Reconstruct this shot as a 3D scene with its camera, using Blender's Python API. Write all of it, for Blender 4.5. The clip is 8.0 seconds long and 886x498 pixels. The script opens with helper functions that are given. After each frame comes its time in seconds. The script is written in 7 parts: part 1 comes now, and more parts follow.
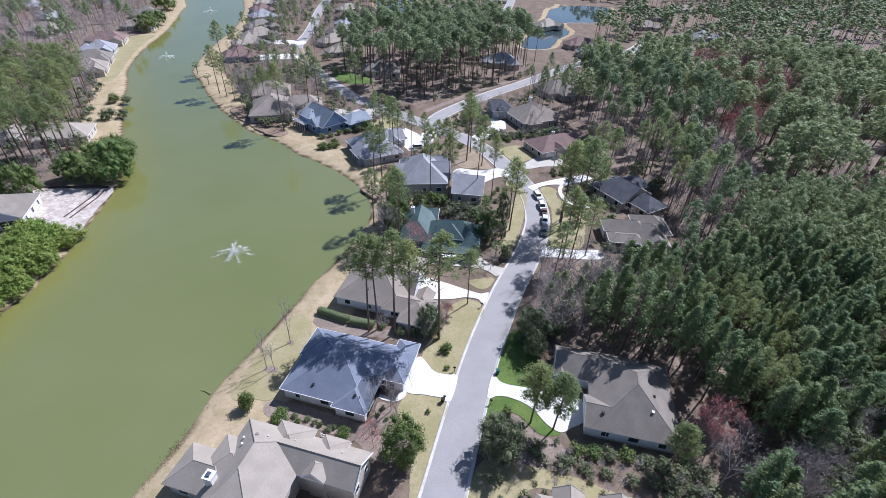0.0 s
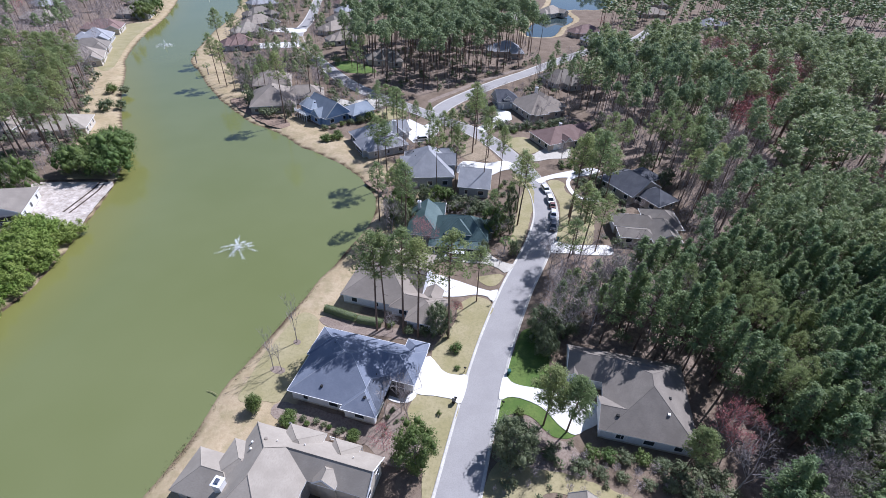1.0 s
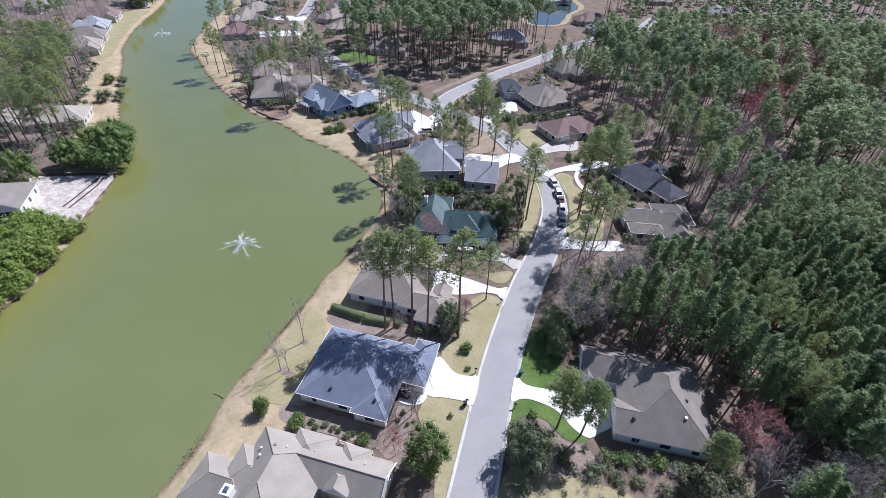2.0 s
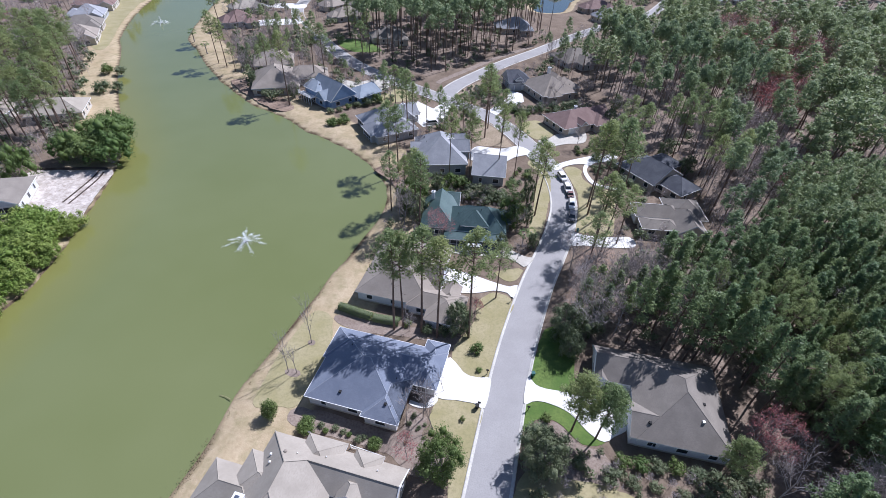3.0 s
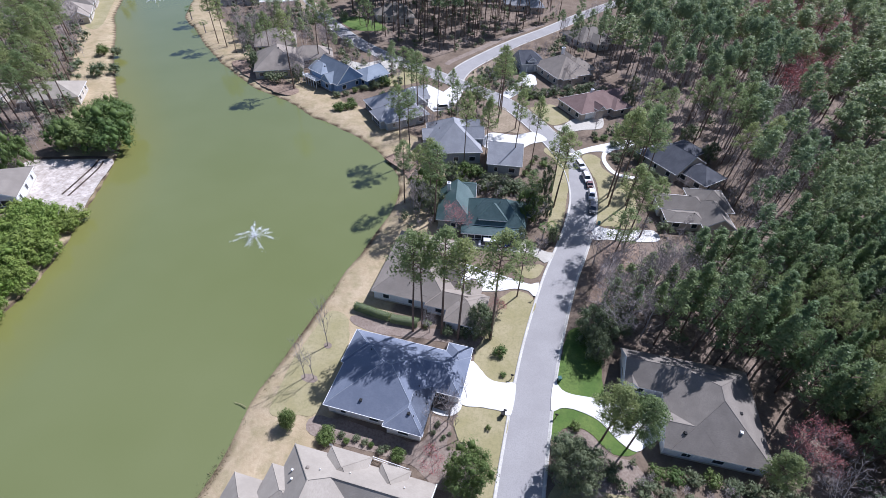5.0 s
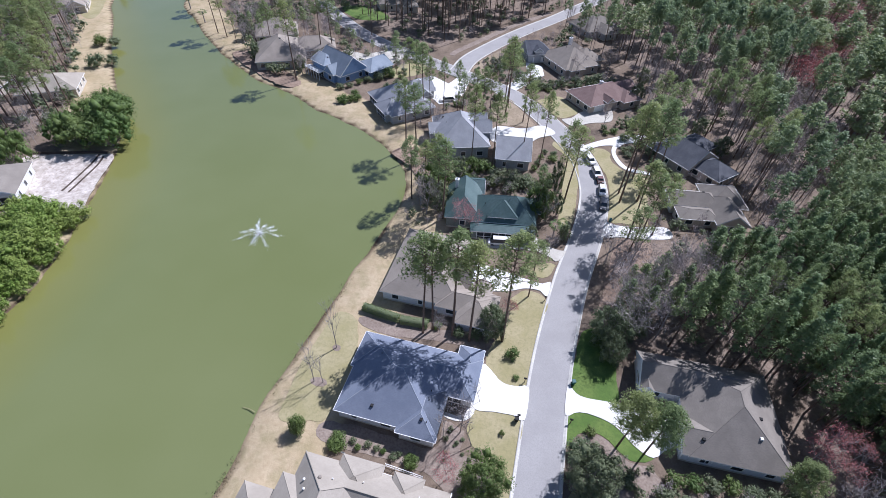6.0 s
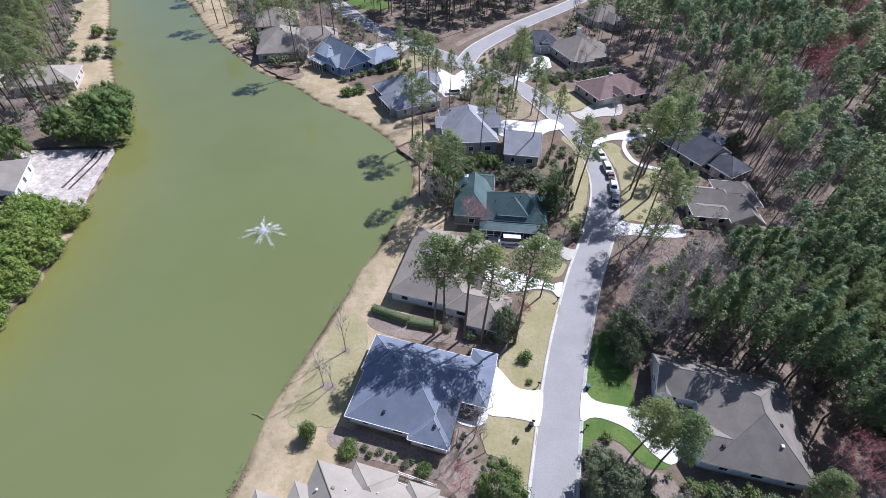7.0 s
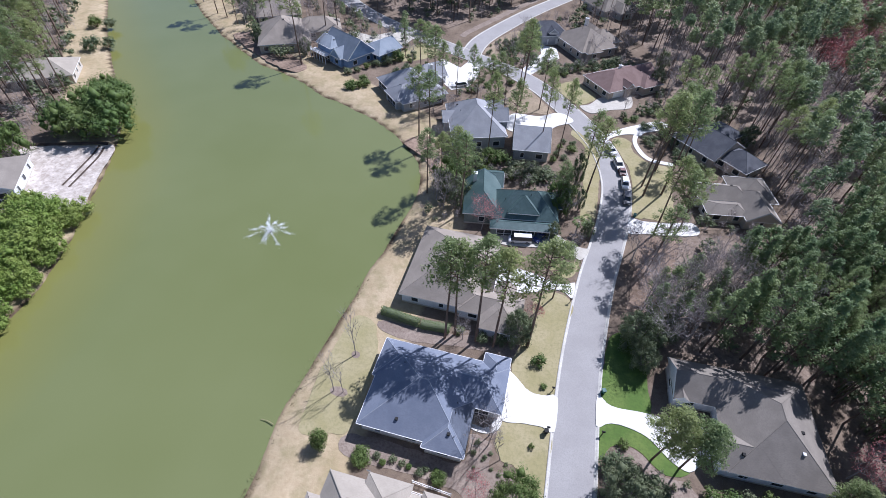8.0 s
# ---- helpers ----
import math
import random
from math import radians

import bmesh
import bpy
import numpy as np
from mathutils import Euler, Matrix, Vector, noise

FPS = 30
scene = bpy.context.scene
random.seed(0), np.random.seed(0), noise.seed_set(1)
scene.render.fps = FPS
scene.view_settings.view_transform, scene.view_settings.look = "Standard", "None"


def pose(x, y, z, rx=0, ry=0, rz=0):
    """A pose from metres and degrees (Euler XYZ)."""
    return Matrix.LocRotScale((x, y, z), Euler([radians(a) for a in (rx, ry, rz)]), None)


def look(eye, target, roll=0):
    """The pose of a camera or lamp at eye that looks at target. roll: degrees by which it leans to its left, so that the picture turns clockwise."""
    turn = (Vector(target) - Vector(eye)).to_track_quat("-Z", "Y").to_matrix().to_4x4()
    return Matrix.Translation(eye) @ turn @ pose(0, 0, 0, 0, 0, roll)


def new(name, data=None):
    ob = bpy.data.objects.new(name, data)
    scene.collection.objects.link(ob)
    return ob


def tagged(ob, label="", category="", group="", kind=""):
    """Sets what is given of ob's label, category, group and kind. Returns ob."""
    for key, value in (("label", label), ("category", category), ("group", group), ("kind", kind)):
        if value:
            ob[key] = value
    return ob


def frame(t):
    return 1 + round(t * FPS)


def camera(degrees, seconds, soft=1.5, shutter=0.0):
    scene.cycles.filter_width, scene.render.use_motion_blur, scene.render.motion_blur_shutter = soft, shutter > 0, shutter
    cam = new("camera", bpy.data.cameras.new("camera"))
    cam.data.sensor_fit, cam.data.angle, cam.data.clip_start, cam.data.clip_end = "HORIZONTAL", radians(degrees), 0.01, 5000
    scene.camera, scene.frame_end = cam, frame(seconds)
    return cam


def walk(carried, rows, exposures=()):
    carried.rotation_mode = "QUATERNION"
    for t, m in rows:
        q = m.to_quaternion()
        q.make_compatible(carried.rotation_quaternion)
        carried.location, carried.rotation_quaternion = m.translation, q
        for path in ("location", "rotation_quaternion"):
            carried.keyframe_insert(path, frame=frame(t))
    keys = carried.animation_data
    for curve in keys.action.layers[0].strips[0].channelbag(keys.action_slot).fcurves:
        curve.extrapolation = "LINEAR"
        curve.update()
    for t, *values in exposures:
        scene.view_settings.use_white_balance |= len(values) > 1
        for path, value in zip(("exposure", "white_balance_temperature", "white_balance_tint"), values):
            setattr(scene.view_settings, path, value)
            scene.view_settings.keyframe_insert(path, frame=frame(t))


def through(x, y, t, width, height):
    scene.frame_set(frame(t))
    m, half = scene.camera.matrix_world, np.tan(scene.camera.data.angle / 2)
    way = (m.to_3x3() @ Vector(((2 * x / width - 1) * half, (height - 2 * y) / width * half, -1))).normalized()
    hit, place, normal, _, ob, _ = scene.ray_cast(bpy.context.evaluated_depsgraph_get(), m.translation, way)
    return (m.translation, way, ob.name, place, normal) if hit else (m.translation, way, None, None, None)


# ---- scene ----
cam = camera(87.4, 8.0, soft=0.5)

PATH = [
    (0, (10.923, -4.400, 74.957), (8.996, 3.493, 69.128), 2.22),
    (0.5, (9.565, -3.252, 74.929), (7.660, 4.577, 69.006), 2.23),
    (1, (8.203, -2.100, 74.901), (6.320, 5.662, 68.885), 2.24),
    (1.5, (6.836, -0.946, 74.873), (4.975, 6.750, 68.765), 2.25),
    (2, (5.464, 0.211, 74.845), (3.626, 7.840, 68.647), 2.26),
    (2.5, (4.088, 1.372, 74.817), (2.272, 8.933, 68.529), 2.26),
    (3, (2.707, 2.535, 74.789), (0.913, 10.027, 68.413), 2.27),
    (3.5, (1.321, 3.701, 74.761), (-0.450, 11.123, 68.298), 2.28),
    (4, (-0.069, 4.870, 74.732), (-1.817, 12.222, 68.184), 2.29),
    (4.5, (-1.464, 6.042, 74.704), (-3.189, 13.323, 68.071), 2.30),
    (5, (-2.863, 7.217, 74.676), (-4.566, 14.427, 67.959), 2.31),
    (5.5, (-4.267, 8.395, 74.648), (-5.947, 15.532, 67.849), 2.32),
    (6, (-5.676, 9.576, 74.620), (-7.333, 16.640, 67.739), 2.33),
    (6.5, (-7.089, 10.760, 74.592), (-8.723, 17.751, 67.631), 2.33),
    (7, (-8.507, 11.946, 74.564), (-10.118, 18.863, 67.524), 2.34),
    (7.5, (-9.929, 13.136, 74.536), (-11.518, 19.978, 67.419), 2.35),
    (8, (-11.357, 14.328, 74.508), (-12.922, 21.096, 67.314), 2.36),
]
EXPOSURES = [(0.0, 0.37, 5590, 18.5), (8.0, 0.37, 5590, 18.5)]
walk(cam, [(t, look(eye, target, roll)) for t, eye, target, roll in PATH], EXPOSURES)

# ---- light ----
SUN_AZ, SUN_EL = 32.7, 49.0          # degrees from +y towards +x, and above the horizon
world = bpy.data.worlds.new("sky")
scene.world = world
world.use_nodes = True
wn = world.node_tree.nodes
sky = wn.new("ShaderNodeTexSky")
sky.sky_type, sky.sun_disc = "NISHITA", False
sky.sun_elevation, sky.sun_rotation = radians(SUN_EL), radians(SUN_AZ)
sky.ozone_density = 3.0
wn["Background"].inputs[1].default_value = 0.070
world.node_tree.links.new(sky.outputs[0], wn["Background"].inputs[0])
sun = bpy.data.lights.new("sun", "SUN")
sun.energy, sun.angle, sun.color = 5.0, radians(0.53), (1.0, 0.97, 0.93)
sun_ob = new("sun", sun)
az, el = radians(SUN_AZ), radians(SUN_EL)
sun_ob.matrix_world = look((math.sin(az) * math.cos(el) * 300, math.cos(az) * math.cos(el) * 300, math.sin(el) * 300), (0, 0, 0))


# ---- materials ----
def tree_of(name):
    m = bpy.data.materials.new(name)
    m.use_nodes = True
    return m, m.node_tree.nodes, m.node_tree.links


def ramp_mix(n, l, fac, a, b, lo=0.35, hi=0.65):
    r = n.new("ShaderNodeValToRGB")
    r.color_ramp.elements[0].position, r.color_ramp.elements[1].position = lo, hi
    r.color_ramp.elements[0].color, r.color_ramp.elements[1].color = (*a, 1), (*b, 1)
    l.new(fac, r.inputs[0])
    return r.outputs[0]


def mixed(n, l, fac, a, b, mode="MIX"):
    m = n.new("ShaderNodeMix")
    m.data_type, m.blend_type = "RGBA", mode
    if isinstance(fac, float):
        m.inputs[0].default_value = fac
    else:
        l.new(fac, m.inputs[0])
    for k, v in ((6, a), (7, b)):
        if isinstance(v, tuple):
            m.inputs[k].default_value = (*v, 1)
        else:
            l.new(v, m.inputs[k])
    return m.outputs[2]


def noise_of(n, l, scale, detail=4.0, rough=0.6, stretch=None, world_space=True):
    if world_space:
        src = n.new("ShaderNodeNewGeometry").outputs["Position"]
    else:
        src = n.new("ShaderNodeTexCoord").outputs["Object"]
    if stretch:
        mp = n.new("ShaderNodeMapping")
        mp.inputs["Scale"].default_value = stretch
        l.new(src, mp.inputs[0])
        src = mp.outputs[0]
    t = n.new("ShaderNodeTexNoise")
    t.inputs["Scale"].default_value, t.inputs["Detail"].default_value, t.inputs["Roughness"].default_value = scale, detail, rough
    l.new(src, t.inputs[0])
    return t.outputs[0]


def surface(name, a, b, c=None, big=0.15, small=2.0, rough=0.9, bump=0.3, metal=0.0, spec=0.25, stretch=None, own=False, depth=0.05):
    """A matt or glossy surface with variation at two scales: a to b over the big one, towards c over the small one."""
    m, n, l = tree_of(name)
    p = n["Principled BSDF"]
    n1 = noise_of(n, l, big, 3.0, 0.55, world_space=not own)
    n2 = noise_of(n, l, small, 5.0, 0.65, stretch, world_space=not own)
    col = ramp_mix(n, l, n1, a, b, 0.38, 0.62)
    c = c or tuple(0.62 * v for v in a)
    f = n.new("ShaderNodeMapRange")
    f.inputs[1].default_value, f.inputs[2].default_value, f.inputs[3].default_value, f.inputs[4].default_value = 0.42, 0.72, 0.0, 0.75
    l.new(n2, f.inputs[0])
    l.new(mixed(n, l, f.outputs[0], col, c), p.inputs["Base Color"])
    p.inputs["Roughness"].default_value, p.inputs["Metallic"].default_value = rough, metal
    p.inputs["Specular IOR Level"].default_value = spec
    if bump:
        bp = n.new("ShaderNodeBump")
        bp.inputs["Strength"].default_value, bp.inputs["Distance"].default_value = bump, depth
        l.new(n2, bp.inputs["Height"])
        l.new(bp.outputs[0], p.inputs["Normal"])
    return m


def foliage(name, dark, light, alt, through=0.3, rough=0.55):
    """Leaves or needles: each spray takes its own tint, each plant another, and some light comes through."""
    m, n, l = tree_of(name)
    n.remove(n["Principled BSDF"])
    g, o = n.new("ShaderNodeNewGeometry"), n.new("ShaderNodeObjectInfo")
    tint = n.new("ShaderNodeMix")
    tint.data_type = "FLOAT"
    tint.inputs[0].default_value = 0.42
    clump = n.new("ShaderNodeMapRange")
    clump.inputs[1].default_value, clump.inputs[2].default_value = 0.3, 0.7
    l.new(noise_of(n, l, 0.45, 3.0, 0.6), clump.inputs[0])
    l.new(clump.outputs[0], tint.inputs[2])
    l.new(g.outputs["Random Per Island"], tint.inputs[3])
    col = mixed(n, l, tint.outputs[0], dark, light)
    big = noise_of(n, l, 0.09, 2.0, 0.5)
    f = n.new("ShaderNodeMath")
    f.operation = "MULTIPLY"
    l.new(o.outputs["Random"], f.inputs[0])
    l.new(big, f.inputs[1])
    more = n.new("ShaderNodeMath")
    more.operation, more.use_clamp = "MULTIPLY", True
    more.inputs[1].default_value = 1.8
    l.new(f.outputs[0], more.inputs[0])
    col = mixed(n, l, more.outputs[0], col, alt)
    d = n.new("ShaderNodeBsdfPrincipled")
    d.inputs["Roughness"].default_value, d.inputs["Specular IOR Level"].default_value = rough, 0.25
    l.new(col, d.inputs["Base Color"])
    t = n.new("ShaderNodeBsdfTranslucent")
    l.new(mixed(n, l, 0.35, col, (0.25, 0.34, 0.15) if dark[1] > dark[0] else col), t.inputs[0])
    mx = n.new("ShaderNodeMixShader")
    mx.inputs[0].default_value = through
    l.new(d.outputs[0], mx.inputs[1])
    l.new(t.outputs[0], mx.inputs[2])
    l.new(mx.outputs[0], n["Material Output"].inputs[0])
    return m


def ground_material():
    m, n, l = tree_of("ground_soil")
    p = n["Principled BSDF"]
    zone = n.new("ShaderNodeAttribute")
    zone.attribute_name = "zone"
    sep = n.new("ShaderNodeSeparateColor")
    l.new(zone.outputs["Color"], sep.inputs[0])
    n1, n2, n3 = noise_of(n, l, 0.12, 4.0), noise_of(n, l, 1.1, 6.0, 0.7), noise_of(n, l, 7.0, 4.0, 0.7)
    straw = ramp_mix(n, l, n1, (0.145, 0.110, 0.080), (0.235, 0.182, 0.135))
    straw = mixed(n, l, ramp_mix(n, l, n2, (0, 0, 0), (0.8, 0.8, 0.8), 0.45, 0.7), straw, (0.12, 0.088, 0.068))
    straw = mixed(n, l, ramp_mix(n, l, n3, (0, 0, 0), (0.7, 0.7, 0.7), 0.55, 0.72), straw, (0.33, 0.27, 0.22))
    floor = ramp_mix(n, l, n2, (0.138, 0.106, 0.082), (0.285, 0.224, 0.178))
    floor = mixed(n, l, ramp_mix(n, l, n3, (0, 0, 0), (0.6, 0.6, 0.6), 0.56, 0.74), floor, (0.44, 0.345, 0.275))
    straw = mixed(n, l, ramp_mix(n, l, sep.outputs[2], (0, 0, 0), (1, 1, 1), 0.2, 0.8), straw, floor)
    lawn = ramp_mix(n, l, n1, (0.385, 0.305, 0.185), (0.465, 0.375, 0.25))
    lawn = mixed(n, l, ramp_mix(n, l, n2, (0, 0, 0), (0.6, 0.6, 0.6), 0.45, 0.72), lawn, (0.30, 0.225, 0.13))
    n4 = noise_of(n, l, 0.33, 5.0, 0.65)
    lawn = mixed(n, l, ramp_mix(n, l, n4, (0, 0, 0), (0.75, 0.75, 0.75), 0.46, 0.66), lawn, (0.27, 0.235, 0.125))
    lawn = mixed(n, l, ramp_mix(n, l, n3, (0, 0, 0), (0.55, 0.55, 0.55), 0.52, 0.74), lawn, (0.235, 0.165, 0.105))
    mud = ramp_mix(n, l, n2, (0.065, 0.045, 0.028), (0.15, 0.11, 0.07))
    add = n.new("ShaderNodeMath")
    add.operation = "ADD"
    sub = n.new("ShaderNodeMapRange")
    sub.inputs[3].default_value, sub.inputs[4].default_value = -0.35, 0.35
    l.new(n1, sub.inputs[0])
    l.new(sep.outputs[0], add.inputs[0])
    l.new(sub.outputs[0], add.inputs[1])
    col = mixed(n, l, ramp_mix(n, l, add.outputs[0], (0, 0, 0), (1, 1, 1), 0.4, 0.6), straw, lawn)
    col = mixed(n, l, ramp_mix(n, l, sep.outputs[1], (0, 0, 0), (1, 1, 1), 0.35, 0.75), col, mud)
    l.new(col, p.inputs["Base Color"])
    p.inputs["Roughness"].default_value, p.inputs["Specular IOR Level"].default_value = 0.95, 0.1
    bp = n.new("ShaderNodeBump")
    bp.inputs["Strength"].default_value, bp.inputs["Distance"].default_value = 0.6, 0.15
    l.new(n2, bp.inputs["Height"])
    l.new(bp.outputs[0], p.inputs["Normal"])
    return m


def water_material():
    m, n, l = tree_of("lake_water")
    p = n["Principled BSDF"]
    n1 = noise_of(n, l, 0.02, 3.0)
    col = ramp_mix(n, l, n1, (0.141, 0.161, 0.058), (0.158, 0.177, 0.071))
    zone = n.new("ShaderNodeAttribute")
    zone.attribute_name = "shallow"
    col = mixed(n, l, zone.outputs["Fac"], col, (0.19, 0.185, 0.05))
    l.new(col, p.inputs["Base Color"])
    p.inputs["Roughness"].default_value, p.inputs["IOR"].default_value = 0.09, 1.48
    bp = n.new("ShaderNodeBump")
    bp.inputs["Strength"].default_value, bp.inputs["Distance"].default_value = 0.10, 0.04
    l.new(noise_of(n, l, 1.6, 4.0, 0.6), bp.inputs["Height"])
    l.new(bp.outputs[0], p.inputs["Normal"])
    return m


def pond_material():
    m, n, l = tree_of("pond_water")
    p = n["Principled BSDF"]
    l.new(ramp_mix(n, l, noise_of(n, l, 0.03), (0.035, 0.055, 0.06), (0.05, 0.07, 0.07)), p.inputs["Base Color"])
    p.inputs["Roughness"].default_value, p.inputs["IOR"].default_value = 0.04, 1.33
    return m


def glass_material(name, tint, rough=0.06):
    m, n, l = tree_of(name)
    p = n["Principled BSDF"]
    p.inputs["Base Color"].default_value = (*tint, 1)
    p.inputs["Roughness"].default_value, p.inputs["Specular IOR Level"].default_value = rough, 0.8
    return m


GROUND = ground_material()
WATER = water_material()
POND = pond_material()
ASPHALT = surface("asphalt", (0.31, 0.297, 0.287), (0.345, 0.332, 0.32), (0.26, 0.248, 0.24), 0.18, 5.0, 0.9, 0.25)
CONCRETE = surface("concrete", (0.66, 0.645, 0.60), (0.74, 0.72, 0.68), (0.55, 0.53, 0.49), 0.3, 3.0, 0.85, 0.15)
OLD_CONCRETE = surface("old_concrete", (0.46, 0.43, 0.37), (0.53, 0.50, 0.44), (0.36, 0.33, 0.28), 0.3, 2.0, 0.9, 0.15)
KERB = surface("kerb_concrete", (0.48, 0.46, 0.42), (0.58, 0.56, 0.51), (0.36, 0.34, 0.30), 0.25, 2.5, 0.9, 0.1)
DORMANT = surface("dormant_lawn", (0.30, 0.265, 0.135), (0.365, 0.315, 0.185), (0.22, 0.20, 0.10), 0.2, 1.6, 0.95, 0.5)
VERGE = surface("tan_verge", (0.27, 0.215, 0.145), (0.34, 0.27, 0.19), (0.18, 0.14, 0.09), 0.2, 1.4, 0.95, 0.5)
GREEN_LAWN = surface("green_lawn", (0.085, 0.145, 0.03), (0.13, 0.185, 0.045), (0.06, 0.10, 0.025), 0.25, 2.0, 0.9, 0.5)
MULCH = surface("mulch", (0.235, 0.188, 0.152), (0.30, 0.245, 0.20), (0.14, 0.098, 0.076), 0.3, 2.2, 0.95, 0.6)
LITTER = surface("leaf_litter", (0.23, 0.165, 0.12), (0.32, 0.235, 0.175), (0.12, 0.08, 0.055), 0.2, 1.4, 0.95, 0.6)
SAND = surface("pale_sand", (0.42, 0.37, 0.32), (0.64, 0.58, 0.52), (0.24, 0.19, 0.15), 0.35, 1.1, 0.95, 0.8)
SOIL = surface("dark_soil", (0.07, 0.05, 0.04), (0.11, 0.08, 0.06), None, 0.4, 2.0)
BARK = surface("pine_bark", (0.15, 0.105, 0.08), (0.21, 0.15, 0.115), (0.07, 0.05, 0.04), 0.4, 3.0, 0.95, 0.5, stretch=(3, 3, 0.6))
GREY_BARK = surface("grey_bark", (0.34, 0.30, 0.28), (0.44, 0.40, 0.375), (0.23, 0.195, 0.18), 0.3, 2.0, 0.95, 0.2)
NEEDLES = foliage("pine_needles", (0.105, 0.155, 0.072), (0.36, 0.44, 0.20), (0.38, 0.41, 0.17), 0.58, 0.5)
NEEDLES_YOUNG = foliage("young_pine_needles", (0.080, 0.134, 0.070), (0.270, 0.370, 0.182), (0.28, 0.335, 0.15), 0.48, 0.5)
# bluer than the near needles: a little distance haze put into the colour
NEEDLES_FAR = foliage("pine_needles_far", (0.105, 0.158, 0.092), (0.345, 0.43, 0.235), (0.34, 0.39, 0.19), 0.38, 0.55)
LEAVES = foliage("broad_leaves", (0.052, 0.098, 0.028), (0.155, 0.230, 0.064), (0.17, 0.21, 0.065), 0.34)
DARK_LEAVES = foliage("evergreen_leaves", (0.060, 0.090, 0.048), (0.21, 0.25, 0.135), (0.21, 0.23, 0.13), 0.36, 0.6)
BRIGHT_LEAVES = foliage("fresh_leaves", (0.100, 0.172, 0.034), (0.31, 0.425, 0.088), (0.28, 0.33, 0.085), 0.38)
RED_BUDS = foliage("red_buds", (0.26, 0.075, 0.072), (0.46, 0.17, 0.16), (0.36, 0.14, 0.135), 0.30)
PALE_BUDS = foliage("dry_twigs", (0.25, 0.215, 0.205), (0.42, 0.37, 0.36), (0.33, 0.28, 0.27), 0.2, 0.9)
WHITE_TRIM = surface("white_trim", (0.74, 0.74, 0.73), (0.80, 0.80, 0.79), (0.66, 0.66, 0.65), 0.5, 3.0, 0.5, 0.0)
GLASS = glass_material("window_glass", (0.03, 0.04, 0.05))
SCREEN = surface("porch_screen", (0.035, 0.037, 0.04), (0.05, 0.052, 0.055), None, 0.5, 6.0, 0.7, 0.0)
BLACK_RUBBER = surface("rubber", (0.02, 0.02, 0.02), (0.03, 0.03, 0.03), None, 1.0, 8.0, 0.8, 0.0)
STEEL = surface("steel", (0.5, 0.5, 0.52), (0.58, 0.58, 0.6), None, 1.0, 6.0, 0.35, 0.0, metal=1.0)
SPRAY = surface("white_spray", (0.82, 0.84, 0.84), (0.88, 0.9, 0.9), (0.7, 0.74, 0.72), 0.5, 4.0, 0.5, 0.0)


def shingles(name, a, b, c):
    c = tuple(0.5 * (p + q) for p, q in zip(a, c))
    return surface(name, a, b, c, 0.35, 2.4, 0.92, 0.22, stretch=(1.2, 1.2, 5.0), own=True, depth=0.03)


# caps paler than the roof: sun glancing off the hips put into the colour
CAP_LIT = surface("sunlit_blue_ridge_shingles", (0.30, 0.325, 0.37), (0.37, 0.39, 0.43), (0.24, 0.26, 0.30), 0.3, 2.0, 0.9, 0.3)
ROOF_BLUE = shingles("slate_blue_shingles", (0.165, 0.188, 0.238), (0.205, 0.228, 0.278), (0.13, 0.15, 0.195))
ROOF_TAN = shingles("tan_shingles", (0.315, 0.28, 0.232), (0.37, 0.33, 0.275), (0.25, 0.22, 0.18))
ROOF_BROWN = shingles("brown_grey_shingles", (0.275, 0.238, 0.198), (0.33, 0.287, 0.24), (0.205, 0.174, 0.143))
ROOF_TAUPE = shingles("taupe_shingles", (0.20, 0.178, 0.153), (0.245, 0.219, 0.188), (0.15, 0.132, 0.112))
ROOF_GREY = shingles("grey_shingles", (0.285, 0.29, 0.305), (0.345, 0.35, 0.365), (0.225, 0.225, 0.24))
ROOF_DARK = shingles("charcoal_shingles", (0.085, 0.09, 0.105), (0.12, 0.125, 0.14), (0.06, 0.062, 0.07))
ROOF_GREEN = surface("green_metal_roof", (0.062, 0.105, 0.102), (0.085, 0.135, 0.13), (0.042, 0.075, 0.073), 0.3, 2.0, 0.5, 0.1, spec=0.5, own=True)
ROOF_SKY = shingles("blue_grey_shingles", (0.22, 0.255, 0.295), (0.27, 0.305, 0.345), (0.17, 0.20, 0.24))
ROOF_RUST = shingles("reddish_brown_shingles", (0.20, 0.135, 0.12), (0.25, 0.175, 0.155), (0.14, 0.095, 0.085))
WALL_WHITE = surface("white_siding", (0.62, 0.63, 0.66), (0.68, 0.69, 0.71), (0.55, 0.56, 0.59), 0.4, 2.0, 0.7, 0.1, own=True)
WALL_CREAM = surface("cream_siding", (0.52, 0.47, 0.39), (0.58, 0.53, 0.45), (0.45, 0.40, 0.33), 0.4, 2.0, 0.8, 0.1, own=True)
WALL_GREY = surface("grey_siding", (0.36, 0.37, 0.38), (0.42, 0.43, 0.44), (0.3, 0.31, 0.32), 0.4, 2.0, 0.8, 0.1, own=True)
WALL_BLUE = surface("blue_siding", (0.20, 0.30, 0.46), (0.25, 0.35, 0.52), (0.16, 0.25, 0.40), 0.4, 2.0, 0.75, 0.1, own=True)
WALL_GREEN = surface("sage_siding", (0.16, 0.19, 0.17), (0.2, 0.23, 0.21), (0.12, 0.145, 0.13), 0.4, 2.0, 0.8, 0.1, own=True)
WALL_TAUPE = surface("taupe_stucco", (0.42, 0.36, 0.31), (0.48, 0.42, 0.36), (0.35, 0.3, 0.25), 0.4, 2.0, 0.9, 0.1, own=True)


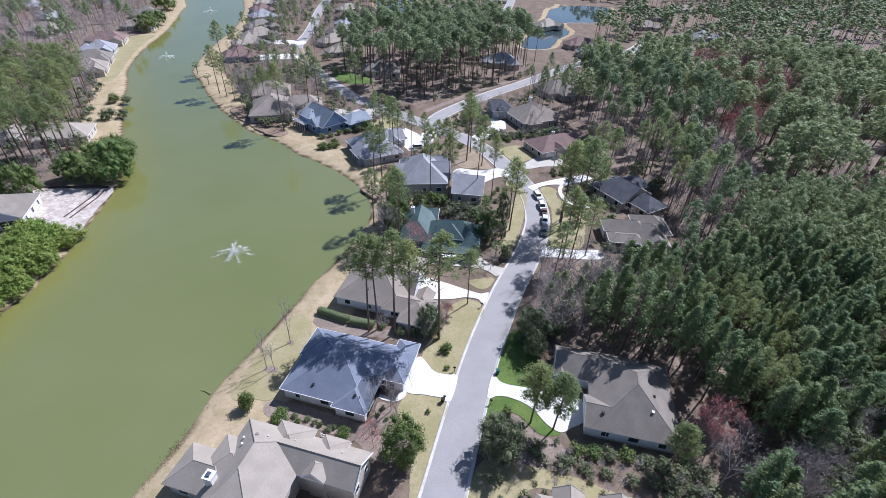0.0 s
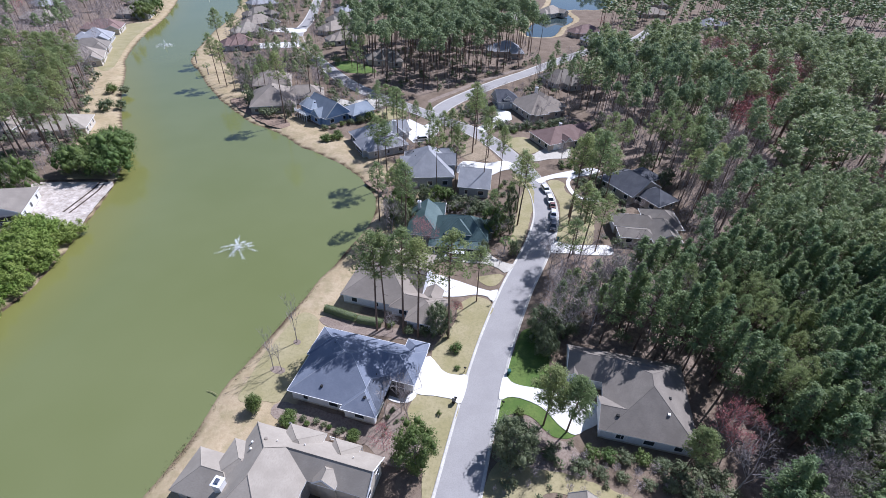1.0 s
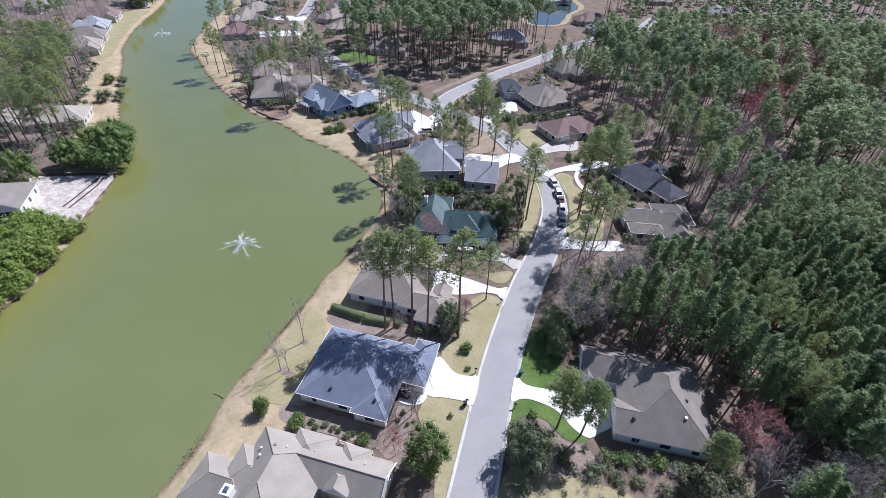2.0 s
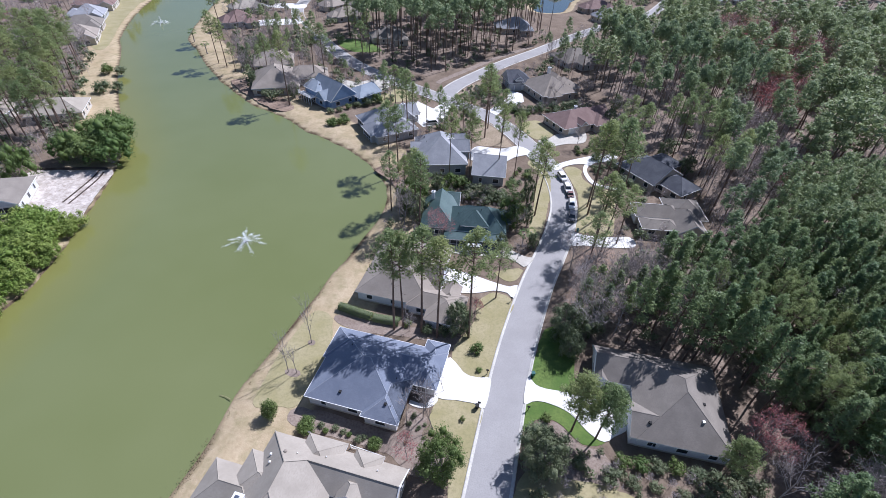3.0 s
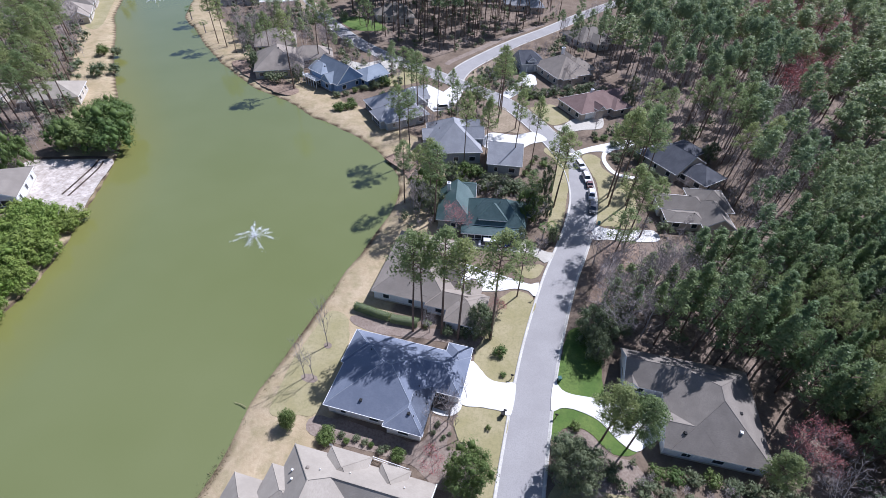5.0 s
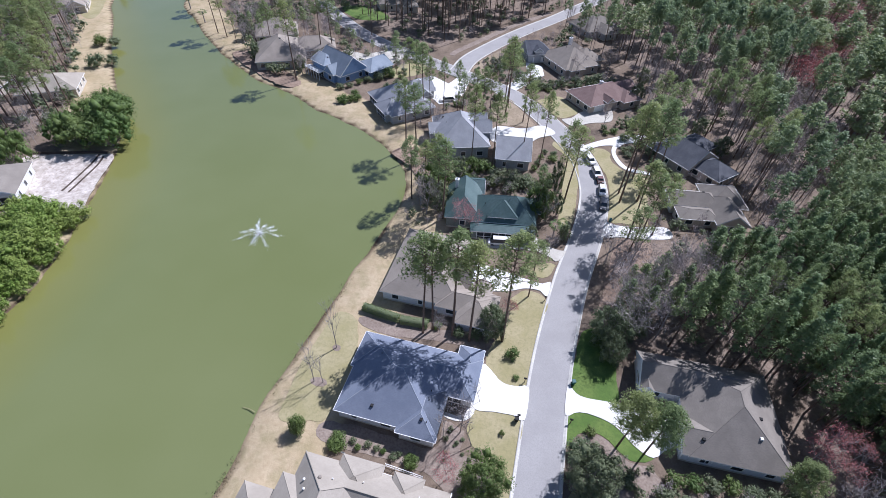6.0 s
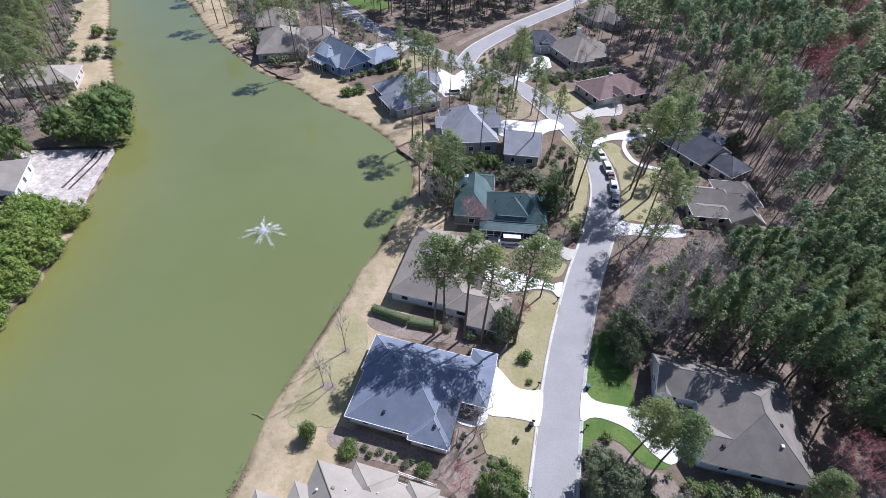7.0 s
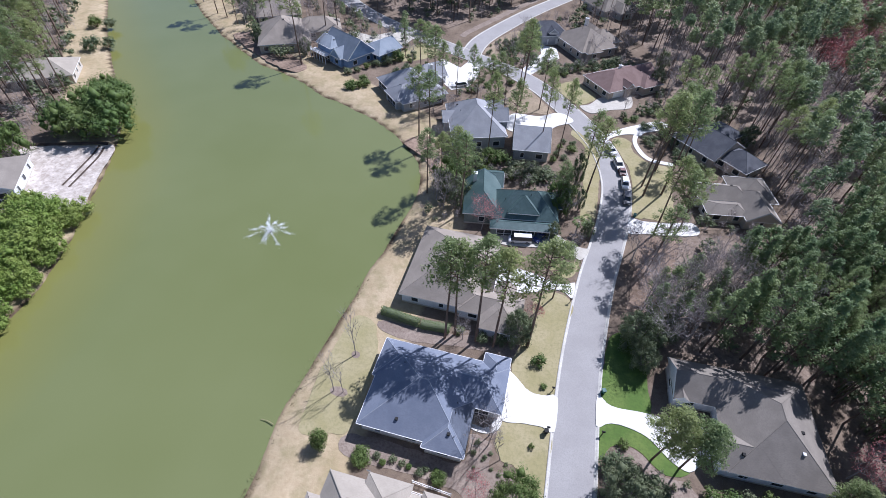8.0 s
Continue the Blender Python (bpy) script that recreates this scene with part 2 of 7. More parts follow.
# ---- mesh helpers ----
def mesh_of(name, verts, faces, mats, index=None, smooth=False):
    """A mesh from vertex and face arrays (all faces with the same corner count, or a list of mixed ones)."""
    me = bpy.data.meshes.new(name)
    if isinstance(faces, np.ndarray):
        k = faces.shape[1]
        me.vertices.add(len(verts))
        me.vertices.foreach_set("co", np.asarray(verts, np.float32).ravel())
        me.loops.add(faces.size)
        me.loops.foreach_set("vertex_index", faces.astype(np.int32).ravel())
        me.polygons.add(len(faces))
        me.polygons.foreach_set("loop_start", np.arange(0, faces.size, k, dtype=np.int32))
        me.polygons.foreach_set("loop_total", np.full(len(faces), k, np.int32))
        me.update(calc_edges=True)
    else:
        me.from_pydata([tuple(v) for v in verts], [], faces)
    for m in mats if isinstance(mats, (list, tuple)) else [mats]:
        me.materials.append(m)
    if index is not None:
        me.polygons.foreach_set("material_index", np.asarray(index, np.int32))
    if smooth:
        me.polygons.foreach_set("use_smooth", np.ones(len(me.polygons), bool))
    me.update()
    return me


class Shape:
    """Collects faces of a part: boxes, prisms, tubes and rings."""

    def __init__(self):
        self.v, self.f, self.m = [], [], []

    def poly(self, pts, mat=0):
        i = len(self.v)
        self.v += [tuple(p) for p in pts]
        self.f.append(tuple(range(i, i + len(pts))))
        self.m.append(mat)
        return self

    def box(self, x0, y0, z0, x1, y1, z1, mat=0, turn=None):
        c = [(x0, y0, z0), (x1, y0, z0), (x1, y1, z0), (x0, y1, z0), (x0, y0, z1), (x1, y0, z1), (x1, y1, z1), (x0, y1, z1)]
        if turn:
            c = [tuple(turn @ Vector(p)) for p in c]
        i = len(self.v)
        self.v += c
        for q in ((0, 3, 2, 1), (4, 5, 6, 7), (0, 1, 5, 4), (1, 2, 6, 5), (2, 3, 7, 6), (3, 0, 4, 7)):
            self.f.append(tuple(i + k for k in q))
            self.m.append(mat)
        return self

    def tube(self, pts, radii, sides=6, mat=0, cap=True):
        pts = [Vector(p) for p in pts]
        rings = []
        for k, p in enumerate(pts):
            d = (pts[min(k + 1, len(pts) - 1)] - pts[max(k - 1, 0)]).normalized()
            a = d.orthogonal().normalized()
            b = d.cross(a)
            i = len(self.v)
            for s in range(sides):
                w = 2 * math.pi * s / sides
                self.v.append(tuple(p + (a * math.cos(w) + b * math.sin(w)) * radii[k]))
            rings.append(i)
        for r0, r1 in zip(rings, rings[1:]):
            for s in range(sides):
                t = (s + 1) % sides
                self.f.append((r0 + s, r0 + t, r1 + t, r1 + s))
                self.m.append(mat)
        if cap:
            self.f.append(tuple(rings[-1] + s for s in range(sides)))
            self.f.append(tuple(rings[0] + s for s in reversed(range(sides))))
            self.m += [mat, mat]
        return self

    def mesh(self, name, mats, smooth=False):
        known, place, verts, faces, slots = {}, [], [], [], []
        for p in self.v:
            key = (round(p[0], 4), round(p[1], 4), round(p[2], 4))
            if key not in known:
                known[key] = len(verts)
                verts.append(p)
            place.append(known[key])
        for face, slot in zip(self.f, self.m):
            loop = [place[k] for k in face]
            loop = [k for j, k in enumerate(loop) if k != loop[j - 1]]
            if len(set(loop)) == len(loop) > 2:
                faces.append(tuple(loop))
                slots.append(slot)
        return mesh_of(name, verts, faces, mats, slots, smooth)


def put(name, me, parent=None, label="", m=None):
    ob = new(name, me)
    if m is not None:
        ob.matrix_basis = m
    if parent is not None:
        ob.parent = parent
    if label:
        ob["label"] = label
    return ob


def root(name, m, label, category, group=""):
    ob = new(name)
    ob.empty_display_size = 0.5
    ob.matrix_basis = m
    return tagged(ob, label, category, group)


def at(x, y, z=0.0, turn=0.0, size=1.0):
    return Matrix.Translation((x, y, z)) @ Matrix.Rotation(radians(turn), 4, "Z") @ Matrix.Diagonal((size, size, size, 1))


def smooth_line(pts, step=2.0, closed=False):
    """Catmull-Rom curve through the points, sampled about every step metres."""
    p = [np.array(q, float) for q in pts]
    n = len(p)
    out = []
    for i in range(n if closed else n - 1):
        a, b, c, d = (p[(i - 1) % n], p[i], p[(i + 1) % n], p[(i + 2) % n]) if closed else (p[max(i - 1, 0)], p[i], p[i + 1], p[min(i + 2, n - 1)])
        k = max(1, int(np.linalg.norm(c - b) / step))
        for j in range(k):
            t = j / k
            out.append(0.5 * (2 * b + (c - a) * t + (2 * a - 5 * b + 4 * c - d) * t * t + (3 * b - a - 3 * c + d) * t ** 3))
    if not closed:
        out.append(p[-1])
    return np.array(out)


def inside(poly, x, y):
    poly = np.asarray(poly)
    x, y = np.asarray(x, float), np.asarray(y, float)
    res = np.zeros(x.shape, bool)
    j = len(poly) - 1
    for i in range(len(poly)):
        xi, yi, xj, yj = *poly[i], *poly[j]
        cross = ((yi > y) != (yj > y)) & (x < (xj - xi) * (y - yi) / (yj - yi + 1e-12) + xi)
        res ^= cross
        j = i
    return res


def line_distance(line, x, y, closed=False):
    line = np.asarray(line)
    x, y = np.asarray(x, float), np.asarray(y, float)
    best = np.full(x.shape, 1e9)
    idx = range(len(line) if closed else len(line) - 1)
    for i in idx:
        a, b = line[i], line[(i + 1) % len(line)]
        d = b - a
        t = np.clip(((x - a[0]) * d[0] + (y - a[1]) * d[1]) / (d @ d + 1e-12), 0, 1)
        best = np.minimum(best, np.hypot(x - a[0] - t * d[0], y - a[1] - t * d[1]))
    return best


# ---- lake, ground and roads ----
WATER_Z = -0.8
EAST_BANK = [(-44, -90), (-43.8, -20), (-43.6, 20), (-43.4, 30), (-43.6, 45), (-43.3, 55), (-42.2, 65), (-41, 75), (-40, 87), (-38.8, 99),
             (-40.3, 109), (-45.8, 119), (-54.6, 127.5), (-67, 135), (-82, 141), (-99, 150.5), (-114, 156), (-137, 171), (-159, 189),
             (-178, 207), (-192, 219), (-205, 240), (-217, 265), (-228, 290), (-246, 335), (-283, 401), (-320, 455), (-390, 560)]
WEST_BANK = [(-470, 540), (-357, 418), (-329, 378), (-290, 318), (-273, 288), (-253, 250), (-228, 212), (-213, 196), (-184, 163), (-168, 146),
             (-151, 129), (-138, 114), (-129, 105), (-124, 96), (-117, 83), (-111, 71), (-106, 59.5), (-103.5, 50.7), (-102, 42), (-99, 20), (-97, -90)]
LAKE = np.vstack([smooth_line(EAST_BANK, 2.5), smooth_line(WEST_BANK, 2.5)])
POND_NEAR = smooth_line([(-24, 358), (-6, 362), (-2, 395), (6, 430), (-2, 470), (32, 496), (40, 585), (-14, 562), (-18, 480), (-24, 400)], 4, True)
POND_FAR = smooth_line([(-158, 438), (-140, 452), (-160, 535), (-200, 520)], 4, True)
WATERS = [LAKE, POND_NEAR, POND_FAR]
ROAD_MAIN = smooth_line([(3.6, -120), (3.6, 20), (3.6, 45), (3.7, 57), (4.3, 68), (6.0, 84), (8.1, 96), (9.7, 107), (10.0, 120), (7.0, 134), (0.8, 146),
                         (-7.5, 158), (-16, 168), (-26, 176), (-36, 181), (-46, 186), (-60, 193), (-80, 203), (-100, 217), (-125, 241), (-152, 269),
                         (-170, 296), (-181, 330), (-195, 366), (-212, 405), (-232, 455), (-255, 520)], 2.0)
ROAD_BRANCH = smooth_line([(-43.5, 186), (-42, 200), (-35, 219), (-25.5, 240), (-12, 265), (3, 296), (22, 330), (50, 370), (70, 430)], 2.0)
ROAD_FAR = smooth_line([(-64, 440), (-60, 520), (-70, 640)], 4.0)


# where the ground is dark leaf litter under trees
WOOD_FLOORS = [np.array(r, float) for r in (
    [(10.5, 72), (16, 95), (22, 104), (30, 108), (47, 108), (52, 126), (48, 162), (26, 166), (28, 200), (18, 216), (20, 250), (18, 292), (40, 330), (480, 900), (900, 500), (200, 20), (46, 20), (46, 47), (47, 66), (20, 69)],
    [(-94, 221), (-72, 212), (-55, 206), (-48, 222), (-40, 240), (-24, 270), (-8, 300), (-24, 336), (-64, 346), (-112, 300), (-122, 262)],
    [(-150, 92), (-160, 112), (-190, 144), (-222, 182), (-262, 232), (-300, 300), (-430, 430), (-600, 300), (-240, 100)],
    [(-36, 92), (-37, 106), (-42, 122), (-34, 128), (-20, 122), (-6, 124), (0, 118), (-1, 108), (-8, 108), (-20, 112), (-24, 96)],
    [(-30, 182), (-24, 206), (-14, 186), (0, 188), (18, 200), (26, 190), (27, 168), (22, 186), (12, 190), (-6, 182), (-20, 178)])]


def water_distance(x, y):
    """Metres inland from the nearest shore; negative in the water."""
    best = np.full(np.shape(x), 1e9)
    for w in WATERS:
        d = line_distance(w, x, y, True)
        best = np.minimum(best, np.where(inside(w, x, y), -d, d))
    return best


def axis(lo, hi, fine, far_lo, far_hi):
    core = list(np.arange(lo, hi + 0.01, fine))
    step, a = fine, lo
    while a > far_lo:
        step *= 1.35
        a -= step
        core.insert(0, a)
    step, a = fine, core[-1]
    while a < far_hi:
        step *= 1.35
        a += step
        core.append(a)
    return np.array(core)


def build_ground():
    xs, ys = axis(-390, 60, 2.5, -4000, 4000), axis(-10, 470, 2.5, -3000, 4500)
    gx, gy = np.meshgrid(xs, ys)
    d = water_distance(gx, gy)
    wob = np.array([noise.noise((x * 0.11, y * 0.11, 0)) for x, y in zip(gx.ravel(), gy.ravel())]).reshape(gx.shape)
    d2 = d + 0.7 * wob
    k = np.clip(d2 / 3.2, -2.2, 1)
    z = np.where(k > 0, -0.8 + 0.8 * (3 * k ** 2 - 2 * k ** 3), -0.8 + 0.75 * k)
    verts = np.stack([gx, gy, z], -1).reshape(-1, 3)
    ny, nx = gx.shape
    i = np.arange(nx * ny).reshape(ny, nx)
    faces = np.stack([i[:-1, :-1], i[:-1, 1:], i[1:, 1:], i[1:, :-1]], -1).reshape(-1, 4)
    me = mesh_of("ground", verts, faces, GROUND, smooth=True)
    zone = np.zeros((nx * ny, 4), np.float32)
    on_lake = np.where(inside(LAKE, gx, gy), 0, line_distance(LAKE, gx, gy, True))
    strip = np.maximum(np.clip((17.0 - on_lake) / 5.0, 0, 1), np.clip((7.0 - d) / 4.0, 0, 1))
    zone[:, 0] = strip.ravel()
    zone[:, 1] = np.clip(1.0 - d2 / 1.6, 0, 1).ravel()
    for region in WOOD_FLOORS:
        ins = inside(region, gx, gy)
        d3 = np.where(ins, line_distance(np.vstack([region, region[:1]]), gx, gy), 0)
        zone[:, 2] = np.maximum(zone[:, 2], np.clip(d3 / 4.0, 0, 1).ravel())
    zone[:, 3] = 1
    layer = me.color_attributes.new("zone", "FLOAT_COLOR", "POINT")
    layer.data.foreach_set("color", zone.ravel())
    tagged(put("ground", me), "tan winter grass and brown pine straw ground", "ground", kind="structure")


def build_water(name, outline, label, mat):
    lo, hi = outline.min(0) - 6, outline.max(0) + 6
    step = 4.0
    xs, ys = np.arange(lo[0], hi[0] + step, step), np.arange(lo[1], hi[1] + step, step)
    gx, gy = np.meshgrid(xs, ys)
    d = line_distance(outline, gx, gy, True)
    ins = inside(outline, gx, gy)
    keep = ins | (d < 8)
    ny, nx = gx.shape
    i = np.arange(nx * ny).reshape(ny, nx)
    quad = np.stack([i[:-1, :-1], i[:-1, 1:], i[1:, 1:], i[1:, :-1]], -1).reshape(-1, 4)
    quad = quad[keep.ravel()[quad].all(1)]
    verts = np.stack([gx, gy, np.full(gx.shape, WATER_Z)], -1).reshape(-1, 3)
    used, inv = np.unique(quad, return_inverse=True)
    me = mesh_of(name, verts[used], inv.reshape(-1, 4), mat)
    west = line_distance(smooth_line(WEST_BANK, 5), gx, gy)
    shallow = np.clip(1 - west / 16.0, 0, 1) * 0.8
    me.attributes.new("shallow", "FLOAT", "POINT").data.foreach_set("value", shallow.ravel()[used].astype(np.float32))
    tagged(put(name, me), label, "water", kind="structure")


def ribbon(line, offsets, heights):
    """A strip swept along a line: offsets to the right and heights of its profile's points."""
    t = np.gradient(line, axis=0)
    t /= np.linalg.norm(t, axis=1)[:, None]
    right = np.stack([t[:, 1], -t[:, 0]], 1)
    k = len(offsets)
    v = np.concatenate([np.concatenate([line + right * o, np.full((len(line), 1), h)], 1)[:, None] for o, h in zip(offsets, heights)], 1).reshape(-1, 3)
    i = np.arange(len(line) * k).reshape(len(line), k)
    f = np.stack([i[:-1, :-1], i[:-1, 1:], i[1:, 1:], i[1:, :-1]], -1).reshape(-1, 4)
    return v, f


def build_road(name, line, width, label, lift=0.0):
    h = width / 2
    v, f = ribbon(line, [-h + 0.35, 0, h - 0.35], [0.035 + lift, 0.07 + lift, 0.035 + lift])
    road = tagged(put(name, mesh_of(name, v, f, ASPHALT)), label, "road", kind="structure")
    for side in (-1, 1):
        o = [side * (h - 0.36), side * (h - 0.12), side * h, side * (h + 0.22), side * (h + 0.24)]
        if side < 0:
            o = o[::-1]
        hh = [0.03, 0.06, 0.15, 0.15, -0.05]
        v, f = ribbon(line, o, [q + lift for q in (hh if side > 0 else hh[::-1])])
        put("kerb", mesh_of("kerb", v, f, KERB), road, "pale concrete rolled kerb")
    return road


def patch(name, pts, mat, label, z=0.05, category="lawn", smooth=True, ragged=0.0, kind="structure"):
    """A sheet that follows the ground inside a closed outline, with a low edge."""
    o = smooth_line(pts, 0.8, True) if smooth else np.array(pts, float)
    if ragged:
        o = o + np.array([[noise.noise((x * 0.5, y * 0.5, 3)), noise.noise((x * 0.5, y * 0.5, 9))] for x, y in o]) * ragged
    s = Shape()
    s.poly([(x, y, z) for x, y in o])
    for a, b in zip(o, np.roll(o, -1, 0)):
        s.poly([(a[0], a[1], z), (a[0], a[1], z - 0.15), (b[0], b[1], z - 0.15), (b[0], b[1], z)])
    return tagged(put(name, s.mesh(name, mat)), label, category, kind=kind)


build_ground()
build_water("lake_water", LAKE, "murky olive-green lake water, nearly still", WATER)
build_water("pond_water", POND_NEAR, "small pond reflecting the pale sky", POND)
build_water("far_pond_water", POND_FAR, "distant pond reflecting the pale sky", POND)
build_road("road", ROAD_MAIN, 7.3, "light grey asphalt street with pale kerbs")
build_road("side_road", ROAD_BRANCH, 7.3, "light grey asphalt side street", 0.006)
build_road("far_road", ROAD_FAR, 8.0, "distant pale asphalt street")

# driveways and walks
patch("driveway", [(0.35, 55.6), (-1.5, 55.4), (-3.6, 55.2), (-5.2, 55.8), (-6.4, 56.9), (-8.9, 58.0), (-8.9, 49.6), (-4.5, 49.5), (-1.6, 49.7), (0.35, 49.3)], CONCRETE, "bright white concrete driveway", 0.16, "driveway")
patch("garden_path", [(-8.4, 50.2), (-8.2, 48.2), (-9.2, 46.7), (-11.0, 46.1), (-13.0, 46.4), (-13.0, 47.2), (-11.0, 47.0), (-9.9, 47.5), (-9.5, 48.8), (-9.5, 50.2)], CONCRETE, "curved pale concrete garden path", 0.11, "path")
patch("driveway", [(1.7, 82.6), (0.0, 81.6), (-3.8, 82.0), (-9.2, 83.0), (-15.5, 83.4), (-15.2, 77.6), (-11, 76.4), (-6.5, 77.6), (-3.4, 79.2), (-0.2, 79.4), (1.3, 78.0)], CONCRETE, "white concrete driveway curving to a garage", 0.16, "driveway")
patch("driveway", [(7.0, 57.9), (8.6, 56.8), (10.4, 56.4), (14.5, 56.7), (19, 56.6), (24.6, 56.6), (25.2, 52.4), (22.8, 50.0), (21.2, 48.6), (18.6, 49.6), (15.0, 52.6), (10.6, 53.5), (8.5, 53.0), (7.0, 52.2)], CONCRETE, "white concrete driveway to a side garage", 0.16, "driveway")
patch("driveway", [(13.3, 107.2), (16, 106.8), (21.6, 107.6), (28, 109.4), (29, 105.6), (22.2, 103.3), (17, 102.5), (13.0, 101.6)], CONCRETE, "white concrete driveway across the verge", 0.16, "driveway")
patch("driveway", [(4.6, 141.0), (6.4, 143.6), (10, 147.2), (15.4, 151.6), (22.7, 156.4), (26, 155), (22.6, 151.0), (18.5, 148.4), (17.0, 146.0), (15.0, 146.4), (11.5, 145.0), (8.4, 142.2), (6.6, 139.4)], CONCRETE, "white concrete driveway leaving the bend", 0.16, "driveway")
patch("garden_path", [(16.8, 147.0), (16.0, 143.5), (16.4, 140.4), (18.2, 136.4), (20.5, 134.6), (25.5, 134.2), (25.5, 133.0), (20, 133.2), (17.0, 135.4), (15.2, 139.8), (14.8, 143.8), (15.6, 147.2)], CONCRETE, "narrow winding white concrete path", 0.12, "path")
patch("driveway", [(4.3, 93.6), (2.9, 93.4), (0.6, 93.9), (-1.8, 95.2), (-4.4, 97.6), (-6, 96.8), (-9.0, 94.4), (-15.5, 92.6), (-15.5, 89.6), (-8, 90.6), (-2.8, 91.4), (0.5, 90.6), (2.2, 89.4), (3.4, 90.8)], OLD_CONCRETE, "weathered concrete driveway under trees", 0.16, "driveway")
patch("driveway", [(-5.0, 151.5), (-8.3, 152.0), (-13.5, 148.4), (-21.8, 147.0), (-21.6, 137.8), (-12, 138.4), (-7.4, 144.2), (-2.8, 148.2)], CONCRETE, "broad white concrete driveway", 0.16, "driveway")
patch("driveway", [(-1.4, 158.6), (2.4, 155.2), (8, 159), (14.8, 163.0), (14.2, 172.6), (9.0, 169.4), (4.5, 166), (1.6, 160.8)], OLD_CONCRETE, "buff paved driveway beside a brown house", 0.16, "driveway")
patch("driveway", [(-23.4, 178.4), (-19.6, 175.6), (-15.4, 184), (-10.8, 193.0), (-12.6, 201.5), (-19.5, 203.5), (-17.8, 194.6), (-20.8, 186)], CONCRETE, "white concrete driveway up to a double garage", 0.16, "driveway", smooth=False)
patch("driveway", [(-37.6, 178.0), (-37.2, 168), (-38.6, 160.4), (-43.6, 156.4), (-49, 162), (-48, 168.5), (-54.5, 173.5), (-52.5, 178.6), (-44.5, 173.6), (-42.6, 180.4)], CONCRETE, "white concrete parking court", 0.16, "driveway", smooth=False)
patch("driveway", [(-68, 193.5), (-77, 198), (-84, 190), (-94, 192), (-95, 184), (-80, 180), (-70, 184)], OLD_CONCRETE, "weathered concrete parking court", 0.16, "driveway", smooth=False)
patch("driveway", [(-154, 266), (-160, 276), (-182, 262), (-180, 252)], CONCRETE, "pale driveway by the far houses", 0.16, "driveway")
patch("driveway", [(-170, 300), (-174, 312), (-196, 304), (-194, 296)], CONCRETE, "pale driveway by the far houses", 0.16, "driveway")

# lawns, beds and sand
patch("lawn", [(-8.0, 58.3), (-6.2, 56.6), (-4.6, 55.2), (-2.6, 54.8), (-0.1, 55.2), (0.05, 62), (0.6, 69), (1.7, 76), (0.5, 78.0), (-1.6, 78.8), (-4.1, 78.2), (-6.2, 74.5), (-5.6, 70), (-6.6, 66.0), (-8.0, 62)], DORMANT, "dormant yellow-green front lawn", 0.06, ragged=0.3)
patch("lawn", [(-8.0, 49.0), (-4, 50.0), (-0.1, 49.9), (-0.1, 41), (-0.1, 31), (-1.4, 30), (-3.2, 37), (-4.6, 42.0), (-7.2, 42.6), (-8.6, 45)], DORMANT, "dormant yellow-green front lawn", 0.06, ragged=0.3)
patch("lawn", [(2.3, 88.2), (0.9, 84.0), (-1.4, 83.4), (-4.2, 85.4), (-1.6, 87.2), (1.2, 88.8)], DORMANT, "small dormant lawn between driveways", 0.06, ragged=0.2)
patch("lawn", [(4.9, 134), (5.7, 126), (5.6, 116), (5.4, 107), (4.3, 101.0), (1.8, 103), (1.4, 110), (1.6, 118), (1.0, 126), (1.4, 135), (-3, 141), (-2, 143.5), (2.6, 139)], DORMANT, "dormant lawn strip along the kerb", 0.06, ragged=0.3)
patch("lawn", [(8.8, 141.2), (12, 143.6), (14.2, 142), (14.4, 138.6), (16.6, 134.6), (20, 132.2), (24.6, 131.4), (24.2, 122), (23.5, 109.5), (18, 108.2), (14.2, 108.3), (14.2, 116), (14.0, 124), (12.6, 131)], DORMANT, "dormant front lawn beside parked cars", 0.06, ragged=0.4)
patch("lawn", [(-9.4, 151), (-15, 150), (-21, 149.0), (-26, 156), (-22, 168.6), (-15.6, 161)], VERGE, "dormant lawn along the street", 0.06, ragged=0.4)
patch("lawn", [(-3.0, 160.2), (0.8, 161.4), (3.6, 166.4), (0.6, 172), (-4, 176), (-9, 172), (-10.6, 169.6)], DORMANT, "dormant lawn beside a brown house", 0.06, ragged=0.4)
patch("lawn", [(-38.6, 187.8), (-37.4, 199), (-31.6, 213), (-27, 214), (-27, 206), (-33, 194), (-31.5, 184)], VERGE, "dormant verge at the street corner", 0.06, ragged=0.5)
patch("lawn", [(-47.6, 206), (-40.4, 222), (-29.4, 246), (-15.6, 271), (-17.4, 272.4), (-32, 248), (-43, 223.6), (-51, 204.6), (-49.6, 201)], MULCH, "straw-covered verge along the side street", 0.06, ragged=0.5)
patch("lawn", [(-66, 188), (-70, 172), (-62, 174), (-56, 181), (-58, 188)], DORMANT, "dormant lawn near the blue house", 0.06, ragged=0.4)
patch("lawn", [(-132, 252), (-146, 270), (-158, 292), (-166, 288), (-152, 262), (-138, 246)], VERGE, "dormant verge by the far bend", 0.06, ragged=0.5)
patch("lawn", [(-90, 236), (-106, 250), (-118, 244), (-104, 230)], GREEN_LAWN, "small bright green lawn", 0.06, ragged=0.5)
patch("lawn", [(-247, 234), (-268, 270), (-276, 286), (-288, 276), (-268, 242), (-240, 206), (-224, 190), (-219, 194)], DORMANT, "tan lakeside lawn", 0.04, ragged=0.3)
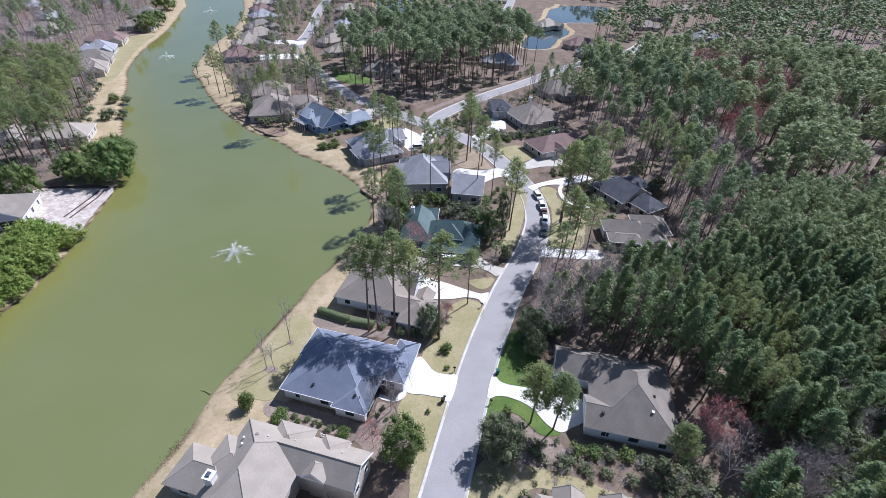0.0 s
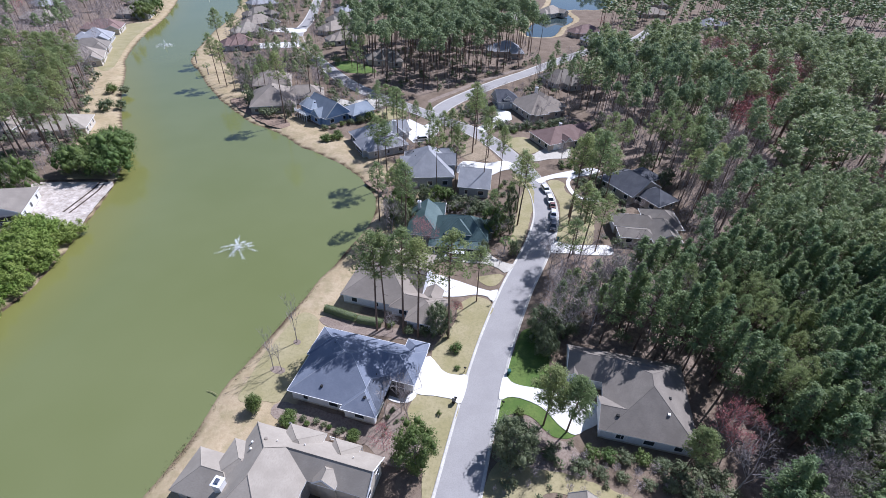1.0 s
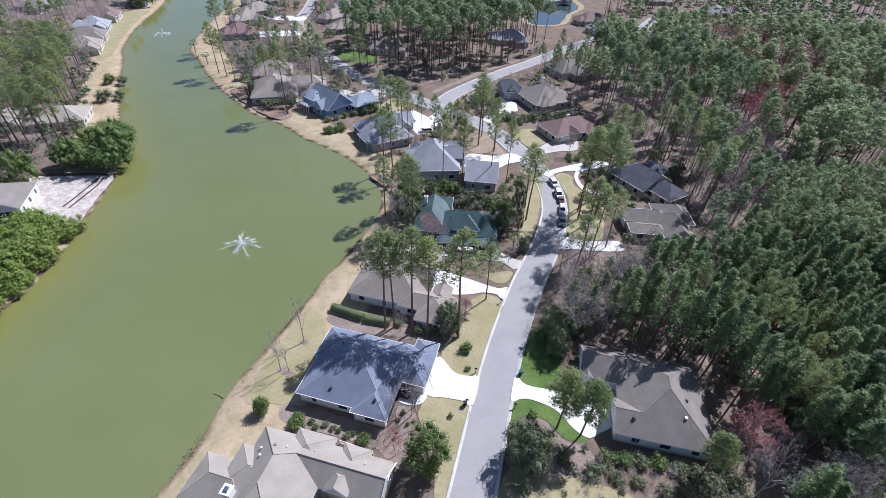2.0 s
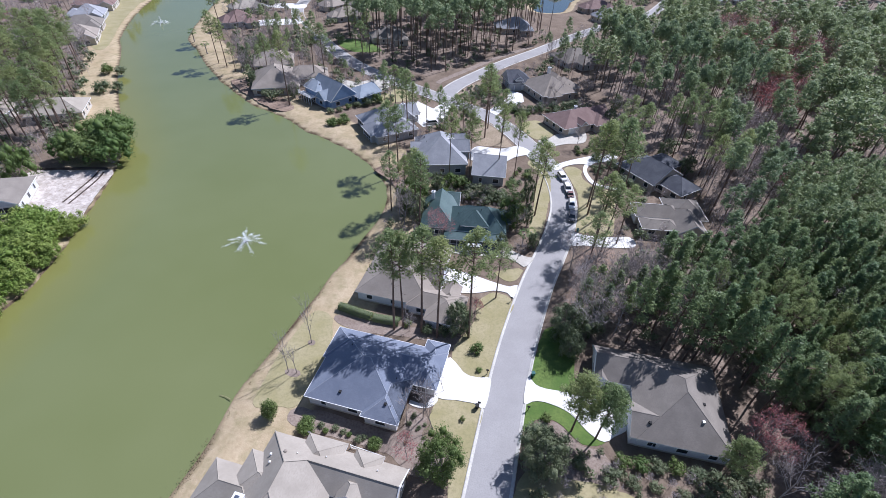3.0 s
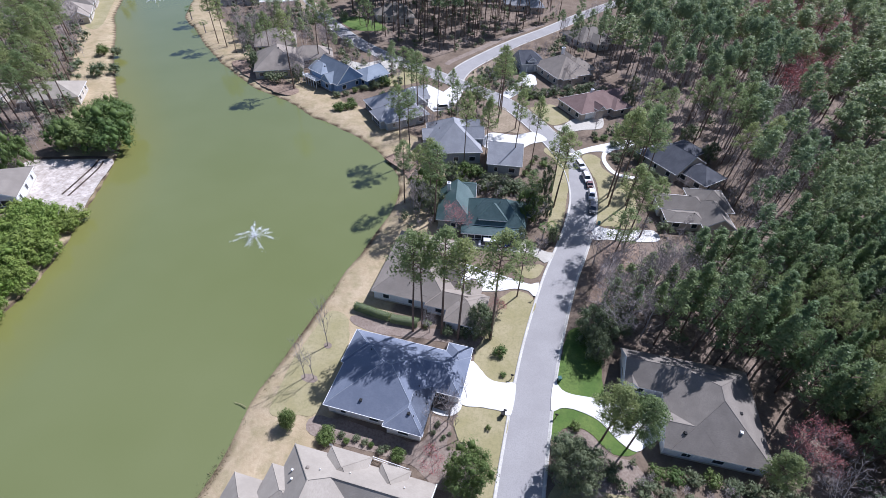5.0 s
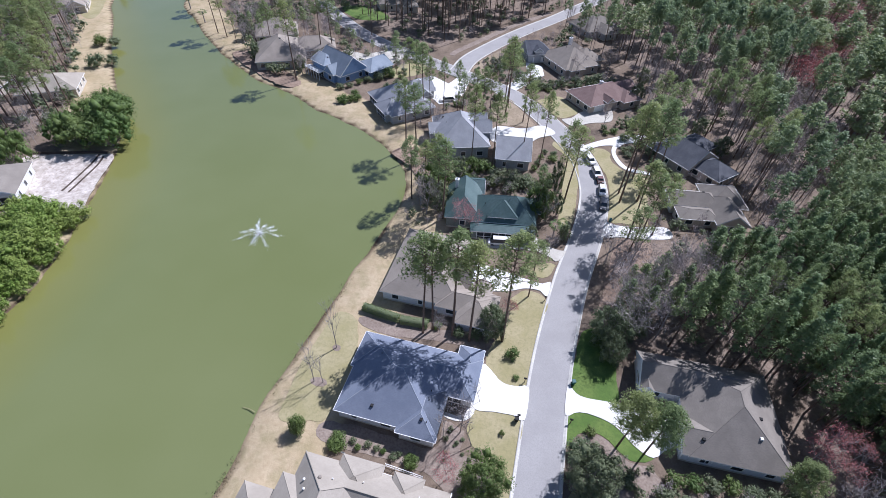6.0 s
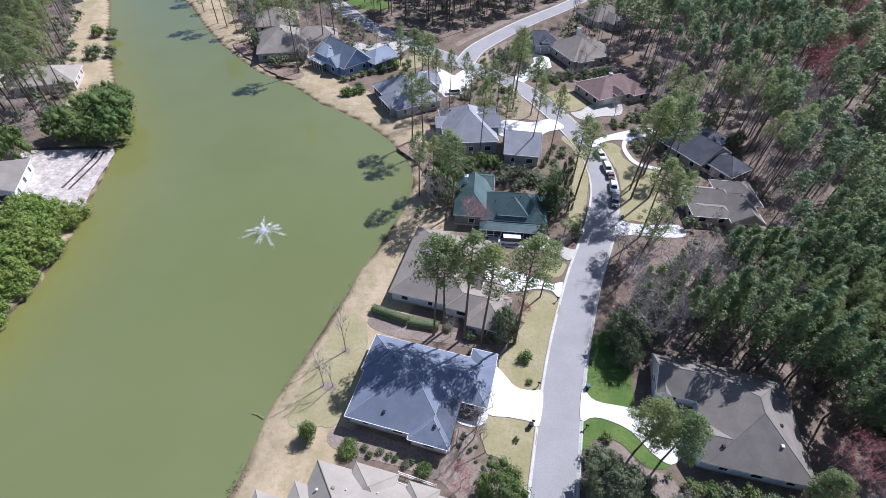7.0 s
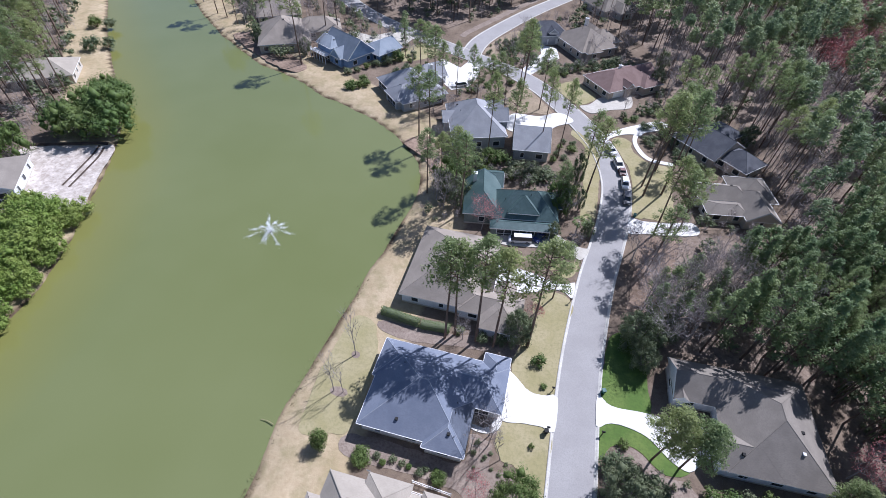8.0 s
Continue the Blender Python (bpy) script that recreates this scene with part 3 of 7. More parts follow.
patch("lawn", [(7.6, 58.6), (8.0, 64), (9.2, 71), (12.5, 72), (15.2, 68), (15.6, 62), (15.6, 56.2), (9.6, 55.9)], GREEN_LAWN, "bright green lawn under trees", 0.06, ragged=0.3)
patch("lawn", [(7.4, 53.0), (10.4, 54.2), (15.0, 53.2), (19.0, 50.4), (21.4, 48.4), (17.6, 47.2), (14.2, 49.6), (11.6, 50.4), (9.4, 49.4), (7.6, 47.0)], GREEN_LAWN, "bright green lawn edging a driveway", 0.06, ragged=0.25)
patch("lawn", [(8.0, 30.5), (8.2, 39.0), (13, 40.4), (20, 41.0), (27, 40.4), (35, 39.6), (38.5, 37.4), (34, 36.6), (28, 37.0), (24, 37.4), (17, 37.0), (16, 31)], DORMANT, "patchy dormant lawn", 0.06, ragged=0.5)
patch("lawn", [(-39.6, 38.9), (-40.4, 43.9), (-40.8, 49.4), (-40.3, 55.7), (-39.5, 61.7), (-36.2, 62.2), (-33.7, 59.2), (-32.5, 55.6), (-31.4, 47.0), (-31.6, 42.1), (-32.4, 40.1), (-35.2, 39.6), (-36.9, 38.5)], DORMANT, "yellow-green dormant lawn sloping to the lake", 0.05, ragged=0.3)
patch("mulch_bed", [(-9.0, 44.8), (-8.8, 41.0), (-5.4, 41.0), (-4.2, 36.0), (-8.4, 34.4), (-13.5, 36.6), (-20, 36.9), (-31, 37.0), (-31.8, 40.2), (-22, 40.8), (-13.4, 40.6), (-12.6, 45.6), (-10.5, 45.2)], MULCH, "brown mulch bed with small shrubs", 0.05, "mulch bed", ragged=0.3)
for cx, cy, rx, ry in ((-36.0, 54.1, 0.85, 0.75), (-36.1, 46.6, 1.7, 0.9)):
    patch("mulch_ring", [(cx + rx * math.cos(a), cy + ry * math.sin(a)) for a in (0, 0.8, 1.6, 2.4, 3.1, 3.9, 4.7, 5.5)], MULCH, "brown mulch ring round a sapling", 0.07, "mulch bed", ragged=0.1)
patch("mulch_bed", [(-34.8, 61.2), (-32, 60.0), (-27, 59.6), (-20, 60.6), (-12, 61.0), (-8.6, 59.6), (-7.6, 64), (-12, 64.6), (-20, 63.2), (-28, 62.8), (-33.5, 62.8)], MULCH, "brown mulch bed under pines", 0.05, "mulch bed", ragged=0.3)
patch("mulch_bed", [(8.4, 46.6), (9.8, 49.0), (12, 50.0), (14.4, 49.2), (17.4, 46.8), (21, 46.6), (23.5, 42), (19, 40.5), (12, 39), (8.6, 40)], MULCH, "brown leaf-strewn bed under trees", 0.055, "mulch bed", ragged=0.4)
patch("mulch_bed", [(11.8, 74), (13.4, 86), (15.0, 96), (17, 101.6), (24, 102), (22, 92), (18, 80), (15.6, 72)], LITTER, "brown leaf litter below the wood edge", 0.05, "leaf litter", ragged=0.6)
patch("mulch_bed", [(-36.4, 110), (-41, 116), (-49, 122.5), (-44, 127), (-36, 122), (-30, 112)], LITTER, "brown pine straw on the shore", 0.05, "leaf litter", ragged=0.6)
patch("mulch_bed", [(-100, 152.6), (-113, 158), (-135, 173), (-128, 178), (-108, 166), (-96, 157)], LITTER, "brown pine straw by the far shore", 0.05, "leaf litter", ragged=0.8)
patch("sand_lot", [(-123.6, 96.6), (-127.5, 96.2), (-136, 93.4), (-146, 89.6), (-143, 82), (-135, 74.5), (-126, 70), (-116.5, 70.5), (-112.6, 72.6), (-117.6, 83)], SAND, "pale sandy building lot beside the lake", 0.05, "sand", ragged=0.6)
for off in (0.0, 2.0):
    line = smooth_line([(-128.2 + off, 96.2 - 0.3 * off), (-126.6 + off, 92), (-125.2 + off, 86), (-123.8 + off, 79)], 1.0)
    v, f = ribbon(line, [-0.3, 0.3], [0.075, 0.075])
    tagged(put("tyre_track", mesh_of("tyre_track", v, f, SOIL)), "dark wheel track pressed into sand", "track", kind="structure")
v, f = ribbon(smooth_line([(-146.5, 90.6), (-137, 94.0), (-129, 97.0), (-126, 97.4)], 1.0), [-0.6, -0.15, 0.15, 0.6], [0.03, 0.5, 0.5, 0.03])
tagged(put("silt_bank", mesh_of("silt_bank", v, f, SOIL)), "low dark earth bank edging the sand", "bank", kind="structure")


# ---- houses ----
FOOTPRINTS = []          # (x, y, turn, x0, y0, x1, y1) of every roof block, kept free of trees
WINDOW_MESHES = {}


def window_meshes(w, h):
    if (w, h) not in WINDOW_MESHES:
        s, g = Shape(), Shape()
        t = 0.12
        inner = [(-w / 2, 0), (w / 2, 0), (w / 2, h), (-w / 2, h)]
        outer = [(-w / 2 - t, -t), (w / 2 + t, -t), (w / 2 + t, h + t), (-w / 2 - t, h + t)]
        s.v = [(x, dy, z) for dy in (-0.06, 0.06) for ring in (outer, inner) for x, z in ring]
        for k in range(4):
            n = (k + 1) % 4
            s.f += [(k, n, 4 + n, 4 + k), (k, 8 + k, 8 + n, n), (4 + k, 4 + n, 12 + n, 12 + k)]
            s.m += [0, 0, 0]
        g.box(-w / 2, 0.0, 0, w / 2, 0.03, h)
        WINDOW_MESHES[w, h] = (s.mesh("window_frame", WHITE_TRIM), g.mesh("pane", GLASS))
    return WINDOW_MESHES[w, h]


def door_mesh(w, h, panels):
    s = Shape()
    s.box(-w / 2 - 0.12, -0.03, 0, -w / 2, 0.08, h + 0.12, 1).box(w / 2, -0.03, 0, w / 2 + 0.12, 0.08, h + 0.12, 1).box(-w / 2, -0.03, h, w / 2, 0.08, h + 0.12, 1)
    s.box(-w / 2, 0.0, 0, w / 2, 0.05, h)
    for k in range(panels):
        z0 = h * k / panels
        for j in range(4):
            x0 = -w / 2 + w * j / 4
            s.box(x0 + 0.08, -0.02, z0 + 0.08, x0 + w / 4 - 0.08, 0.0, z0 + h / panels - 0.08)
    return s.mesh("garage_door", [WHITE_TRIM, WHITE_TRIM])


def roof_planes(b):
    """The ridge ends of a block, in the block's own plan: eave rectangle, eave height, pitch, ridge axis and end kinds."""
    x0, y0, x1, y1, z, pitch, ax, ends = b
    cx, cy = (x0 + x1) / 2, (y0 + y1) / 2
    if ax == "x":
        half = (y1 - y0) / 2
        top = z + half * pitch
        a = x0 + (min(half, (x1 - x0) / 2) if ends[0] == "h" else 0)
        c = x1 - (min(half, (x1 - x0) / 2) if ends[1] == "h" else 0)
        return (a, cy, top), (c, cy, top)
    half = (x1 - x0) / 2
    top = z + half * pitch
    a = y0 + (min(half, (y1 - y0) / 2) if ends[0] == "h" else 0)
    c = y1 - (min(half, (y1 - y0) / 2) if ends[1] == "h" else 0)
    return (cx, a, top), (cx, c, top)


def roof_height(blocks, x, y):
    best = 0
    for x0, y0, x1, y1, z, pitch, ax, ends in blocks:
        if x0 < x < x1 and y0 < y < y1:
            d = [x - x0, x1 - x, y - y0, y1 - y]
            if ax == "x":
                use = [d[2], d[3]] + ([d[0]] if ends[0] == "h" else []) + ([d[1]] if ends[1] == "h" else [])
            else:
                use = [d[0], d[1]] + ([d[2]] if ends[0] == "h" else []) + ([d[3]] if ends[1] == "h" else [])
            best = max(best, z + min(use) * pitch)
    return best


def add_roof(s, b):
    """Slopes (0), fascia (1) and gable walls (2) of one block."""
    x0, y0, x1, y1, z, pitch, ax, ends = b
    p, q = roof_planes(b)
    lo = z - 0.24
    A, B, C, D = (x0, y0, z), (x1, y0, z), (x1, y1, z), (x0, y1, z)
    if ax == "x":
        s.poly([A, B, q, p]).poly([C, D, p, q])
        s.poly([D, A, p], 0 if ends[0] == "h" else 2).poly([B, C, q], 0 if ends[1] == "h" else 2)
    else:
        s.poly([B, C, q, p]).poly([D, A, p, q])
        s.poly([A, B, p], 0 if ends[0] == "h" else 2).poly([C, D, q], 0 if ends[1] == "h" else 2)
    low = [(v[0], v[1], lo) for v in (A, B, C, D)]
    top = [A, B, C, D]
    for k in range(4):
        j = (k + 1) % 4
        s.poly([low[k], low[j], top[j], top[k]], 1)
    s.poly(low[::-1], 1)


def add_caps(b, blocks):
    """One shape for each edge: cap strips along the ridge and hips, and white boards along gable slopes."""
    x0, y0, x1, y1, z, pitch, ax, ends = b
    p, q = roof_planes(b)
    pairs = [(p, q, 0)] if (Vector(p) - Vector(q)).length > 0.3 else []
    if ax == "x":
        corner = [((x0, y0, z), p, ends[0]), ((x0, y1, z), p, ends[0]), ((x1, y0, z), q, ends[1]), ((x1, y1, z), q, ends[1])]
    else:
        corner = [((x0, y0, z), p, ends[0]), ((x1, y0, z), p, ends[0]), ((x0, y1, z), q, ends[1]), ((x1, y1, z), q, ends[1])]
    pairs += [(c, e, 0 if k == "h" else 1) for c, e, k in corner]
    out = []
    for a, c, m in pairs:
        a, c = Vector(a), Vector(c)
        n = max(1, int((c - a).length / 0.9))
        d = (c - a).normalized()
        r = d.cross(Vector((0, 0, 1))).normalized() * (0.14 if m == 0 else 0.09)
        up = Vector((0, 0, 0.045 if m == 0 else 0.1))
        dn = Vector((0, 0, -0.10 if m == 0 else -0.22))
        s = None
        for k in range(n):
            u, w = a.lerp(c, k / n), a.lerp(c, (k + 1) / n)
            mid = (u + w) / 2
            if roof_height([o for o in blocks if o is not b], mid.x, mid.y) > mid.z + 0.05:
                s = None
                continue
            if s is None:
                s = Shape()
                s.v = [tuple(u - r + dn), tuple(u + up), tuple(u + r + dn)]
                out.append((m, s))
            i = len(s.v)
            s.v += [tuple(w - r + dn), tuple(w + up), tuple(w + r + dn)]
            s.f += [(i - 3, i, i + 1, i - 2), (i - 2, i + 1, i + 2, i - 1)]
            s.m += [m, m]
    return out


def house(name, label, x, y, turn, blocks, roof, wall, doors=(), windows=True, chimneys=(), vents=0, porches=(), group="", base=0.0, seed=1, gutters=False, caps=None):
    """A house from roof blocks that share valleys. doors and porches: (x, y, facing in degrees, width)."""
    home = root(name, at(x, y, base, turn), label, "house", group)
    rng = random.Random(seed)
    over = 0.5
    for b in blocks:
        x0, y0, x1, y1, z = b[:5]
        FOOTPRINTS.append((x, y, turn, x0, y0, x1, y1))
        walls, roofs = Shape(), Shape()
        walls.box(x0 + over, y0 + over, -0.3, x1 - over, y1 - over, z - 0.2)
        put("wall", walls.mesh("wall", wall), home)
        put("foundation", Shape().box(x0 + over - 0.05, y0 + over - 0.05, -0.3, x1 - over + 0.05, y1 - over + 0.05, 0.35).mesh("foundation", OLD_CONCRETE), home)
        add_roof(roofs, b)
        r = put("roof", roofs.mesh("roof", [roof, WHITE_TRIM, wall]), home)
        for kind, cap in add_caps(b, blocks):
            part_name = "rake_board" if kind else "ridge_cap"
            put(part_name, cap.mesh(part_name, [caps or roof, WHITE_TRIM]), r)
    runs = []
    for b in blocks:
        x0, y0, x1, y1, z, _, ax, ends = b
        edges = []
        if ax == "x" or ends[0] == "h":
            edges.append((x0, y0, x1, y0, 0, -1))
        if ax == "x" or ends[1] == "h":
            edges.append((x0, y1, x1, y1, 0, 1))
        if ax == "y" or ends[0] == "h":
            edges.append((x0, y0, x0, y1, -1, 0))
        if ax == "y" or ends[1] == "h":
            edges.append((x1, y0, x1, y1, 1, 0))
        for ax0, ay0, ax1, ay1, ox, oy in edges:
            n = max(1, int(math.hypot(ax1 - ax0, ay1 - ay0) / 0.6))
            run = []
            for k in range(n + 1):
                f = min(k, n - 1) + 0.5
                mx, my = ax0 + (ax1 - ax0) * f / n + ox * 0.1, ay0 + (ay1 - ay0) * f / n + oy * 0.1
                clear = k < n and not any(o is not b and o[0] < mx < o[2] and o[1] < my < o[3] and o[4] >= z - 0.3 for o in blocks)
                if clear:
                    run.append(k)
                elif run:
                    f0, f1 = run[0] / n, (run[-1] + 1) / n
                    p0, p1 = (ax0 + (ax1 - ax0) * f0, ay0 + (ay1 - ay0) * f0), (ax0 + (ax1 - ax0) * f1, ay0 + (ay1 - ay0) * f1)
                    runs.append(Shape().box(min(p0[0], p1[0]) + min(0, ox * 0.08), min(p0[1], p1[1]) + min(0, oy * 0.08), z - 0.13, max(p0[0], p1[0]) + max(0, ox * 0.08), max(p0[1], p1[1]) + max(0, oy * 0.08), z + 0.01))
                    run = []
    for piece in runs if gutters else ():
        put("gutter", piece.mesh("gutter", WHITE_TRIM), home, "white eaves gutter")
    taken = [(dx, dy, dw) for dx, dy, _, dw in list(doors) + list(porches)]
    if windows:
        for b in blocks:
            x0, y0, x1, y1, z = b[:5]
            if z < 2.2:
                continue
            ix0, iy0, ix1, iy1 = x0 + over, y0 + over, x1 - over, y1 - over
            for (ax, ay), (bx, by), ang in (((ix0, iy0), (ix1, iy0), 0), ((ix1, iy0), (ix1, iy1), 90), ((ix1, iy1), (ix0, iy1), 180), ((ix0, iy1), (ix0, iy0), 270)):
                length = math.hypot(bx - ax, by - ay)
                n = int(length / 4.2)
                for k in range(n):
                    f = (k + 0.5) / n
                    px, py = ax + (bx - ax) * f, ay + (by - ay) * f
                    ox, oy = math.sin(radians(ang)), -math.cos(radians(ang))
                    if any(o is not b and o[0] + over - 0.3 < px + ox * 0.4 < o[2] - over + 0.3 and o[1] + over - 0.3 < py + oy * 0.4 < o[3] - over + 0.3 and o[4] > 1.5 for o in blocks):
                        continue
                    if any(math.hypot(px - tx, py - ty) < tw / 2 + 1.0 for tx, ty, tw in taken):
                        continue
                    w = rng.choice((0.9, 1.3, 1.7))
                    for level in ([0.9] if z < 4.6 else [0.9, 3.7]):
                        if level + 1.4 > z - 0.3:
                            continue
                        fr, pane = window_meshes(w, 1.4)
                        m = at(px + ox * 0.03, py + oy * 0.03, level, ang)
                        win = put("window", fr, home, m=m)
                        put("pane", pane, win)
    for dx, dy, ang, w in doors:
        put("garage_door", door_mesh(w, 2.2, 4), home, "white panelled garage door", at(dx, dy, 0.02, ang))
    for px, py, ang, w in porches:
        s = Shape()
        s.box(-w / 2, -0.02, 0.1, w / 2, 0.03, 2.4)
        for k in range(int(w / 1.6) + 1):
            cx = -w / 2 + w * k / max(1, int(w / 1.6))
            s.box(cx - 0.07, -0.08, 0.0, cx + 0.07, 0.05, 2.45, 1)
        s.box(-w / 2, -0.09, 0.85, w / 2, 0.0, 0.95, 1)
        put("screened_porch", s.mesh("screened_porch", [SCREEN, WHITE_TRIM]), home, "dark screened porch with white posts", at(px, py, 0, ang))
    for cx, cy, cw, top in chimneys:
        s = Shape()
        s.box(cx - cw / 2, cy - cw / 2, 2.0, cx + cw / 2, cy + cw / 2, top).box(cx - cw / 2 - 0.12, cy - cw / 2 - 0.12, top, cx + cw / 2 + 0.12, cy + cw / 2 + 0.12, top + 0.16)
        s.box(cx - cw / 4, cy - cw / 4, top + 0.16, cx + cw / 4, cy + cw / 4, top + 0.45, 1)
        put("chimney", s.mesh("chimney", [WHITE_TRIM, STEEL]), home, "white boxed chimney with a steel cap")
    for _ in range(vents):
        b = rng.choice(blocks[:2])
        vx, vy = rng.uniform(b[0] + 2, b[2] - 2), rng.uniform(b[1] + 1.5, b[3] - 1.5)
        vz = roof_height(blocks, vx, vy)
        s = Shape()
        if rng.random() < 0.6:
            s.tube([(vx, vy, vz - 0.1), (vx, vy, vz + 0.4)], [0.07, 0.06], 8)
        else:
            s.box(vx - 0.22, vy - 0.22, vz - 0.1, vx + 0.22, vy + 0.22, vz + 0.22)
        put("roof_vent", s.mesh("roof_vent", BLACK_RUBBER if rng.random() < 0.95 else WHITE_TRIM), r)
    return home


# the house with the slate-blue roof
house("house", "white house with a slate-blue hipped shingle roof", 0, 0, 0, [
    (-30.4, 41.2, -12.9, 57.3, 2.9, 0.52, "x", "hh"),
    (-19.6, 40.3, -12.9, 50.0, 2.9, 0.52, "y", "hh"),
    (-24.0, 48.6, -8.5, 57.2, 2.9, 0.52, "x", "hh"),
    (-31.0, 49.8, -20.0, 57.34, 2.9, 0.52, "x", "hh"),
    (-13.2, 53.5, -8.6, 59.2, 2.9, 0.52, "y", "hh")],
    ROOF_BLUE, WALL_WHITE, doors=[(-8.98, 54.0, 90, 5.2)], vents=6, porches=[(-12.2, 48.9, 0, 3.2)], seed=3, gutters=True, caps=CAP_LIT)
# the large beige house beside it
beige = house("house", "large cream house with a tan shingle roof and dormers", 0, 0, 0, [
    (-32.8, 22.4, -25.0, 29.8, 4.5, 0.56, "x", "hh"),
    (-38.0, 20.4, -27.0, 27.6, 3.2, 0.65, "x", "hh"),
    (-25.4, 28.0, -18.8, 34.4, 4.9, 0.60, "x", "hh"),
    (-17.2, 28.5, -12.6, 34.0, 4.9, 0.60, "x", "hh"),
    (-17.2, 26.0, -13.4, 29.4, 5.9, 0.92, "y", "gh"),
    (-17.6, 10.0, -9.5, 24.0, 3.4, 0.5, "y", "hh")],
    ROOF_TAN, WALL_CREAM, chimneys=[(-29.3, 21.8, 1.3, 7.6)], seed=5)


def beige_main_roof():
    """The great hipped roof: a tall wing whose long east slope meets a lower ridge with a gable at its end."""
    pitch, east_pitch, south_pitch = 0.786, 0.50, 0.42
    x0, x1, y1, eave, low_eave = -31.0, -8.6, 33.4, 4.4, 5.42
    ridge_y, ridge_z = 29.2, 4.4 + 4.2 * 0.786
    top_z = eave + pitch * 5.8
    south_y = ridge_y - (ridge_z - low_eave) / pitch
    peak, back = Vector((x0 + 5.8, y1 - 5.8, top_z)), Vector((x0 + 5.8, 23.4, top_z))
    meet = Vector((peak.x + (top_z - ridge_z) / east_pitch, ridge_y, ridge_z))
    ex = peak.x + (top_z - low_eave) / east_pitch
    valley = Vector((ex, south_y, low_eave))
    heel = Vector((ex, back.y - (top_z - low_eave) / south_pitch, low_eave))
    foot = back.y - (top_z - eave) / south_pitch
    nw, ne = Vector((x0, y1, eave)), Vector((x1, y1, eave))
    sw, se = Vector((x0, foot, eave)), Vector((ex, foot, eave))
    gable, low = Vector((x1, ridge_y, ridge_z)), Vector((x1, south_y, low_eave))
    slopes = [[ne, nw, peak, meet, gable], [valley, low, gable, meet], [back, heel, valley, meet, peak], [sw, se, heel, back], [nw, sw, back, peak]]
    drop = Vector((0, 0, -0.24))
    s = Shape()
    for pts in slopes:
        s.poly(pts).poly([q + drop for q in pts[::-1]], 1)
    rim = [nw, sw, se, heel, valley, low, gable, ne]
    for a, b in zip(rim, rim[1:] + rim[:1]):
        s.poly([a + drop, b + drop, b, a], 1)
    roof = put("roof", s.mesh("roof", [ROOF_TAN, WHITE_TRIM]), beige)
    for a, b in ((nw, peak), (peak, back), (peak, meet), (meet, gable), (back, heel), (back, sw)):
        put("ridge_cap", Shape().tube([a, b], [0.1, 0.1], 5).mesh("ridge_cap", ROOF_TAN), roof)
    for a, b in ((gable, ne), (gable, low)):
        up = Vector((0.05, 0, 0.05))
        put("rake_board", Shape().tube([a + up, b + up], [0.1, 0.1], 4).mesh("rake_board", WHITE_TRIM), roof)
    wall = Shape().box(x0 + 0.5, foot + 0.5, -0.3, ex - 0.5, y1 - 0.5, eave - 0.1).box(ex - 0.5, south_y + 0.5, -0.3, x1 - 0.5, y1 - 0.5, eave - 0.1)
    wall.box(ex - 4.0, heel.y + 0.5, eave - 0.1, ex - 0.5, south_y, low_eave - 0.1)
    wall.poly([(x1 - 0.5, south_y + 0.4, eave - 0.1), (x1 - 0.5, y1 - 0.5, eave - 0.1), (x1 - 0.5, ridge_y, ridge_z - 0.12), (x1 - 0.5, south_y + 0.4, low_eave)])
    put("wall", wall.mesh("wall", WALL_CREAM), beige)
    FOOTPRINTS.append((0, 0, 0, x0, foot, ex, y1))
    FOOTPRINTS.append((0, 0, 0, ex, south_y, x1, y1))
    for vx, vy, wide in ((-28.8, 29.1, 0.14), (-28.1, 27.8, 0.14), (-26.4, 29.6, 0.2), (-24.7, 29.9, 0.08), (-20.6, 30.8, 0.08), (-12.6, 31.0, 0.08)):
        vz = eave + pitch * min(y1 - vy, vx - x0)
        pipe = Shape().tube([(vx, vy, vz - 0.1), (vx, vy, vz + 0.3)], [wide, wide], 8).tube([(vx, vy, vz + 0.3), (vx, vy, vz + 0.38)], [wide * 1.4, wide * 0.8], 8)
        put("roof_vent", pipe.mesh("roof_vent", WHITE_TRIM if wide < 0.2 else ROOF_BROWN), roof)
    for dy in (28.0, 31.4):
        fr, pane = window_meshes(1.1, 1.4)
        win = put("window", fr, beige, m=at(x1 - 0.47, dy, 2.2, 90))
        put("pane", pane, win)


beige_main_roof()
# the brown-roofed house behind the hedge
house("house", "cream house with a brown-grey hipped shingle roof", 0, 0, 0, [
    (-32.3, 67.6, -15.2, 88.0, 2.8, 0.60, "y", "hh"),
    (-24.0, 72.8, -14.4, 81.2, 2.8, 0.88, "x", "hg"),
    (-20.4, 66.9, -9.0, 73.2, 2.8, 0.56, "x", "hh"),
    (-15.8, 64.0, -8.0, 73.0, 2.8, 0.50, "x", "hh"),
    (-14.2, 69.5, -9.9, 75.6, 2.8, 0.72, "y", "hg")],
    ROOF_BROWN, WALL_WHITE, doors=[(-12.0, 75.18, 180, 3.4)], vents=5, seed=7)
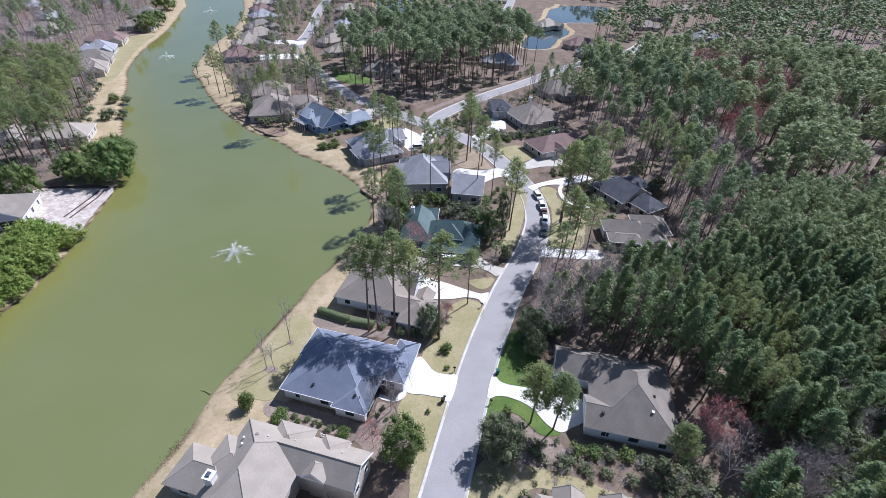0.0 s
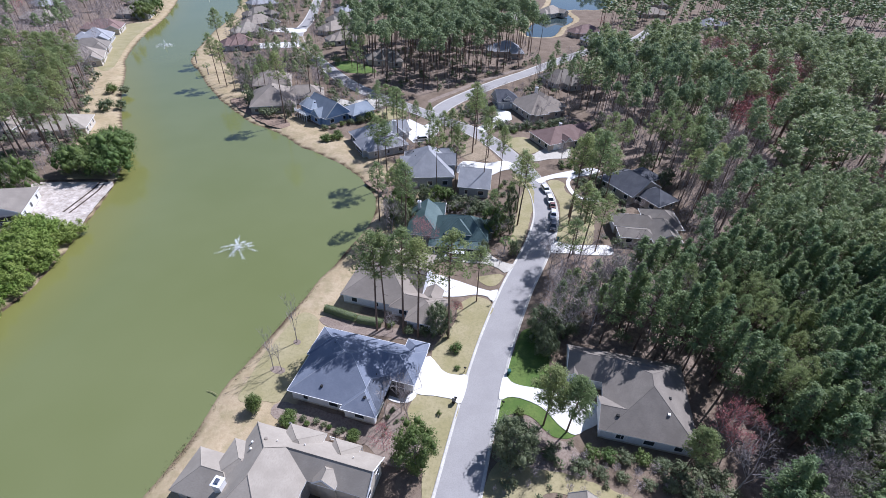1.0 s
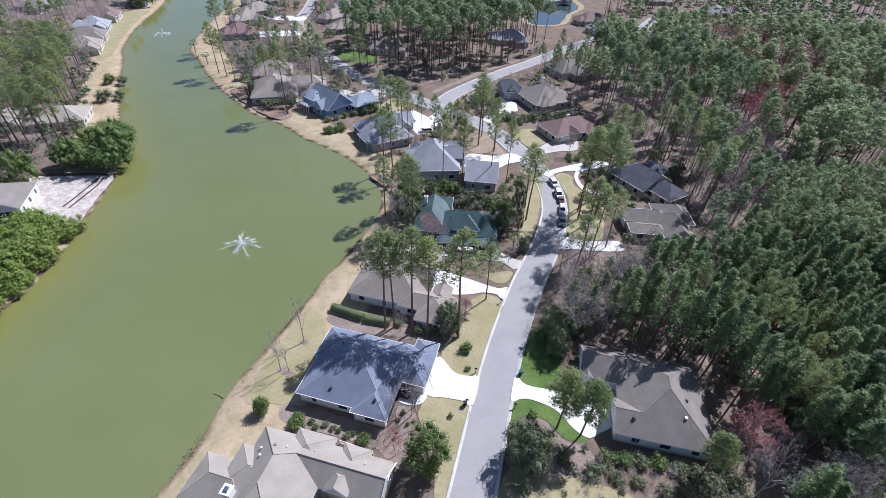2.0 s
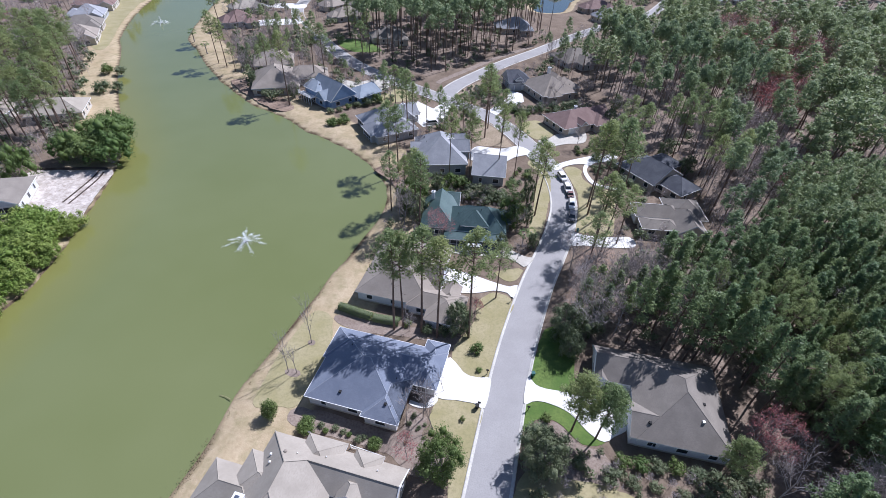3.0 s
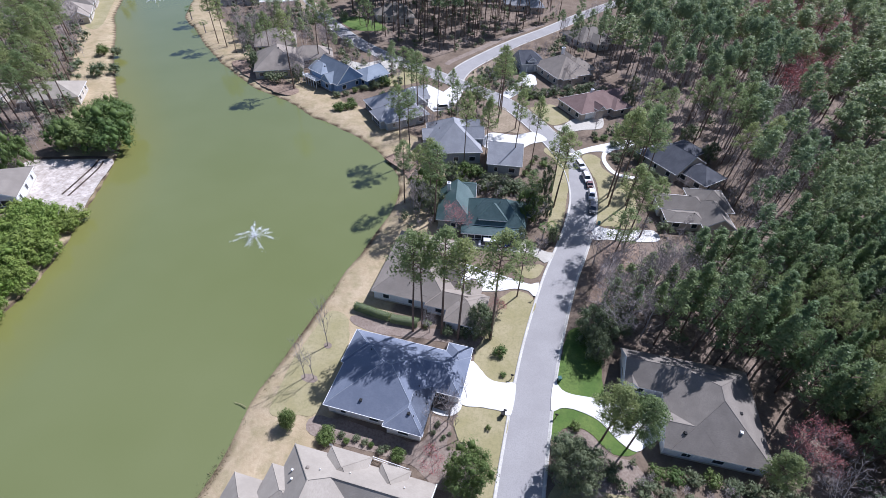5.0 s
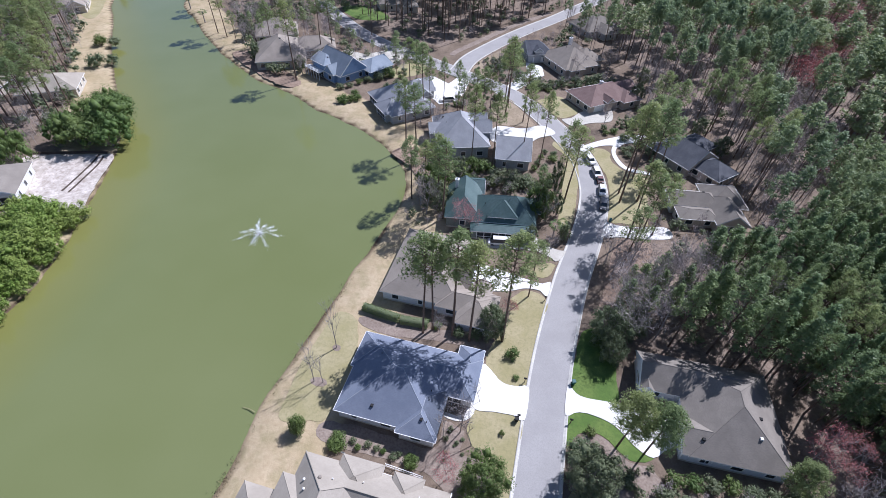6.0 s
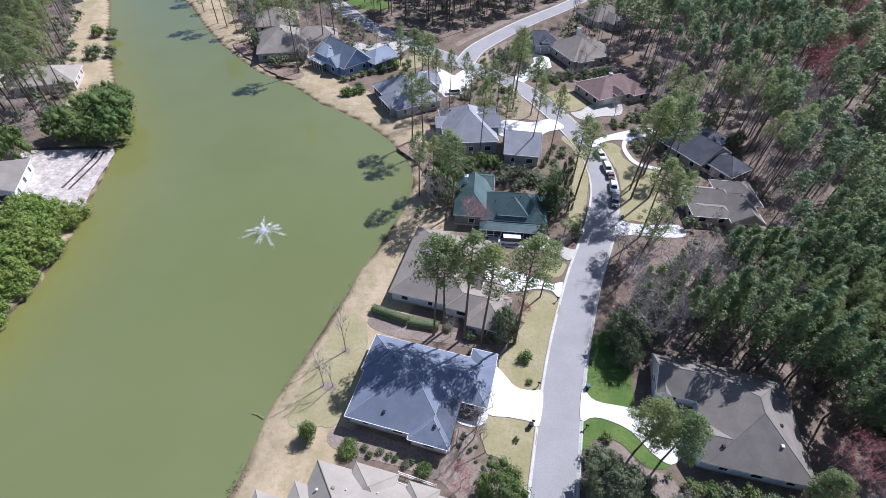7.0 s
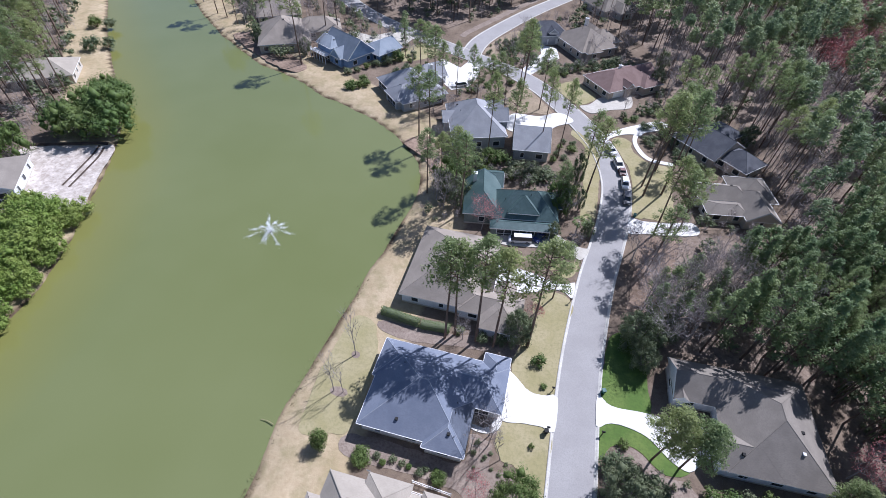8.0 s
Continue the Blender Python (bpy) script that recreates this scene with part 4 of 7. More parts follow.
# the house across the street
house("house", "pale blue house with a taupe shingle roof", 32.5, 58.2, 2.0, [
    (-7.2, -9.0, 8.3, 9.2, 2.9, 0.62, "y", "hh"),
    (-8.2, -8.94, 1.0, -1.8, 2.9, 0.62, "x", "gh"),
    (-13.8, 1.4, 8.0, 9.4, 2.9, 0.66, "x", "gh"),
    (-13.9, 1.2, -11.2, 5.0, 2.9, 0.8, "y", "gh")],
    ROOF_TAUPE, WALL_WHITE, doors=[(-7.73, -5.4, 270, 4.8)], vents=4, seed=9)
# the green-roofed house
house("house", "sage house with a green metal roof and a wide dormer", -12.8, 100.2, 10.0, [
    (-7.0, -5.0, 8.5, 5.4, 3.4, 0.85, "x", "hh"),
    (-7.2, -7.8, 8.2, -4.2, 2.7, 0.42, "x", "hh"),
    (-3.3, -4.5, 3.9, 2.0, 4.7, 0.78, "y", "hh"),
    (-13.6, -4.2, -4.6, 9.0, 3.4, 0.76, "y", "hg"),
    (-10.6, 6.5, -4.0, 13.4, 3.2, 0.55, "x", "hg"),
    (4.4, 0.2, 10.0, 6.6, 3.0, 0.62, "x", "hh")],
    ROOF_GREEN, WALL_GREEN, vents=3, porches=[(0.5, -7.33, 0, 12.0)], chimneys=[(-11.2, 6.0, 0.8, 7.4)], seed=11)
# the tall grey hipped house
house("house", "grey house with a broad hipped roof and stepped dormers", -35.1, 122.3, 20.0, [
    (0.0, 0.0, 15.6, 19.0, 4.0, 0.74, "y", "hh"),
    (7.6, 5.6, 17.0, 11.6, 5.4, 0.90, "x", "hg"),
    (8.6, 11.8, 16.6, 17.0, 5.0, 0.90, "x", "hg"),
    (-1.6, 9.0, 7.0, 15.6, 3.6, 0.62, "x", "gh")],
    ROOF_GREY, WALL_GREY, vents=4, porches=[(-1.13, 12.2, 270, 5.0)], seed=13, gutters=True)
house("house", "grey garage wing with a low pale roof", -14.0, 130.0, 8.0, [
    (-5.2, -6.6, 5.0, 6.4, 3.4, 0.58, "x", "gg")],
    ROOF_GREY, WALL_GREY, doors=[(0.0, 5.93, 180, 5.0)], seed=14, gutters=True)
# the grey lakeside house
house("house", "grey lakeside house with a hipped grey roof", -55.4, 150.2, -46.0, [
    (-10.0, -8.0, 10.0, 8.0, 3.0, 0.62, "x", "hh"),
    (-1.0, -9.4, 8.0, 2.0, 3.0, 0.66, "y", "hh"),
    (-9.5, 3.0, -1.0, 14.0, 3.0, 0.78, "y", "hg"),
    (-7.0, 6.0, 2.4, 11.0, 3.4, 0.8, "x", "hg")],
    ROOF_GREY, WALL_GREY, porches=[(-5.2, -7.53, 0, 7.6), (3.5, -8.93, 0, 6.0)], chimneys=[(1.5, 6.0, 1.0, 9.2)], doors=[(-5.2, 13.53, 180, 4.8)], vents=5, seed=15, gutters=True)
# the blue house
house("house", "blue two-storey house with a blue-grey gabled roof", -85.5, 169.0, -29.0, [
    (-8.0, -6.5, 8.2, 6.5, 3.3, 0.85, "x", "gg"),
    (-8.8, -7.4, 0.0, 1.5, 5.2, 0.42, "x", "gh"),
    (-0.5, -7.6, 5.5, 0.0, 3.3, 0.95, "y", "gh"),
    (1.0, 4.5, 12.0, 16.0, 3.0, 0.45, "y", "hg")],
    ROOF_SKY, WALL_BLUE, porches=[(-5.0, -6.93, 0, 6.6)], vents=3, seed=17, gutters=True)
balcony = root("balcony", at(-85.5, 169.0, 0, -29.0), "white timber balcony on the lake side of a house", "balcony")
put("deck", Shape().box(-9.6, -9.6, 2.75, -0.8, -7.0, 2.95).mesh("deck", WHITE_TRIM), balcony)
for k in range(6):
    put("post", Shape().box(-9.6 + 1.72 * k, -9.6, 0.0, -9.42 + 1.72 * k, -9.42, 3.95).mesh("post", WHITE_TRIM), balcony)
for z in (3.25, 3.55, 3.88):
    put("rail", Shape().box(-9.6, -9.56, z, -0.8, -9.46, z + 0.09).mesh("rail", WHITE_TRIM), balcony)
# the brown houses at the far cove
house("house", "tan lakeside house with a brown hipped roof", -113.0, 177.0, 28.0, [
    (-11.0, -12.0, 8.0, 10.0, 3.2, 0.6, "y", "hh"),
    (2.0, -2.0, 20.0, 10.0, 3.0, 0.6, "x", "hh")],
    ROOF_BROWN, WALL_TAUPE, porches=[(-10.53, -4.0, 270, 9.0)], vents=3, seed=19)
house("house", "tan house with a brown hipped roof", -128.0, 197.0, 30.0, [
    (-9.0, -8.0, 9.0, 8.0, 3.0, 0.6, "x", "hh")],
    ROOF_BROWN, WALL_TAUPE, vents=2, seed=20)
# houses beyond the bend
house("house", "tan house with a brown multi-hipped roof", -4.0, 206.0, 38.0, [
    (-7.5, -11.0, 9.0, 8.0, 3.2, 0.62, "y", "hh"),
    (2.0, -7.0, 14.0, 4.0, 3.2, 0.62, "x", "hh"),
    (-6.0, -12.6, 1.0, -4.0, 3.2, 0.7, "y", "hh"),
    (6.0, 1.0, 12.5, 9.0, 3.2, 0.7, "y", "hg")],
    ROOF_BROWN, WALL_TAUPE, chimneys=[(4.0, 4.0, 1.1, 9.0)], vents=3, seed=21, gutters=True)
house("house", "pale grey garage wing with a steep dark roof", -16.5, 209.0, 25.0, [
    (-5.0, -5.0, 6.0, 6.0, 3.6, 0.7, "x", "gh"),
    (-2.4, -5.2, 1.4, 1.0, 4.8, 0.75, "y", "gh")],
    ROOF_DARK, WALL_GREY, doors=[(0.0, -4.53, 0, 4.6)], seed=22)
house("house", "tan brick house with a reddish-brown roof", 9.5, 176.0, 40.0, [
    (-9.0, -7.0, 12.0, 7.0, 2.9, 0.52, "x", "hh"),
    (4.0, -9.0, 12.5, 2.0, 2.9, 0.52, "y", "hh"),
    (-2.6, -8.0, 0.8, -2.0, 3.6, 0.8, "y", "gh"),
    (8.0, -2.0, 16.0, 6.0, 2.9, 0.6, "x", "hg")],
    ROOF_RUST, WALL_TAUPE, doors=[(-4.0, -6.53, 0, 5.0)], chimneys=[(1.0, 1.0, 0.9, 7.0)], vents=2, seed=23, gutters=True)
house("house", "dark-roofed house shaded by pines", 35.5, 143.0, 45.0, [
    (-6.6, -6.0, 7.0, 9.0, 2.9, 0.60, "y", "gh"),
    (2.0, -1.6, 13.0, 7.0, 2.9, 0.58, "x", "hh"),
    (-4.0, -14.0, 5.4, -3.6, 2.9, 0.60, "y", "hh")],
    ROOF_DARK, WALL_TAUPE, vents=2, seed=25, gutters=True)
house("house", "house with a taupe hipped roof at the wood edge", 37.5, 118.5, 10.0, [
    (-8.8, -1.2, 4.0, 5.6, 3.0, 0.60, "x", "hh"),
    (-8.2, -6.4, 2.0, -0.9, 2.7, 0.45, "x", "hh"),
    (0.2, -8.2, 8.4, 4.0, 2.9, 0.70, "y", "gh"),
    (0.4, -1.0, 10.6, 9.4, 2.9, 0.62, "x", "hh")],
    ROOF_TAUPE, WALL_CREAM, doors=[(-8.33, 2.2, 270, 4.6)], vents=2, seed=27, gutters=True)
house("house", "grey-roofed house among bare trees", 6.0, 252.0, 40.0, [
    (-9.0, -8.0, 10.0, 8.0, 3.0, 0.6, "x", "hh"),
    (-4.0, -13.0, 4.0, 0.0, 3.0, 0.6, "y", "hh")],
    ROOF_TAUPE, WALL_GREY, vents=1, seed=28)
house("house", "house with tan gables at the south end of the street", 27.0, 29.5, 4.0, [
    (-9.0, -7.0, 9.0, 6.0, 3.0, 0.6, "x", "hh"),
    (-6.5, -2.0, -1.5, 7.4, 3.0, 0.75, "y", "hg"),
    (0.5, -2.0, 6.5, 7.6, 3.0, 0.7, "y", "hg")],
    ROOF_TAN, WALL_CREAM, seed=30)
# across the lake
house("house", "pale house with a grey roof beside the sand lot", -139.0, 73.5, 34.0, [
    (-8.5, -7.5, 8.0, 7.5, 3.2, 0.55, "y", "gh"),
    (-12.0, -2.0, -2.0, 6.0, 3.2, 0.55, "x", "hh")],
    ROOF_TAUPE, WALL_WHITE, porches=[(4.0, -7.03, 0, 4.0)], vents=2, seed=31)
house("house", "low house with a pale tan roof in the pines", -172.0, 124.0, 34.0, [
    (-9.0, -7.0, 9.0, 7.0, 3.0, 0.5, "x", "hh")],
    ROOF_TAN, WALL_CREAM, vents=1, seed=32)
house("house", "low house with a brown roof in the pines", -194.0, 116.0, 20.0, [
    (-9.0, -7.0, 9.0, 7.0, 3.0, 0.5, "x", "hh")],
    ROOF_BROWN, WALL_CREAM, vents=1, seed=33)
FAR_ROOFS = [ROOF_BROWN, ROOF_TAUPE, ROOF_GREY, ROOF_RUST, ROOF_TAN]
FAR_PLAN = [(-239, 199, 40), (-253, 215, 38), (-268, 234, 36), (-284, 256, 34), (-340, 262, 10), (-300, 300, 30), (-330, 340, 40), (-380, 300, 0),
            (-184, 254, 52), (-198, 284, 60), (-206, 308, 66), (-222, 334, 68), (-244, 372, 64), (-262, 400, 60), (-278, 430, 56), (-150, 312, 70),
            (-158, 340, 72), (-168, 372, 68), (-182, 404, 66), (-196, 436, 66), (-132, 288, 50), (-92, 256, 30), (-30, 300, 20), (-34, 430, 10), (-14, 436, 60)]
FAR_PLAN_B = [(-52, 450, 30), (-42, 396, 80), (24, 348, 40), (16, 372, 40), (60, 330, 20), (70, 470, 30), (85, 525, 10), (110, 440, 50), (64, 569, 0), (119, 592, 20),
              (216, 412, 60), (190, 426, 10), (310, 500, 30), (-100, 520, 10), (-110, 480, 20), (-80, 560, 40), (-420, 380, 20), (-440, 330, 40), (-300, 470, 50)]
for k, (hx, hy, turn) in enumerate(FAR_PLAN + FAR_PLAN_B):
    rr = random.Random(100 + k)
    a, b = rr.uniform(8, 10.5), rr.uniform(6.5, 8.5)
    house("house", "distant house with a hipped shingle roof", hx, hy, turn, [
        (-a, -b, a, b, 3.1, 0.6, "x", "hh"),
        (a - 8.5, -b - 4.5, a - 0.5, b - 2, 3.1, 0.6, "y", rr.choice(("gh", "hh"))),
        (-a - 3, -b + 2, -a + 6, b - 3, 3.1, 0.55, "x", "hh")],
        FAR_ROOFS[k % 5], (WALL_CREAM, WALL_TAUPE, WALL_GREY)[k % 3], vents=0, group="distant houses", seed=200 + k, gutters=False)


# ---- trees and shrubs ----
def sprays(rng, centres, length, width, up=0.8, out=None, loose=0.6):
    """Small leaf or needle sprays: one three-cornered blade at each centre, facing the sky or, with out, away from its clump."""
    n = len(centres)
    nrm = rng.normal(size=(n, 3))
    if out is None:
        nrm[:, 2] = np.abs(nrm[:, 2]) + up
    else:
        nrm = out + loose * nrm
        nrm[:, 2] += 0.3
    nrm /= np.linalg.norm(nrm, axis=1)[:, None]
    d = np.cross(nrm, rng.normal(size=(n, 3)))
    d /= np.linalg.norm(d, axis=1)[:, None] + 1e-9
    s = np.cross(nrm, d)
    ln = length * rng.uniform(0.6, 1.3, (n, 1))
    wd = width * rng.uniform(0.6, 1.3, (n, 1))
    v = np.stack([centres - d * ln / 2 - s * wd / 2, centres - d * ln / 2 + s * wd / 2, centres + d * ln / 2], 1).reshape(-1, 3)
    return v, np.arange(3 * n).reshape(-1, 3)


# eight-sided solid added inside each tuft to stop light passing through
BLOCKER = np.array([(1, 0, 0), (-1, 0, 0), (0, 1, 0), (0, -1, 0), (0, 0, 1), (0, 0, -1)], float)
BLOCKER_FACES = np.array([(0, 2, 4), (2, 1, 4), (1, 3, 4), (3, 0, 4), (2, 0, 5), (1, 2, 5), (3, 1, 5), (0, 3, 5)])


def tufts(rng, plan, size, per, blade, shell=0.62, core=0.58, loose=0.55):
    """Tufts of leaves round the centres of a plan (x, y, z, size): blades on the outside of each, a small dense heart
    added within to block light.
    """
    plan, size = np.array(plan, float), np.array(size, float)
    n = len(plan)
    d = rng.normal(size=(n, per, 3))
    d /= np.linalg.norm(d, axis=2)[:, :, None]
    r = shell + (1.12 - shell) * rng.uniform(size=(n, per, 1))
    pos = plan[:, None, :3] + d * r * size * plan[:, None, 3:]
    out = d / size
    out /= np.linalg.norm(out, axis=2)[:, :, None]
    v, f = sprays(rng, pos.reshape(-1, 3), *blade, out=out.reshape(-1, 3), loose=loose)
    k = BLOCKER[None] * rng.uniform(0.7, 1.2, (n, 6, 1))
    a = rng.uniform(0, 6.28, n)
    c, q = np.cos(a)[:, None], np.sin(a)[:, None]
    k = np.stack([k[:, :, 0] * c - k[:, :, 1] * q, k[:, :, 0] * q + k[:, :, 1] * c, k[:, :, 2] + 0.3 * k[:, :, 0]], -1)
    heart = plan[:, None, :3] + k * core * size * plan[:, None, 3:]
    hf = (BLOCKER_FACES[None] + 6 * np.arange(n)[:, None, None]).reshape(-1, 3) + len(v)
    return np.vstack([v, heart.reshape(-1, 3)]), np.vstack([f, hf])


def ball(rng, n, shell=0.55):
    p = rng.normal(size=(n, 3))
    p /= np.linalg.norm(p, axis=1)[:, None]
    return p * (shell + (1 - shell) * rng.uniform(size=(n, 1)))


def pine_plan(rng, height, crown, spread, clumps, cone=False):
    """Clump centres and sizes of a pine's crown, with the limbs that carry them."""
    out = []
    for k in range(clumps):
        f = (k + 0.5) / clumps
        z = height * (1 - crown + crown * f * 0.97)
        r = spread * (math.sin(math.pi * min(1, 0.22 + 0.80 * f)) ** 0.7) * rng.uniform(0.35, 1.0)
        if cone:
            r = spread * (1.0 - f) ** 0.7 * rng.uniform(0.45, 1.0)
        a = k * 2.4 + rng.uniform(-0.5, 0.5)
        out.append((r * math.cos(a), r * math.sin(a), z, rng.uniform(0.62, 1.3) * (1.15 - 0.45 * f if cone else 1.0)))
    return out


def pine_parts(seed, height, crown=0.42, spread=3.0, clumps=24, per=48, blade=(0.62, 0.26), clump=1.15, sides=6, limbs=True, cone=False, core=0.58):
    rng = np.random.default_rng(seed)
    plan = pine_plan(rng, height, crown, spread, clumps, cone)
    bx, by = rng.normal(0, 0.35, 2)
    wood = Shape()
    r0 = 0.0068 * height + 0.03
    knots = [(0, 0, -0.2), (bx * 0.3, by * 0.3, height * 0.3), (bx, by, height * 0.62), (bx * 0.7, by * 0.7, height * 0.97)]
    wood.tube(knots, [r0 * 1.25, r0, r0 * 0.72, r0 * 0.18], sides)
    if limbs:
        for x, y, z, _ in plan:
            wood.tube([(bx * 0.8, by * 0.8, z - 0.9), (bx * 0.8 + x * 0.5, by * 0.8 + y * 0.5, z - 0.55), (x, y, z - 0.1)], [0.075, 0.05, 0.02], 3, cap=False)
        for _ in range(5):
            a, z = rng.uniform(0, 6.28), height * rng.uniform(0.6, 1.0) * (1 - crown)
            wood.tube([(bx * 0.5, by * 0.5, z), (bx * 0.5 + math.cos(a) * 1.1, by * 0.5 + math.sin(a) * 1.1, z + 0.2)], [0.04, 0.015], 3, cap=False)
    v, f = tufts(rng, plan, (clump, clump, clump * 0.7), per, blade, core=core)
    return wood, v, f


def bare_branches(seed, height, spread=0.42, levels=3, forks=(6, 5, 5), thick=1.0, lean=1.0):
    rng = np.random.default_rng(seed)
    s = Shape()
    tips = []

    def grow(p, d, length, r, level):
        bend = Vector(rng.normal(0, 0.12, 3))
        mid = p + (d + bend * 0.5).normalized() * length * 0.5
        end = mid + (d + bend + Vector((0, 0, 0.12))).normalized() * length * 0.5
        s.tube([p, mid, end], [r, r * 0.75, r * 0.45], 5 if level == 0 else 3, cap=False)
        if level >= levels:
            tips.append(tuple(end))
            return
        for k in range(forks[level]):
            f = rng.uniform(0.45, 1.0) if level else rng.uniform(0.35, 1.0)
            q = p.lerp(mid, f * 2) if f < 0.5 else mid.lerp(end, f * 2 - 1)
            a = 2.4 * k + rng.uniform(-0.4, 0.4)
            side = d.orthogonal().normalized()
            side = (side * math.cos(a) + d.cross(side) * math.sin(a)).normalized()
            tilt = rng.uniform(0.5, 0.95)
            nd = (d * (1.1 - tilt * spread) + side * tilt * lean + Vector((0, 0, 0.25))).normalized()
            grow(q, nd, length * rng.uniform(0.42, 0.62), max(r * 0.42, 0.024), level + 1)

    grow(Vector((0, 0, -0.2)), Vector((rng.normal(0, 0.05), rng.normal(0, 0.05), 1)).normalized(), height * 0.72, 0.012 * height * thick + 0.03, 0)
    return s, tips


def bush_parts(seed, rx, rz, leaves, blade=(0.26, 0.16), lobes=7, trunk=0.0, loose=False):
    """A leafy shrub or low crown: several overlapping lobes of leaves on short stems."""
    rng = np.random.default_rng(seed)
    wood = Shape()
    plan = []
    for k in range(lobes):
        a = 2.4 * k
        r = rx * (0.0 if k == 0 else rng.uniform(0.35, 0.66))
        c = np.array([r * math.cos(a), r * math.sin(a), trunk + rz * rng.uniform(0.28, 0.62) + (rz * 0.2 if k == 0 else 0)])
        size = rng.uniform(0.38, 0.52)
        if loose:
            r = rx * math.sqrt(rng.uniform(0.0, 0.95))
            c = np.array([r * math.cos(a), r * math.sin(a), trunk + rz * rng.uniform(0.25, 0.80) * (1.1 - 0.45 * r / rx)])
            size = rng.uniform(0.22, 0.40)
        elif lobes > 12:
            f = (k + 0.5) / lobes
            r = rx * 0.84 * math.sqrt(max(0.0, 1 - (2 * f - 0.75) ** 2 / 1.7)) * rng.uniform(0.35, 1.05)
            c = np.array([r * math.cos(a), r * math.sin(a), trunk + rz * (0.12 + 0.80 * f) * rng.uniform(0.85, 1.1)])
            size = rng.uniform(0.13, 0.30)
        plan.append((*c, size))
        wood.tube([(0, 0, -0.1), tuple(c * np.array([0.5, 0.5, 0.6])), tuple(c)], [0.05 + 0.02 * trunk, 0.035 + 0.01 * trunk, 0.015], 4, cap=False)
    v, f = tufts(rng, plan, (rx, rx, rz * 0.66), leaves // lobes, blade, 0.72, 0.66)
    v[:, 2] = np.maximum(v[:, 2], 0.03)
    return wood, v, f


MODELS = {}


